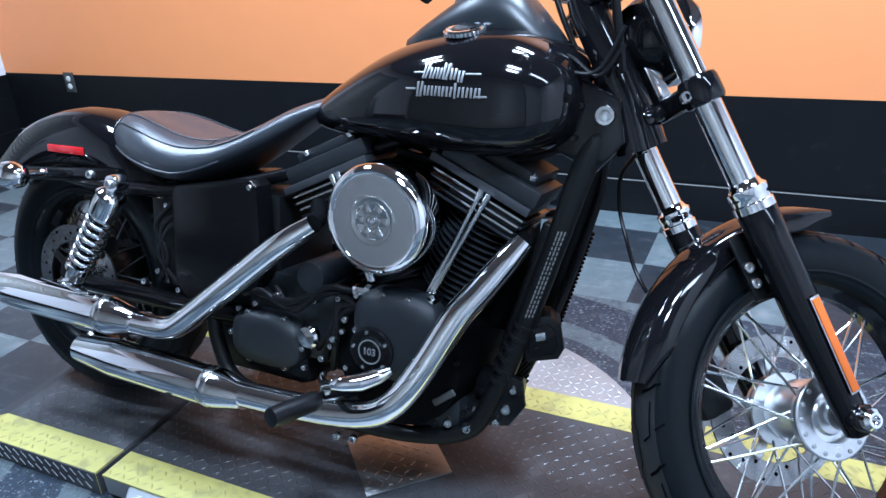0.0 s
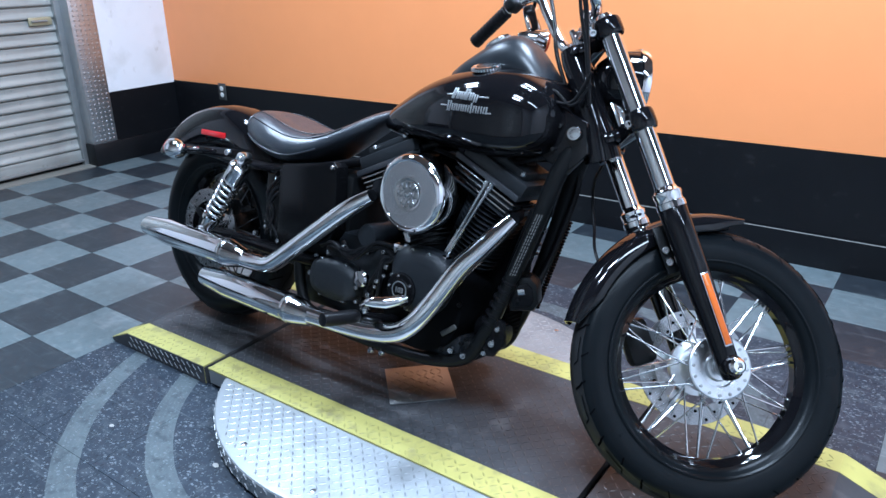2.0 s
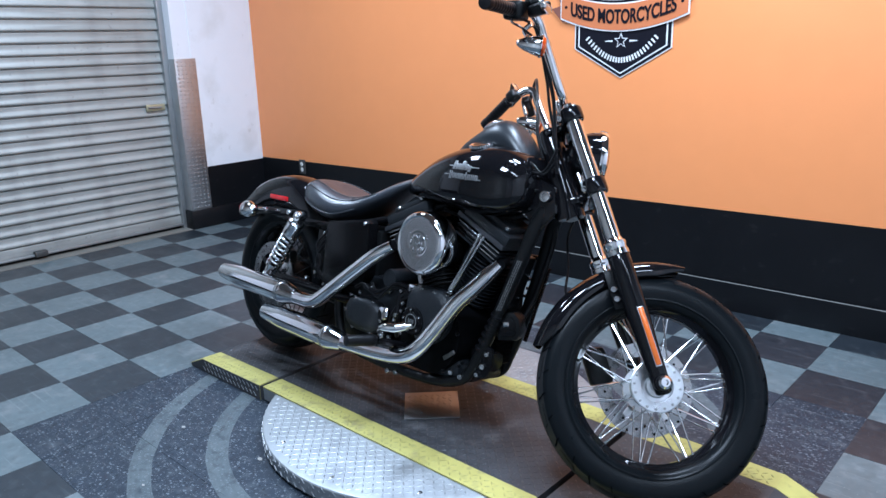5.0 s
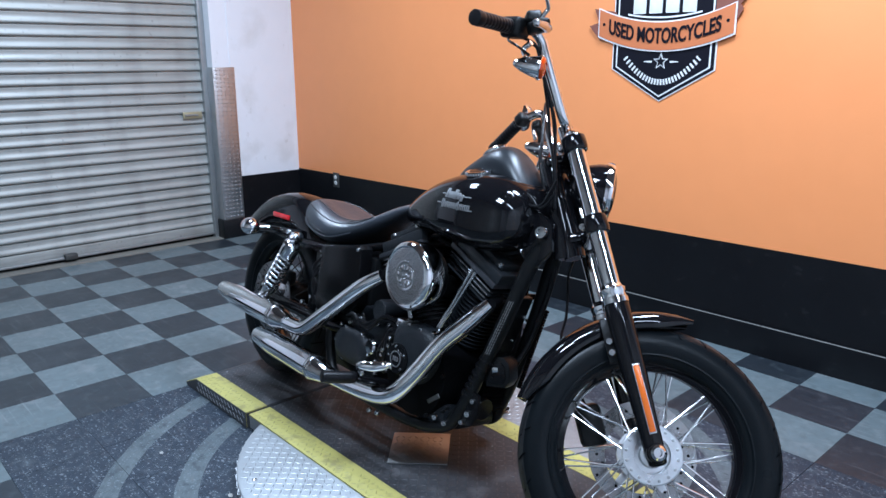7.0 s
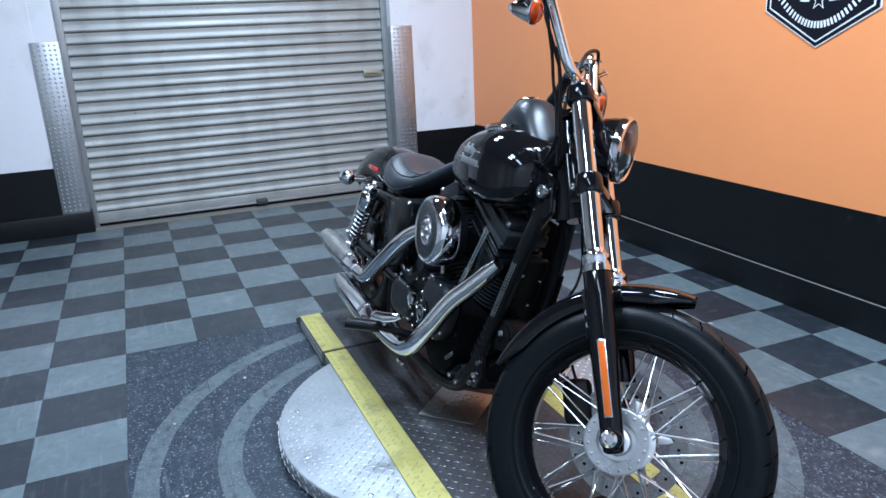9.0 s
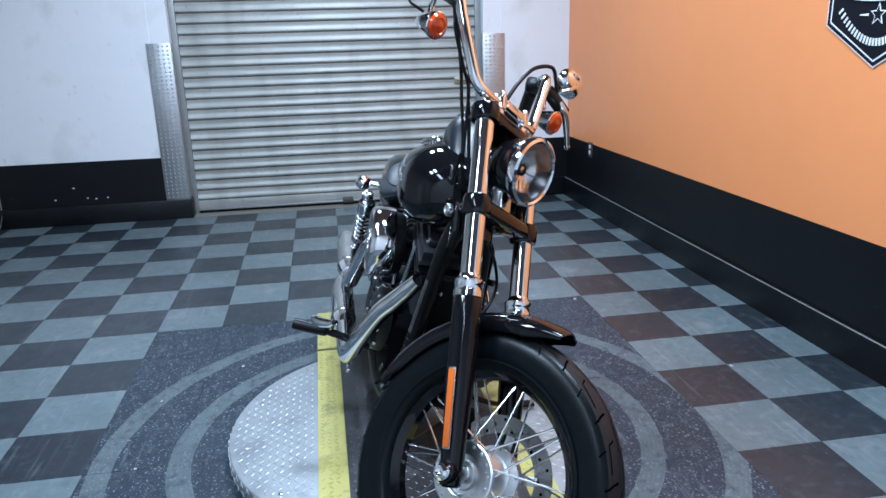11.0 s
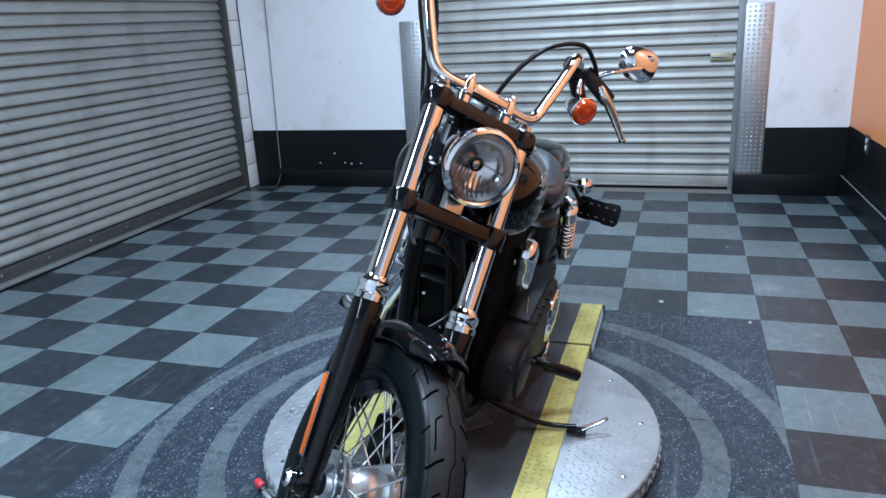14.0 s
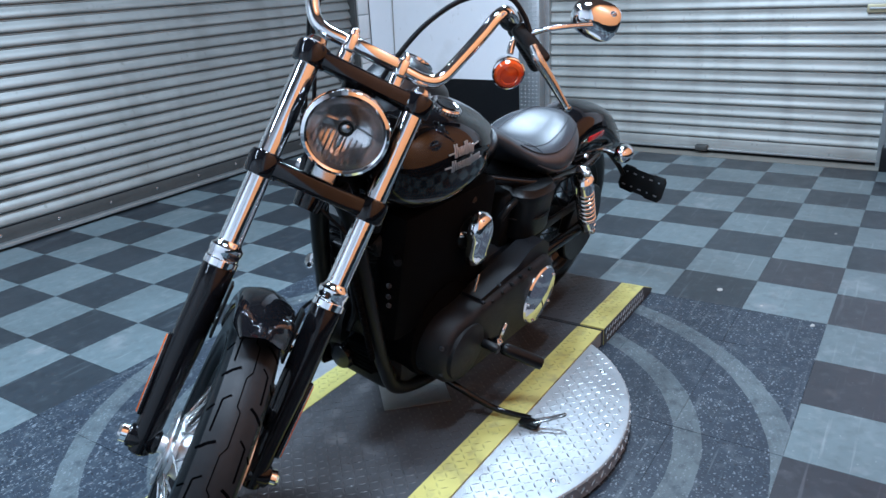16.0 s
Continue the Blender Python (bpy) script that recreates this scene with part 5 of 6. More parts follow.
bp("speedometer", lathe(B(), [(0.040, -0.004), (0.044, 0.002), (0.044, 0.008), (0.040, 0.011), (0.001, 0.010)], sp, 32), CHROME, "round speedometer with chrome ring", dash)
for y, nm in ((-0.088, "fuel_cap"), (0.088, "fuel_gauge")):
    cz = 0.984
    ca = axis_to((0.955, TANK_Y + y * 1.2, cz - 0.004), (0.945, TANK_Y + y * 1.9, cz + 0.186)) @ Matrix.Diagonal((0.92, 0.92, 0.8, 1))
    cap_ = bp(nm, lathe(B(), [(0.034, 0), (0.041, 0.003), (0.042, 0.011), (0.038, 0.016), (0.034, 0.0165), (0.030, 0.0145), (0.001, 0.016)], ca, 36), CHROME, "low chrome cap on the tank top", tank, sharp=0.5)
    bm = B()
    for k in range(30):
        box(bm, (0.0422, 0, 0.0075), (0.0022, 0.0042, 0.008), 0, ca @ Matrix.Rotation(2 * math.pi * k / 30, 4, "Z"))
    tagged(bp("knurled_edge", bm, PLATE, "knurled rim", cap_, smooth=False), kind="stuff")
    bp("badge", lathe(B(), [(0.026, 0.0148), (0.026, 0.0168), (0.001, 0.0175)], ca, 24), BLACKMETAL, "dark round centre", cap_)
# raised emblem on each side: plain bars in place of script
for s in (1, -1):
    def stroke(x, z, w_, h, tilt=0.0):
        u = x if s < 0 else 1.93 - x
        y = TANK_Y + s * (tank_side(u, z) + 0.0012)
        yaw = math.degrees(math.atan2(tank_side(u + 0.02, z) - tank_side(u - 0.02, z), 0.04)) * s
        lean = math.degrees(math.atan2(tank_side(u, z + 0.01) - tank_side(u, z - 0.01), 0.02)) * -s
        return box(B(), (0, 0, 0), (w_, 0.005, h), 0.0008, pose(u, y, z, lean, 0, yaw) @ pose(0, 0, 0, 0, tilt if s < 0 else -tilt, 0))

    em = bp("emblem", stroke(0.90, 0.908, 0.022, 0.0035, -2), EMBLEM, "two-line metal emblem, drawn as plain strokes", tank)
    bp("stroke", stroke(1.012, 0.909, 0.030, 0.0035, -2), EMBLEM, "", em)
    bp("stroke", stroke(0.886, 0.879, 0.022, 0.0035, -2), EMBLEM, "", em)
    bp("stroke", stroke(1.030, 0.871, 0.022, 0.0035, -2), EMBLEM, "", em)
    for k in range(12):
        tall = k in (0, 1, 6, 7)
        bp("stroke", stroke(0.913 + 0.0072 * k, 0.908 + (0.004 if tall else 0) - (0.004 if k > 9 else 0), 0.0042, 0.031 if tall else 0.021, 8 if k % 2 else 2), EMBLEM, "", em)
    for k in range(17):
        tall = k in (0, 1, 10)
        bp("stroke", stroke(0.902 + 0.0078 * k, 0.877 + (0.002 if tall else 0), 0.0042, 0.027 if tall else 0.018, 8 if k % 2 else 2), EMBLEM, "", em)


def seat_rings():
    st = [(-0.025, 0.03, 0.695, 0.728), (-0.01, 0.064, 0.684, 0.755), (0.04, 0.104, 0.665, 0.786), (0.10, 0.136, 0.645, 0.791), (0.16, 0.154, 0.632, 0.781), (0.22, 0.160, 0.625, 0.764), (0.28, 0.154, 0.629, 0.750), (0.35, 0.126, 0.662, 0.746), (0.42, 0.100, 0.700, 0.772), (0.50, 0.076, 0.748, 0.812), (0.56, 0.062, 0.785, 0.834), (0.615, 0.052, 0.815, 0.848)]
    cols = [[p.x for p in spline([Vector((v, 0, 0)) for v in c], 4)] for c in zip(*st)]
    rings = []
    for x, wd, z0, z1 in zip(*cols):
        ring = []
        for k in range(32):
            a = 2 * math.pi * k / 32
            c, s = math.cos(a), math.sin(a)
            y = wd * math.copysign(abs(c) ** 0.92, c)
            if s >= 0:
                dish = 0.03 * max(0.0, 1 - ((x - 0.19) / 0.17) ** 2) * math.exp(-((y / (wd * 0.7)) ** 2) * 2)
                z = z0 + (z1 - z0) * (0.42 + 0.58 * s**1.05) - dish
            else:
                z = z0 + (z1 - z0) * (0.45 - 0.45 * abs(s) ** 0.9)
                y = wd * math.copysign(abs(c) ** 0.6, c)
            ring.append(Vector((x, y + RY * max(0.0, 1 - x / 0.5), z)))
        rings.append(ring)
    return rings


sr = seat_rings()
seat = bp("seat", skin(B(), sr), LEATHER, "black leather solo seat", sharp=1.3)
for s in (1, -1):
    k = 3 if s > 0 else 13
    bp("piping", tube(B(), [r[k] + Vector((0, s * 0.001, 0.001)) for r in sr[3:34:3]], 0.0022, 6, 3), STITCH, "", seat)
for k in (5, 11):
    bp("seam", tube(B(), [r[k] + Vector((0, 0, 0.0012)) for r in sr[6:32:2]], 0.0013, 6, 3), STITCH, "", seat)
EDGE = mat("edge_piping", (0.035, 0.04, 0.048), 0.4)
for k in (30, 18):
    bp("edge_piping", tube(B(), [r[k] + Vector((0, 0.002 if k > 20 else -0.002, 0)) for r in sr[3:30:2]], 0.0030, 6, 3), EDGE, "raised piping along the lower edge", seat)
bp("cross_seam", tube(B(), [sr[27][q] + Vector((0, 0, 0.0012)) for q in range(3, 14)], 0.0013, 6, 2), STITCH, "", seat)
bp("rear_piping", tube(B(), [sr[6][q % 32] * 1.0 + Vector((-0.002, 0, 0.002)) for q in range(-3, 20)], 0.0024, 6, 2), STITCH, "", seat)

# ---- side covers below the seat: a flat one on the right, a rounded one on the left ----
flat = bp("side_cover", prism(B(), [(0.30, 0.365), (0.264, 0.40), (0.262, 0.612), (0.275, 0.632), (0.495, 0.668), (0.511, 0.655), (0.522, 0.46), (0.50, 0.42)], 0.05, pose(0, -0.115, 0, 90), 0.008), COVER, "flat gloss black side cover below the seat")
bolt((0.497, -0.166, 0.652), (0, -1, 0), 0.007, flat)
bolt((0.507, -0.166, 0.497), (0, -1, 0), 0.006, flat)
pot = []
for z, k in ((0.472, 0.80), (0.478, 0.94), (0.49, 1.0), (0.60, 1.0), (0.606, 1.04), (0.622, 1.04), (0.628, 0.97), (0.642, 0.9)):
    pot.append([Vector((0.385 + 0.105 * k * math.copysign(abs(math.cos(a)) ** 0.7, math.cos(a)), 0.095 + 0.075 * k * math.copysign(abs(math.sin(a)) ** 0.7, math.sin(a)), z)) for a in [2 * math.pi * q / 32 for q in range(32)]])
canister = bp("side_cover", skin(B(), pot), SATIN, "rounded black canister below the seat")
bp("strap", tube(B(), [Vector((0.385 + 0.108 * math.cos(a), 0.095 + 0.078 * math.sin(a), 0.545)) for a in [math.pi * q / 10 for q in range(11)]], 0.004, 8), HOSE, "", canister)
# two black boxes added to close the see-through gap and keep it dark
bp("battery_tray", box(B(), (0.38, 0, 0.46), (0.30, 0.215, 0.34), 0.02), SATIN, "added black box filling the dark space below the seat")
bp("inner_fender", box(B(), (0.17, RY, 0.50), (0.10, 0.17, 0.26), 0.02, pose(0, 0, 0, 0, 0, 0)), SATIN, "added black box that darkens the gap ahead of the rear tyre")
bp("oil_tank", box(B(), (0.45, 0, 0.24), (0.30, 0.2, 0.12), 0.03), SATIN, "black oil pan under the gearbox")

# ---- engine ----
eng = bp("crankcase", lathe(B(), [(0.05, -0.15), (0.145, -0.13), (0.155, -0.06), (0.155, 0.06), (0.145, 0.13), (0.05, 0.15)], Matrix.Translation((0.845, 0, 0.32)) @ M_AX, 36), MATTE, "black V-twin engine")
bp("sump", box(B(), (0.84, 0, 0.205), (0.30, 0.22, 0.10), 0.03), WRINKLE, "", eng)
for name, base, tip in (("front_cylinder", (0.90, 0, 0.42), (1.055, 0, 0.765)), ("rear_cylinder", (0.79, 0, 0.42), (0.635, 0, 0.765))):
    ax = axis_to(base, tip)
    L = (Vector(tip) - Vector(base)).length
    cyl = bp(name, lathe(B(), [(0.062, 0), (0.062, L * 0.85)], ax, 28), WRINKLE, "finned black cylinder", eng)
    sd = 1 if ax.to_3x3().col[1].y > 0 else -1
    n = 13
    for k in range(n):
        z = 0.045 + k * 0.0145
        r = 0.082 + 0.010 * k / n
        bp("fin", lathe(B(), [(r - 0.004, z), (r, z + 0.0012), (r, z + 0.0034), (r - 0.004, z + 0.0046)], ax, 36), WRINKLE, "", cyl)
    hd = bp("cylinder_head", box(B(), (0, 0, 0.255), (0.165, 0.15, 0.055), 0.012, ax @ Matrix.Translation((0, -0.02 * sd, 0))), WRINKLE, "black cylinder head", cyl)
    for k in range(4):
        bp("head_fin", box(B(), (-0.018 * sd, 0, 0.238 + 0.0148 * k), (0.20 + 0.007 * k, 0.145, 0.0045), 0.001, ax @ Matrix.Translation((0, -0.03 * sd, 0))), BLACKMETAL if k % 2 else WRINKLE, "", hd)
        if k:
            bp("fin_edge", box(B(), (-0.018 * sd, -0.1035 * sd, 0.238 + 0.0148 * k), (0.186 + 0.007 * k, 0.0016, 0.0040), 0, ax), CHROME_S, "machined fin edge", hd)
    bp("head_rail", box(B(), (-0.026 * sd, -0.04 * sd, 0.301), (0.228, 0.128, 0.017), 0.002, ax), RAIL_G, "grey machined rail under the rocker cover", hd)
    rk = bp("rocker_box", box(B(), (-0.015 * sd, -0.03 * sd, 0.328), (0.215, 0.138, 0.036), 0.004, ax, 2), ROCKER, "black rocker cover", cyl)
    bp("rocker_top", box(B(), (-0.01 * sd, -0.02 * sd, 0.356), (0.16, 0.13, 0.026), 0.006, ax, 2), ROCKER, "", rk)
    for dx in (-0.06, 0.06):
        bolt(ax @ Vector((dx, -0.086 * sd, 0.362)), ax.to_3x3() @ Vector((0, -0.3 * sd, 1)), 0.008, rk)
    ahead = tip[0] > base[0]
    for dx in (-0.008, 0.008):
        way = 1 if ahead else -1
        foot = Vector((0.845 + way * 0.070 + 0.45 * dx, -0.120, 0.478))
        top_ = Vector((0.845 + way * 0.172 + dx, -0.106, 0.692 - 0.4 * way * dx))
        bm = tube(B(), [foot, top_], 0.0052, 12, smooth=False)
        tube(bm, [foot, foot + (top_ - foot) * 0.32], 0.0068, 12, smooth=False)
        tube(bm, [foot + (top_ - foot) * 0.92, top_], 0.0075, 12, smooth=False)
        bp("pushrod_tube", bm, CHROME_S, "slim steel pushrod tube", cyl)
    bp("lifter_block", box(B(), (0.845 + way * 0.062, -0.135, 0.464), (0.066, 0.05, 0.022), 0.007, pose(0, 0, 0)), CHROME, "chrome lifter block", cyl)
    bp("spark_plug", tube(B(), [ax @ Vector((0.07 if tip[0] < base[0] else -0.07, 0.10 * sd, 0.25)), ax @ Vector((0.09 if tip[0] < base[0] else -0.09, 0.125 * sd, 0.262))], 0.010, 10), HOSE, "", cyl)
cc = bp("cam_cover", skin(B(), [[Vector((0.862 + sx * math.copysign(abs(math.cos(a)) ** 0.75, math.cos(a)) * (1 + 0.18 * math.sin(a)), yy, 0.385 + sz * math.copysign(abs(math.sin(a)) ** 0.85, math.sin(a)))) for a in [2 * math.pi * k / 40 for k in range(40)]] for sx, sz, yy in ((0.100, 0.098, -0.13), (0.100, 0.098, -0.160), (0.094, 0.092, -0.172), (0.080, 0.078, -0.182), (0.055, 0.053, -0.187))]), WRINKLE, "black cam cover", eng, sharp=0.9)
for a in range(0, 360, 36):
    bolt((0.862 + 0.092 * math.cos(radians(a)), -0.170, 0.385 + 0.089 * math.sin(radians(a))), (0, -1, 0), 0.0075, cc)
tm = bp("timing_cover", lathe(B(), [(0.001, 0.014), (0.030, 0.014), (0.032, 0.011), (0.046, 0.011), (0.050, 0.008), (0.050, 0)], axis_to((0.820, -0.184, 0.356), (0.820, -0.25, 0.356)), 40), BLACKMETAL, "round black timing cover with a bright ring", cc, sharp=0.4)
bp("ring", ring_lathe(B(), [(0.0235, 0.0135), (0.0235, 0.0155), (0.0262, 0.0155), (0.0262, 0.0135)], axis_to((0.820, -0.184, 0.356), (0.820, -0.25, 0.356)), 40), EMBLEM, "", tm)
letters("103", 0.0205, 0.0008, Matrix.Translation((0.820, -0.1995, 0.356)) @ pose(0, 0, 0, 90, 0, 0), EMBLEM, tm, "number", bold=0.0004)
for a in range(30, 390, 72):
    bolt((0.820 + 0.040 * math.cos(radians(a)), -0.195, 0.356 + 0.040 * math.sin(radians(a))), (0, -1, 0), 0.0045, tm, 0.004)
# gearbox
gb = bp("gearbox", box(B(), (0.56, 0, 0.36), (0.25, 0.24, 0.2), 0.03), WRINKLE, "black gearbox")
gc = bp("gearbox_cover", skin(B(), [[Vector((0.522 + sx * math.copysign(abs(math.cos(a)) ** 0.7, math.cos(a)), yy, 0.307 + sz * math.copysign(abs(math.sin(a)) ** 0.7, math.sin(a)))) for a in [2 * math.pi * k / 32 for k in range(32)]] for sx, sz, yy in ((0.098, 0.064, -0.115), (0.098, 0.064, -0.152), (0.088, 0.055, -0.166), (0.055, 0.032, -0.171))]), WRINKLE, "black gearbox side cover", gb, sharp=0.9)
for a in range(0, 360, 60):
    bolt((0.522 + 0.100 * math.cos(radians(a)), -0.154, 0.307 + 0.066 * math.sin(radians(a))), (0, -1, 0), 0.0075, gc)
bp("oil_fill_cap", lathe(B(), [(0.026, 0), (0.027, 0.012), (0.022, 0.018), (0.001, 0.019)], axis_to((0.645, -0.155, 0.342), (0.64, -0.25, 0.347)), 24), CHROME, "chrome oil filler cap", gb)
bp("starter", lathe(B(), [(0.034, -0.13), (0.036, -0.12), (0.036, 0.1)], axis_to((0.64, -0.02, 0.47), (0.64, 0.2, 0.47)), 24), WRINKLE, "black starter motor", gb)
for k in range(3):
    bp("oil_hose", tube(B(), [(0.64 + 0.02 * k, -0.12, 0.30 - 0.02 * k), (0.68 + 0.015 * k, -0.155, 0.34), (0.72, -0.155, 0.40 + 0.02 * k), (0.76, -0.15, 0.43)], 0.008, 8), HOSE, "", gb)
    bolt((0.68 + 0.03 * k, -0.165, 0.30 + 0.05 * k), (0, -1, 0), 0.008, gb)
# air cleaner
AC = axis_to((0.84, -0.125, 0.635), (0.84, -0.30, 0.632))
ac = bp("air_cleaner", lathe(B(), [(0.090, 0.0), (0.096, 0.008), (0.100, 0.030), (0.100, 0.036)], AC, 48), SATIN, "round chrome air cleaner on a black back plate", eng)
bp("cover", lathe(B(), [(0.100, 0.028), (0.107, 0.032), (0.110, 0.040), (0.110, 0.082), (0.108, 0.093), (0.102, 0.101), (0.095, 0.105), (0.091, 0.1035), (0.089, 0.1015), (0.001, 0.1015)], AC, 64), CHROME, "chrome dished cover", ac, sharp=0.5)
bm = B()
for k in range(44):
    u = -0.086 + 0.172 * k / 43
    hw = math.sqrt(max(0.0, 0.087**2 - u * u))
    box(bm, (0, 0, 0), (2 * hw, 0.0021, 0.0016), 0, AC @ Matrix.Translation((0, u, 0.1022)))
tagged(bp("ribbed_face", bm, CHROME_S, "finely ribbed bright face", ac, smooth=False), kind="stuff")
md = bp("medallion", lathe(B(), [(0.047, 0.1015), (0.048, 0.1042), (0.045, 0.1048), (0.042, 0.1035), (0.001, 0.1035)], AC, 48), CHROME_S, "plain embossed medallion", ac)
for k in range(6):
    a = 2 * math.pi * (k + 0.5) / 6
    bp("boss", box(B(), (0.026, 0, 0.1045), (0.018, 0.016, 0.003), 0.0012, AC @ Matrix.Rotation(a, 4, "Z")), CHROME_S, "", md)
for r_ in (0.012, 0.036):
    bp("embossed_ring", ring_lathe(B(), [(r_ - 0.002, 0.1033), (r_ - 0.001, 0.1055), (r_ + 0.001, 0.1055), (r_ + 0.002, 0.1033)], AC, 40), CHROME_S, "", md)
bp("centre_bolt", lathe(B(), [(0.007, 0.103), (0.007, 0.109), (0.003, 0.111)], AC, 10), BOLT, "", md)
bp("intake", tube(B(), [(0.845, -0.13, 0.62), (0.845, -0.04, 0.60)], 0.04, 16), SATIN, "", eng)

# primary case on the left
pr = []
for sc, yy in ((1.0, 0.12), (1.0, 0.205), (0.96, 0.22), (0.86, 0.228)):
    ring = []
    for k in range(48):
        a = 2 * math.pi * k / 48
        c, s = math.cos(a), math.sin(a)
        rr = 0.122 if c < 0 else 0.105
        cx = 0.432 if c < 0 else 0.865
        ring.append(Vector((0.66 + ((cx + rr * c) - 0.66) * sc, yy, 0.31 + (0.0 if c < 0 else -0.01) + rr * s * sc)))
    pr.append(ring)
prim = bp("primary_case", skin(B(), pr), PRIMARY, "black primary chain case", eng, sharp=0.9)
dbx = axis_to((0.432, 0.226, 0.300), (0.432, 0.3, 0.300))
bp("clutch_cover", lathe(B(), [(0.100, -0.004), (0.100, 0.006), (0.095, 0.012), (0.086, 0.013), (0.06, 0.018), (0.03, 0.021), (0.001, 0.022)], dbx, 48), CHROME, "round chrome clutch cover", prim, sharp=0.4)
for a in range(0, 360, 72):
    bolt((0.432 + 0.086 * math.cos(radians(a)), 0.240, 0.300 + 0.086 * math.sin(radians(a))), (0, 1, 0), 0.005, prim, 0.004)
for k in range(7):
    bolt((0.52 + 0.055 * k, 0.22, 0.425 - 0.006 * k), (0, 1, 0.4), 0.007, prim, material=SATIN)
bp("stator_cover", lathe(B(), [(0.085, 0), (0.083, 0.012), (0.06, 0.02), (0.001, 0.022)], axis_to((0.865, 0.222, 0.30), (0.865, 0.3, 0.30)), 36), PRIMARY, "round black stator cover", prim)
hn = bp("horn", lathe(B(), [(0.030, 0), (0.046, 0.01), (0.046, 0.03), (0.03, 0.04)], axis_to((0.775, 0.10, 0.60), (0.78, 0.2, 0.60)), 24), SATIN, "horn with a chrome cover", eng)
sh_ = []
for q, (yy, sc) in enumerate(((0.150, 1.0), (0.168, 0.98), (0.182, 0.86), (0.188, 0.6))):
    ring = []
    for k in range(28):
        a = 2 * math.pi * k / 28
        c, s = math.cos(a), math.sin(a)
        wd = 0.048 if s > 0 else 0.040
        ring.append(Vector((0.772 + wd * math.copysign(abs(c) ** 0.7, c) * sc, yy, 0.60 + (0.072 * s if s > 0 else 0.090 * math.copysign(abs(s) ** 0.5, s)) * sc)))
    sh_.append(ring)
bp("horn_cover", skin(B(), sh_), CHROME, "chrome horn cover", hn, sharp=0.9)

# ---- exhaust ----
EXH = dict(front=[(1.096, -0.094, 0.605), (1.070, -0.114, 0.566), (1.036, -0.144, 0.513), (0.998, -0.178, 0.455), (0.950, -0.216, 0.355), (0.902, -0.236, 0.282), (0.84, -0.24, 0.243), (0.72, -0.242, 0.222), (0.50, -0.243, 0.210)], rear=[(0.672, -0.182, 0.598), (0.60, -0.205, 0.545), (0.46, -0.22, 0.43), (0.355, -0.226, 0.345), (0.31, -0.228, 0.318), (0.26, -0.23, 0.31), (0.16, -0.232, 0.31)])
for key, x1, x0, z in (("front", 0.50, 0.02, 0.208), ("rear", 0.17, -0.34, 0.312)):
    y = EXH[key][-1][1]
    ex = bp("exhaust_pipe", tube(B(), EXH[key], [0.021, 0.027] + [0.0285] * (len(EXH[key]) - 2), 24, 8), CHROME, "curved chrome exhaust pipe")
    m = axis_to((x1, y, z), (x0, y, z + 0.004))
    L = x1 - x0
    bp("muffler", lathe(B(), [(0.030, -0.035), (0.033, -0.02), (0.0445, 0.03), (0.046, 0.06), (0.046, L * 0.72), (0.043, L * 0.8), (0.034, L * 0.985), (0.033, L), (0.030, L), (0.029, L * 0.8)], m, 36), CHROME, "tapered chrome muffler", ex, sharp=0.6)
    bp("clamp_ring", lathe(B(), [(0.0455, 0.0), (0.047, 0.002), (0.047, 0.022), (0.0455, 0.024)], m @ Matrix.Translation((0, 0, 0.045)), 36), CHROME_S, "", ex)
    e0 = Vector(EXH[key][0])
    bp("port_pipe", tube(B(), [e0 + Vector((-0.004, 0.006, 0)), e0 + Vector((-0.010, 0.035, 0.006)), e0 + Vector((-0.035, 0.07, 0.025))], 0.018, 14), MATTE, "dark pipe into the head", ex)
bolt((0.80, -0.225, 0.17), (0, -1, 0), 0.009, None)
bolt((0.76, -0.225, 0.165), (0, -1, 0), 0.009, None)

# ---- pegs, pedals, kickstand ----
for s, p0, p1 in ((1, (0.735, 0.275, 0.268), (0.668, 0.38, 0.228)), (-1, (0.775, -0.31, 0.288), (0.750, -0.425, 0.292))):
    p0, p1 = Vector(p0), Vector(p1)
    L = (p1 - p0).length
    pg = bp("foot_peg", lathe(B(), [(0.014, 0.0), (0.0185, 0.006), (0.0195, 0.02), (0.0195, L - 0.014), (0.018, L - 0.002), (0.001, L)], axis_to(p0, p1), 22), HOSE, "black rubber foot peg")
    bp("peg_mount", tube(B(), [(p0.x + 0.01, 0.14 * s, 0.25), (p0.x + 0.007, 0.22 * s, 0.268), p0], 0.013, 12), BLACKMETAL, "", pg)
    bolt(p0 + Vector((0.012, -0.008 * s, 0.02)), (0.2, 0.5 * s, 1), 0.011, pg, 0.010)
bk = bp("brake_pedal", tube(B(), [(0.765, -0.285, 0.318), (0.80, -0.325, 0.330), (0.846, -0.360, 0.355)], [0.008, 0.009, 0.010], 12), CHROME, "chrome brake pedal")
bp("pad", tube(B(), [(0.842, -0.362, 0.353), (0.862, -0.358, 0.360), (0.890, -0.340, 0.363), (0.915, -0.318, 0.372), (0.930, -0.304, 0.381)], [0.008, 0.014, 0.016, 0.014, 0.007], 14), CHROME, "", bk)
sf = bp("shift_lever", tube(B(), [(0.72, 0.19, 0.26), (0.76, 0.262, 0.275), (0.80, 0.275, 0.30), (0.83, 0.278, 0.325)], [0.009, 0.008, 0.008, 0.009], 12), CHROME, "chrome shift lever")
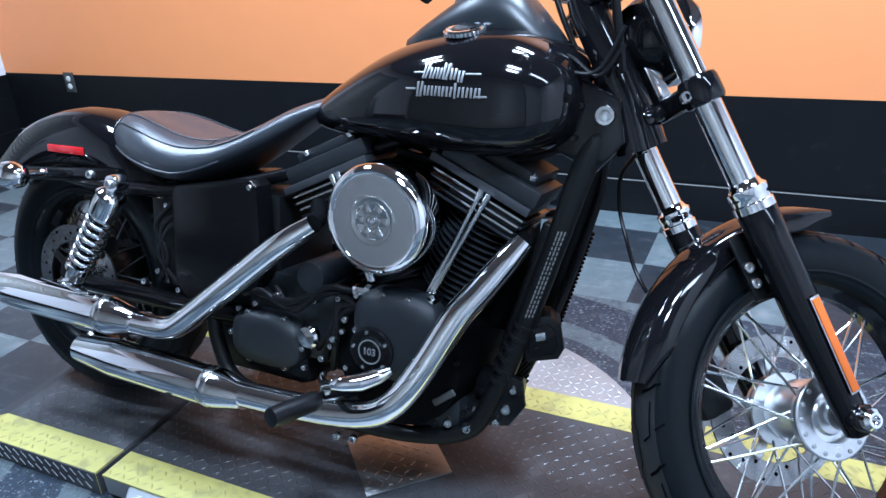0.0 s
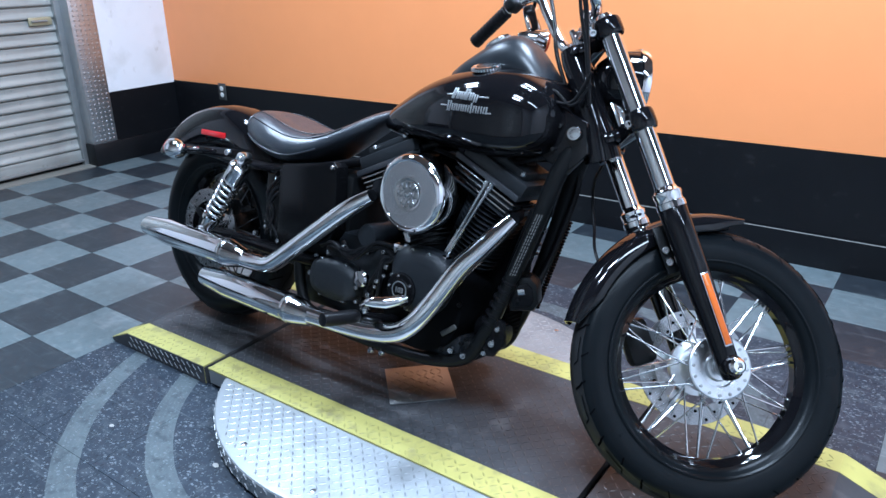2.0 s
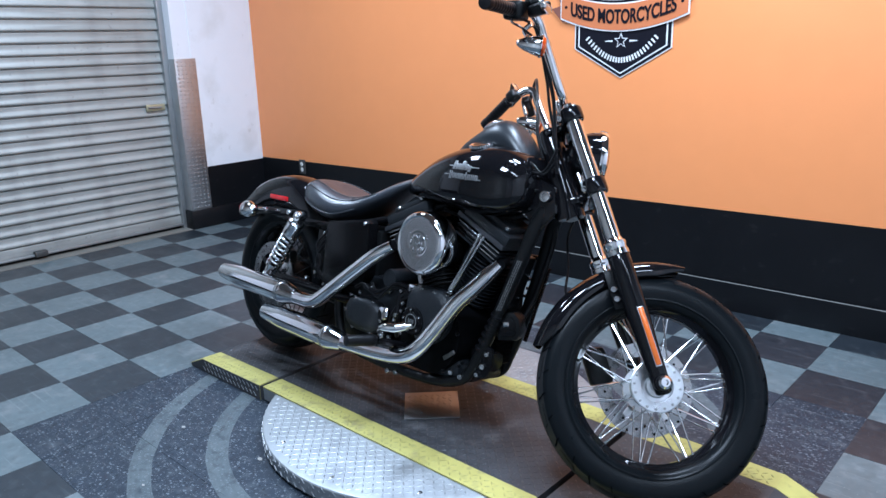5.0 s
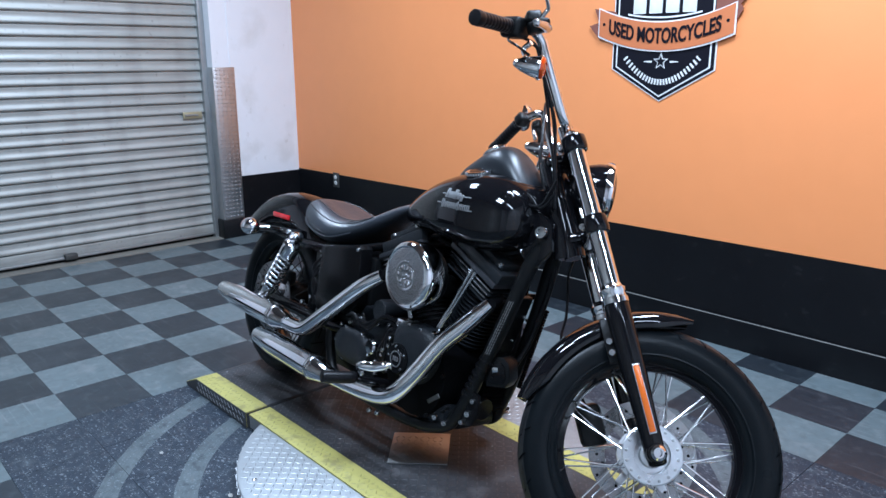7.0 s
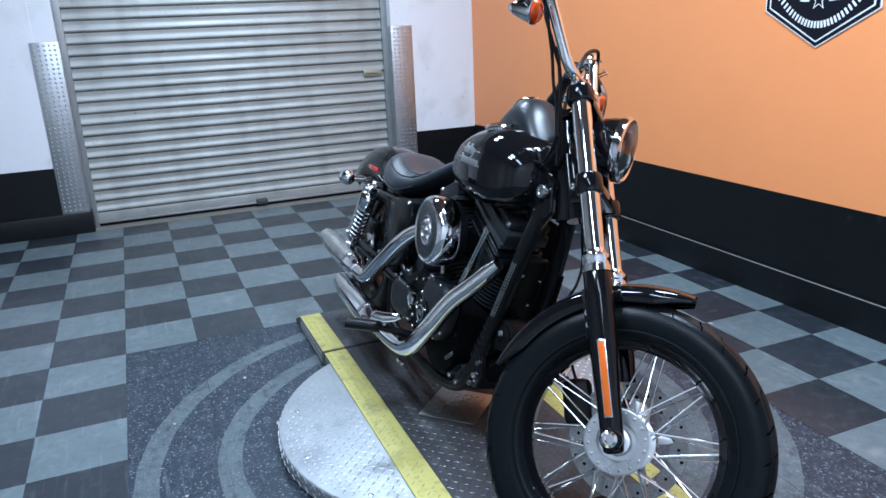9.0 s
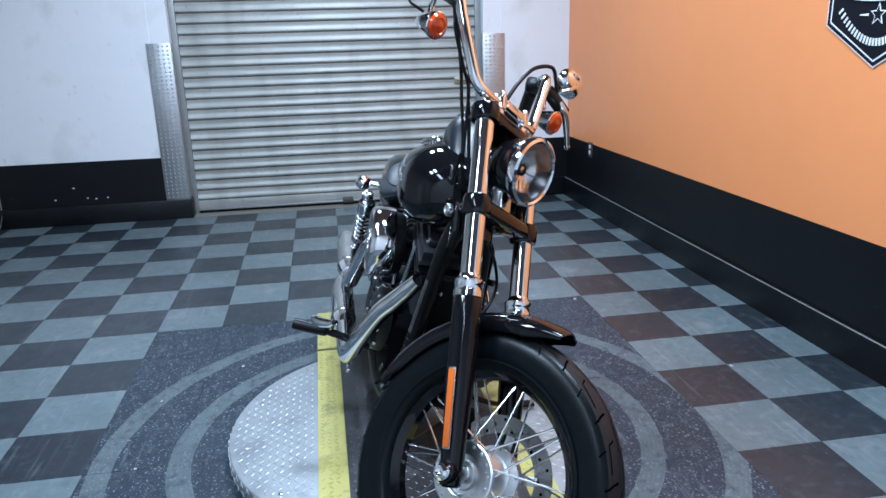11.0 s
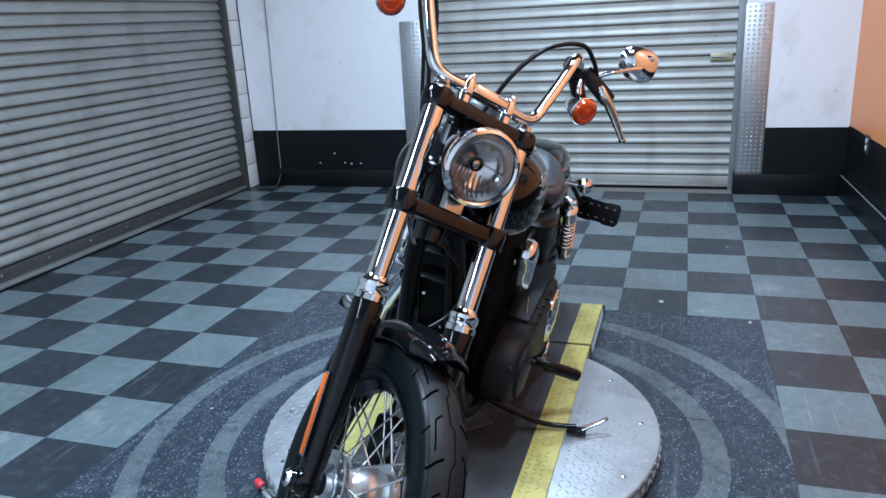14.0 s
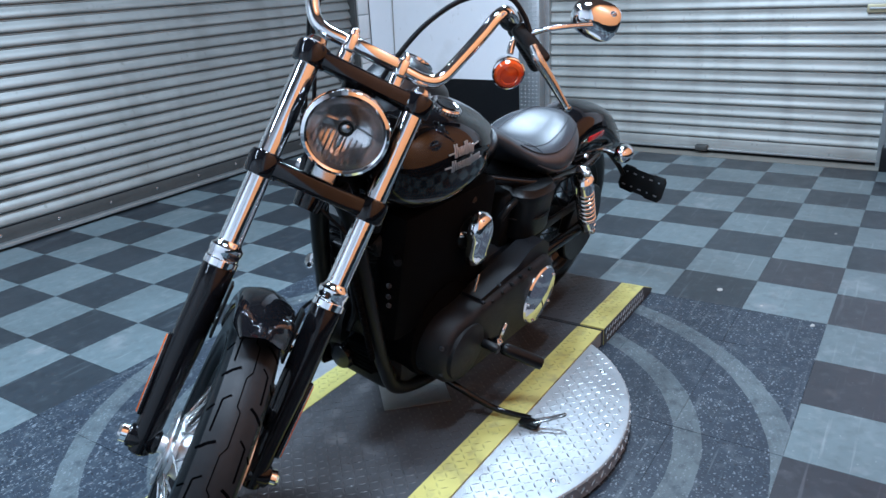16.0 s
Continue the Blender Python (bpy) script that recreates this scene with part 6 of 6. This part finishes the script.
bp("shift_peg", lathe(B(), [(0.011, -0.012), (0.013, -0.008), (0.013, 0.035), (0.010, 0.04)], axis_to((0.83, 0.27, 0.325), (0.83, 0.34, 0.325)), 14), HOSE, "", sf)
ks = bp("kickstand", tube(B(), [(0.83, 0.14, 0.15), (0.815, 0.20, 0.128), (0.775, 0.31, 0.088), (0.752, 0.415, 0.098)], [0.011, 0.010, 0.009, 0.008], 12), FORKLEG, "extended black kickstand")
bp("foot", box(B(), (0, 0, 0), (0.035, 0.06, 0.012), 0.004, pose(0.765, 0.42, 0.094, 12, 0, 0)), SATIN, "", ks)
bp("retract_arm", tube(B(), [(0.775, 0.435, 0.104), (0.748, 0.468, 0.120), (0.728, 0.496, 0.136), (0.714, 0.498, 0.136), (0.732, 0.466, 0.117), (0.755, 0.43, 0.102)], 0.0042, 8), CHROME_S, "thin steel loop", ks)
rg_ = bp("regulator", box(B(), (1.045, 0.02, 0.285), (0.05, 0.10, 0.09), 0.014, I4, 3), MATTE, "finned black regulator between the down tubes")
for k in range(7):
    bp("fin", box(B(), (1.069, 0.02, 0.250 + 0.012 * k), (0.008, 0.09, 0.004), 0.001), MATTE, "", rg_)
of = bp("oil_filter", lathe(B(), [(0.036, 0), (0.038, 0.006), (0.038, 0.08), (0.034, 0.088), (0.001, 0.09)], axis_to((1.0, -0.03, 0.27), (1.09, -0.035, 0.262)), 28), BLACKMETAL, "black oil filter", eng)
for k in range(54):
    u, a_ = 0.625 - 0.0098 * (k // 3), radians(2 + 17 * (k % 3))
    p_ = Vector((1.15 + (u - 0.60) * 0.278, -0.065 - (0.60 - u) * 0.083, u)) + 0.0218 * Vector((math.sin(a_), -math.cos(a_), 0))
    bp("print_mark", box(B(), (0, 0, 0), (0.0026, 0.002, random.uniform(0.004, 0.009)), 0, Matrix.Translation(p_) @ pose(0, 0, 0, 5, 15.5, math.degrees(a_))), LABELS, "pale print on the frame tube", frame_)
ep = bp("electrics_panel", box(B(), (0, 0, 0), (0.026, 0.098, 0.30), 0.008, pose(1.088, 0.0, 0.49, 0, 15.5, 0), 3), SATIN, "black electrics panel between the down tubes", frame_)
for dy, dz in ((-0.03, 0.10), (0.032, 0.085), (0.02, 0.0), (-0.032, -0.05), (0.03, -0.11)):
    bolt(pose(1.088, 0.0, 0.49, 0, 15.5, 0) @ Vector((0.013, dy, dz)), (1, 0, 0.2), 0.006, ep, 0.006)
for k in range(30):
    u = 0.60 - 0.0092 * k
    bp("loom_rib", lathe(B(), [(0.006, -0.003), (0.0085, -0.0015), (0.0085, 0.0015), (0.006, 0.003)], axis_to((1.182 + (u - 0.60) * 0.278, 0.066 + (0.60 - u) * 0.083, u), (1.182 + (u - 0.70) * 0.278, 0.066 + (0.70 - u) * 0.083, u - 0.1)), 12), MATTE, "", frame_)
for k in range(6):
    bp("cable_tie", lathe(B(), [(0.0215, -0.005), (0.0235, -0.004), (0.0235, 0.004), (0.0215, 0.005)], axis_to((1.102 - 0.0083 * k, -0.0795 - 0.002 * k, 0.43 - 0.024 * k), (1.077 - 0.0083 * k, -0.0855 - 0.002 * k, 0.358 - 0.024 * k)), 20), HOSE, "", frame_)
bp("loom", tube(B(), [(1.20, 0.03, 0.80), (1.20, 0.045, 0.70), (1.172, 0.052, 0.58), (1.145, 0.05, 0.48), (1.125, 0.02, 0.40)], 0.009, 8), HOSE, "black ribbed wiring loom", frame_)
for k in range(5):
    bp("hose", tube(B(), [(1.18 - 0.03 * k, 0.05 * (-1) ** k, 0.78), (1.10 - 0.05 * k, 0.06 * (-1) ** k, 0.76 - 0.01 * k), (0.98 - 0.06 * k, 0.07 * (-1) ** k, 0.75)], 0.007, 8), HOSE, "", frame_)
bp("ignition_lock", lathe(B(), [(0.018, 0), (0.018, 0.012), (0.0165, 0.015), (0.011, 0.0155), (0.010, 0.012), (0.006, 0.013), (0.001, 0.013)], axis_to((1.222, -0.064, 0.846), (1.232, -0.13, 0.850)), 24), CHROME_S, "chrome lock barrel on the neck", frame_)
bp("coil_bracket", box(B(), (1.0, 0, 0.74), (0.16, 0.06, 0.06), 0.015), SATIN, "", frame_)
CB = pose(1.122, -0.030, 0.402, 0, -14, 20)
cb = bp("connector_box", prism(B(), [(-0.040, -0.046), (0.026, -0.050), (0.042, -0.030), (0.044, 0.022), (0.028, 0.044), (-0.012, 0.050), (-0.040, 0.034)], 0.066, CB @ pose(0, 0.033, 0, 90), 0.008), SATIN, "black connector box on the down tube")
bp("lid", prism(B(), [(-0.028, -0.032), (0.020, -0.034), (0.030, -0.020), (0.030, 0.014), (0.018, 0.030), (-0.028, 0.024)], 0.006, CB @ pose(0, -0.032, 0, 90), 0.002), BLACKMETAL, "", cb)
bp("plug", box(B(), (0.0, -0.040, 0.008), (0.020, 0.006, 0.016), 0.002, CB), CHROME_S, "small bright plug", cb)
bp("plug", box(B(), (-0.012, -0.040, -0.016), (0.012, 0.006, 0.010), 0.002, CB), BLACKMETAL, "", cb)
for k, (x, y, z) in enumerate(((1.03, -0.10, 0.235), (1.005, -0.115, 0.20), (0.965, -0.12, 0.205), (1.06, -0.085, 0.30))):
    bolt((x, y, z), (0.4, -1, 0), 0.010, eng, 0.012)
fb = bp("front_bracket", prism(B(), [(0, 0), (0.055, 0.012), (0.085, 0.06), (0.075, 0.115), (0.045, 0.125), (0.03, 0.07)], 0.012, pose(1.035, -0.086, 0.205, 90, 0, 0), 0.003), BLACKMETAL, "black bracket on the front of the engine", eng)
for x, z, r in ((1.062, 0.222, 0.009), (1.082, 0.255, 0.011), (1.095, 0.30, 0.008)):
    bolt((x, -0.098, z), (0.3, -1, 0), r, fb, 0.012)
for x, y, z in ((0.945, -0.142, 0.205), (1.0, -0.125, 0.235), (1.012, -0.122, 0.25), (0.93, -0.142, 0.33), (0.985, -0.135, 0.345)):
    bolt((x, y, z), (0.2, -1, 0), 0.0065, eng, 0.008, SATIN)
bp("skid_plate", box(B(), (0.97, 0, 0.205), (0.12, 0.18, 0.06), 0.02, pose(0, 0, 0), 3), SATIN, "", eng)
bp("slot", box(B(), (0, 0, 0), (0.058, 0.006, 0.015), 0.0028, pose(0.962, -0.139, 0.266, 0, -38, 0), 3), RAIL_D, "grey slot in the lower case", eng)
for k, (x, y, z, r) in enumerate(((0.20, -0.115, 0.57, 0.008), (0.235, -0.12, 0.50, 0.007), (0.19, -0.118, 0.455, 0.009), (0.245, -0.12, 0.42, 0.007), (0.16, -0.115, 0.40, 0.008), (0.23, -0.12, 0.365, 0.008), (0.12, -0.125, 0.37, 0.009), (0.27, -0.12, 0.33, 0.007))):
    bolt((x, y, z), (0.1, -1, 0.2), r, frame_, 0.008)
for k in range(3):
    bp("hose", tube(B(), [(0.22 + 0.02 * k, -0.12, 0.58 - 0.02 * k), (0.18 + 0.02 * k, -0.135, 0.52), (0.21 - 0.015 * k, -0.13, 0.45), (0.17 + 0.03 * k, -0.125, 0.38)], 0.006, 8), HOSE, "", frame_)
bp("brake_bracket", box(B(), (0.0, -0.115, 0.385), (0.11, 0.012, 0.05), 0.01, pose(0, 0, 0, 0, -12, 0)), CHROME_S, "bright brake bracket", rear)
for x, y, z in ((1.175, -0.06, 0.86), (1.165, -0.062, 0.80)):
    bolt((x, y, z), (0.3, -1, 0.1), 0.006, frame_, 0.008, PAINT)
for k in range(2):
    bp("wire", tube(B(), [(1.08 + 0.01 * k, -0.05, 0.955 - 0.02 * k), (1.15, -0.068 - 0.006 * k, 0.945 - 0.025 * k), (1.205, -0.07, 0.915 + 0.01 * k), (1.245, -0.06 - 0.01 * k, 0.97 + 0.03 * k)], 0.0042, 8), HOSE, "", frame_)
bp("neck_plate", prism(B(), [(1.12, 0.78), (1.21, 0.74), (1.26, 0.80), (1.245, 0.875), (1.17, 0.91), (1.12, 0.88)], 0.016, pose(0, -0.042, 0, 90), 0.005), PAINT, "gloss black neck cover", frame_)
for x, z in ((0.60, 0.40), (0.66, 0.425), (0.70, 0.33), (0.72, 0.44), (0.63, 0.265), (0.68, 0.26), (0.74, 0.29), (0.765, 0.455), (0.56, 0.42), (0.50, 0.39), (0.45, 0.37), (0.73, 0.37)):
    bolt((x, -0.158, z), (0, -1, 0.1), 0.007, gb, 0.007)
for k in range(4):
    bp("hose", tube(B(), [(0.45 + 0.03 * k, -0.14, 0.40 + 0.01 * k), (0.52 + 0.03 * k, -0.165, 0.425 - 0.01 * k), (0.60 + 0.03 * k, -0.165, 0.40 + 0.02 * k), (0.70 + 0.02 * k, -0.15, 0.46)], 0.007, 8), HOSE, "", gb)
# plain block added to hide the left of the heads and keep it black
bp("left_filler", box(B(), (0.845, 0.075, 0.545), (0.44, 0.10, 0.37), 0.03), MATTE, "", eng)
for x, y, z in ((1.083, 0.10, 0.545), (1.080, 0.10, 0.512), (1.075, 0.10, 0.484), (0.70, 0.215, 0.437), (0.79, 0.218, 0.42), (0.90, 0.20, 0.39), (0.96, 0.205, 0.345), (0.955, 0.21, 0.26), (0.87, 0.215, 0.21), (0.75, 0.22, 0.205)):
    bolt((x, y, z), (0.5, 1, 0.2), 0.006, prim, 0.007, RAIL_G)
bp("horn_mount", lathe(B(), [(0.006, 0), (0.009, 0.004), (0.009, 0.030), (0.006, 0.034)], axis_to((0.828, 0.130, 0.612), (0.80, 0.135, 0.606)), 12), CHROME_S, "bright horn mount", hn)
bp("hose", tube(B(), [(0.545, 0.105, 0.56), (0.525, 0.115, 0.592), (0.495, 0.118, 0.606), (0.460, 0.115, 0.604)], 0.011, 10), SATIN, "", frame_)
bp("shift_rod", tube(B(), [(0.72, 0.235, 0.27), (0.735, 0.262, 0.30), (0.74, 0.27, 0.33), (0.725, 0.268, 0.342)], 0.007, 10), CHROME, "chrome heel of the shift lever", sf)
bp("spark_lead", tube(B(), [(0.79, 0.19, 0.50), (0.82, 0.20, 0.46)], 0.004, 8), CHROME_S, "", prim)
ridge = [(0.36, 0.0), (0.37, 0.055), (0.42, 0.085), (0.50, 0.08), (0.58, 0.045), (0.78, 0.02), (0.78, 0.0)]
bp("top_ridge", prism(B(), [(x, 0.40 + z) for x, z in ridge], 0.07, pose(0, 0.205, 0, 90), 0.012), PRIMARY, "", prim)


def debris(x, y, size, material, turn):
    """A flat chip lying on the floor."""
    out = [(size * random.uniform(0.6, 1.1) * math.cos(radians(60 * k + turn)), 0.7 * size * random.uniform(0.6, 1.1) * math.sin(radians(60 * k + turn))) for k in range(6)]
    o = thing("paint_chip", "small pale chip lying on the tile floor", "debris", pose(x, y, 0.0003), "floor debris")
    part("flake", prism(B(), out, 0.0012), material, o)


CHIP = mat("pale_chip", (0.34, 0.33, 0.31), 0.6, vary=0.25, scale=60)
for x, y, size in ((-1.215, 0.645, 0.022), (-1.03, 1.022, 0.016), (-2.13, 0.976, 0.012), (-1.126, 0.826, 0.009), (-0.134, 1.385, 0.012), (-0.582, -0.618, 0.012), (-0.158, -0.561, 0.014), (0.149, -0.90, 0.008), (-0.325, -0.906, 0.007)):
    debris(x, y, size, CHIP, 40 * x)

# ---- floor ----
def speckle():
    """Dark flecked flooring round the turntable, with two worn grey rings rubbed into it."""
    ma = mat("flecked_floor", (0.025, 0.034, 0.048), 0.42, spec=0.28, vary=0.16, scale=22, rvar=0.12, bump=0.08, bscale=90, stain=(0.032, 0.042, 0.05), stain_scale=5, stain_at=0.6)
    nt = ma.node_tree
    nd, ln = nt.nodes, nt.links
    bs = nd["Principled BSDF"]
    base = bs.inputs["Base Color"].links[0].from_socket
    geo = nd.new("ShaderNodeNewGeometry")
    pos = geo.outputs["Position"]

    def node(kind, **kw):
        n = nd.new(kind)
        for k, v in kw.items():
            n.inputs[k].default_value = v
        return n

    def mth(op, a, b=0.0, c=None):
        m2 = nd.new("ShaderNodeMath")
        m2.operation = op
        for k, v in enumerate((a, b) if c is None else (a, b, c)):
            if isinstance(v, (int, float)):
                m2.inputs[k].default_value = v
            else:
                ln.new(v, m2.inputs[k])
        return m2.outputs[0]

    def over(fac, under, col):
        mx = nd.new("ShaderNodeMix")
        mx.data_type = "RGBA"
        ln.new(fac, mx.inputs[0])
        ln.new(under, mx.inputs[6])
        mx.inputs[7].default_value = (*col, 1)
        return mx.outputs[2]

    warp = node("ShaderNodeTexNoise", Scale=55.0)
    ln.new(pos, warp.inputs["Vector"])
    add = nd.new("ShaderNodeVectorMath")
    add.operation = "MULTIPLY_ADD"
    ln.new(warp.outputs["Color"], add.inputs[0])
    add.inputs[1].default_value = (0.016, 0.016, 0.0)
    ln.new(pos, add.inputs[2])
    out = base
    for size, stretch, turn, reach, share, col, amount in ((62.0, (1.0, 1.9, 1), 25, 0.30, 0.50, (0.17, 0.195, 0.22), 0.8), (105.0, (1.7, 1.0, 1), -15, 0.28, 0.42, (0.12, 0.14, 0.155), 0.8), (70.0, (1.5, 1.0, 1), 50, 0.30, 0.72, (0.006, 0.009, 0.012), 0.8)):
        mp = node("ShaderNodeMapping", Rotation=(0, 0, radians(turn)), Scale=stretch)
        vo = node("ShaderNodeTexVoronoi", Scale=size)
        ln.new(add.outputs[0], mp.inputs["Vector"])
        ln.new(mp.outputs[0], vo.inputs["Vector"])
        pick = nd.new("ShaderNodeSeparateColor")
        ln.new(vo.outputs["Color"], pick.inputs[0])
        fleck = mth("MULTIPLY", mth("LESS_THAN", vo.outputs["Distance"], mth("MULTIPLY_ADD", pick.outputs[1], 0.14, reach - 0.07)), mth("GREATER_THAN", pick.outputs[0], share))
        out = over(mth("MULTIPLY", fleck, amount), out, col)
    sub = nd.new("ShaderNodeVectorMath")
    sub.operation = "SUBTRACT"
    ln.new(pos, sub.inputs[0])
    sub.inputs[1].default_value = (TC[0], TC[1], 0)
    ln_ = nd.new("ShaderNodeVectorMath")
    ln_.operation = "LENGTH"
    ln.new(sub.outputs[0], ln_.inputs[0])
    rub = node("ShaderNodeTexNoise", Scale=9.0, Detail=8.0)
    ln.new(pos, rub.inputs["Vector"])
    r = mth("ADD", ln_.outputs["Value"], mth("MULTIPLY", mth("SUBTRACT", rub.outputs["Fac"], 0.5), 0.012))
    for r0, r1, amount in ((1.022, 1.098, 0.62), (0.765, 0.843, 0.62)):
        inside = mth("MULTIPLY", mth("GREATER_THAN", r, r0), mth("LESS_THAN", r, r1))
        streak = mth("ADD", mth("MULTIPLY", mth("SINE", mth("MULTIPLY", ln_.outputs["Value"], 420.0)), 0.05), mth("ADD", mth("MULTIPLY", rub.outputs["Fac"], 0.9), 0.35))
        out = over(mth("MULTIPLY", mth("MULTIPLY", inside, streak), amount), out, (0.15, 0.18, 0.185))
    ln.new(out, bs.inputs["Base Color"])
    worn_floor(ma, (0.11, 0.13, 0.145), (0.013, 0.019, 0.028))
    return ma


floor = struct("floor", slab(WX - 0.2, EX + 0.2, LY - 0.2, OY + 0.4, -0.12, -0.004), GROUT, "checkered grey vinyl tile floor with a flecked square round the turntable")
FLECK = speckle()


def tile_mesh(name, material):
    bm = B()
    box(bm, (0, 0, -0.002), (TS - 0.0008, TS - 0.0008, 0.004))
    return finish(name, bm, material, False)


meshes = [tile_mesh("tile", TILE_L), tile_mesh("tile", TILE_D), tile_mesh("tile", TILE_B), tile_mesh("tile", FLECK)]
rest = [B(), B()]
for i in range(-17, 9):
    for j in range(-6, 11):
        inside = -8 <= i < 0 and 0 <= j < 7
        cx, cy = (-i - 4) * TS, (j - 3) * TS
        x0, x1 = max(cx - TS / 2, WX + 0.005), min(cx + TS / 2, EX)
        y0, y1 = max(cy - TS / 2, LY), min(cy + TS / 2, OY + 0.0255 * (cx - WX))
        if x1 - x0 < 0.02 or y1 - y0 < 0.02:
            continue
        dark = (i + j) % 2
        whole = x1 - x0 > TS - 0.01 and y1 - y0 > TS - 0.01
        if whole and cx < 1.9:
            kind = 3 if inside else (2 if random.random() < (0.6 if j >= 6 and i < 2 else 0.0) else 1) if dark else 0
            o = new("tile", meshes[kind])
            o.parent = floor
            o.location = (cx + random.uniform(-0.0006, 0.0006), cy + random.uniform(-0.0006, 0.0006), random.uniform(-0.0004, 0.0003))
        else:
            slab(x0 + 0.0006, x1 - 0.0006, y0 + 0.0006, y1 - 0.0006, -0.004, 0.0, rest[dark])
for bm, ma in zip(rest, (TILE_L, TILE_D)):
    tagged(part("cut_tiles", bm, ma, floor, "tiles cut along the walls", False), kind="stuff")
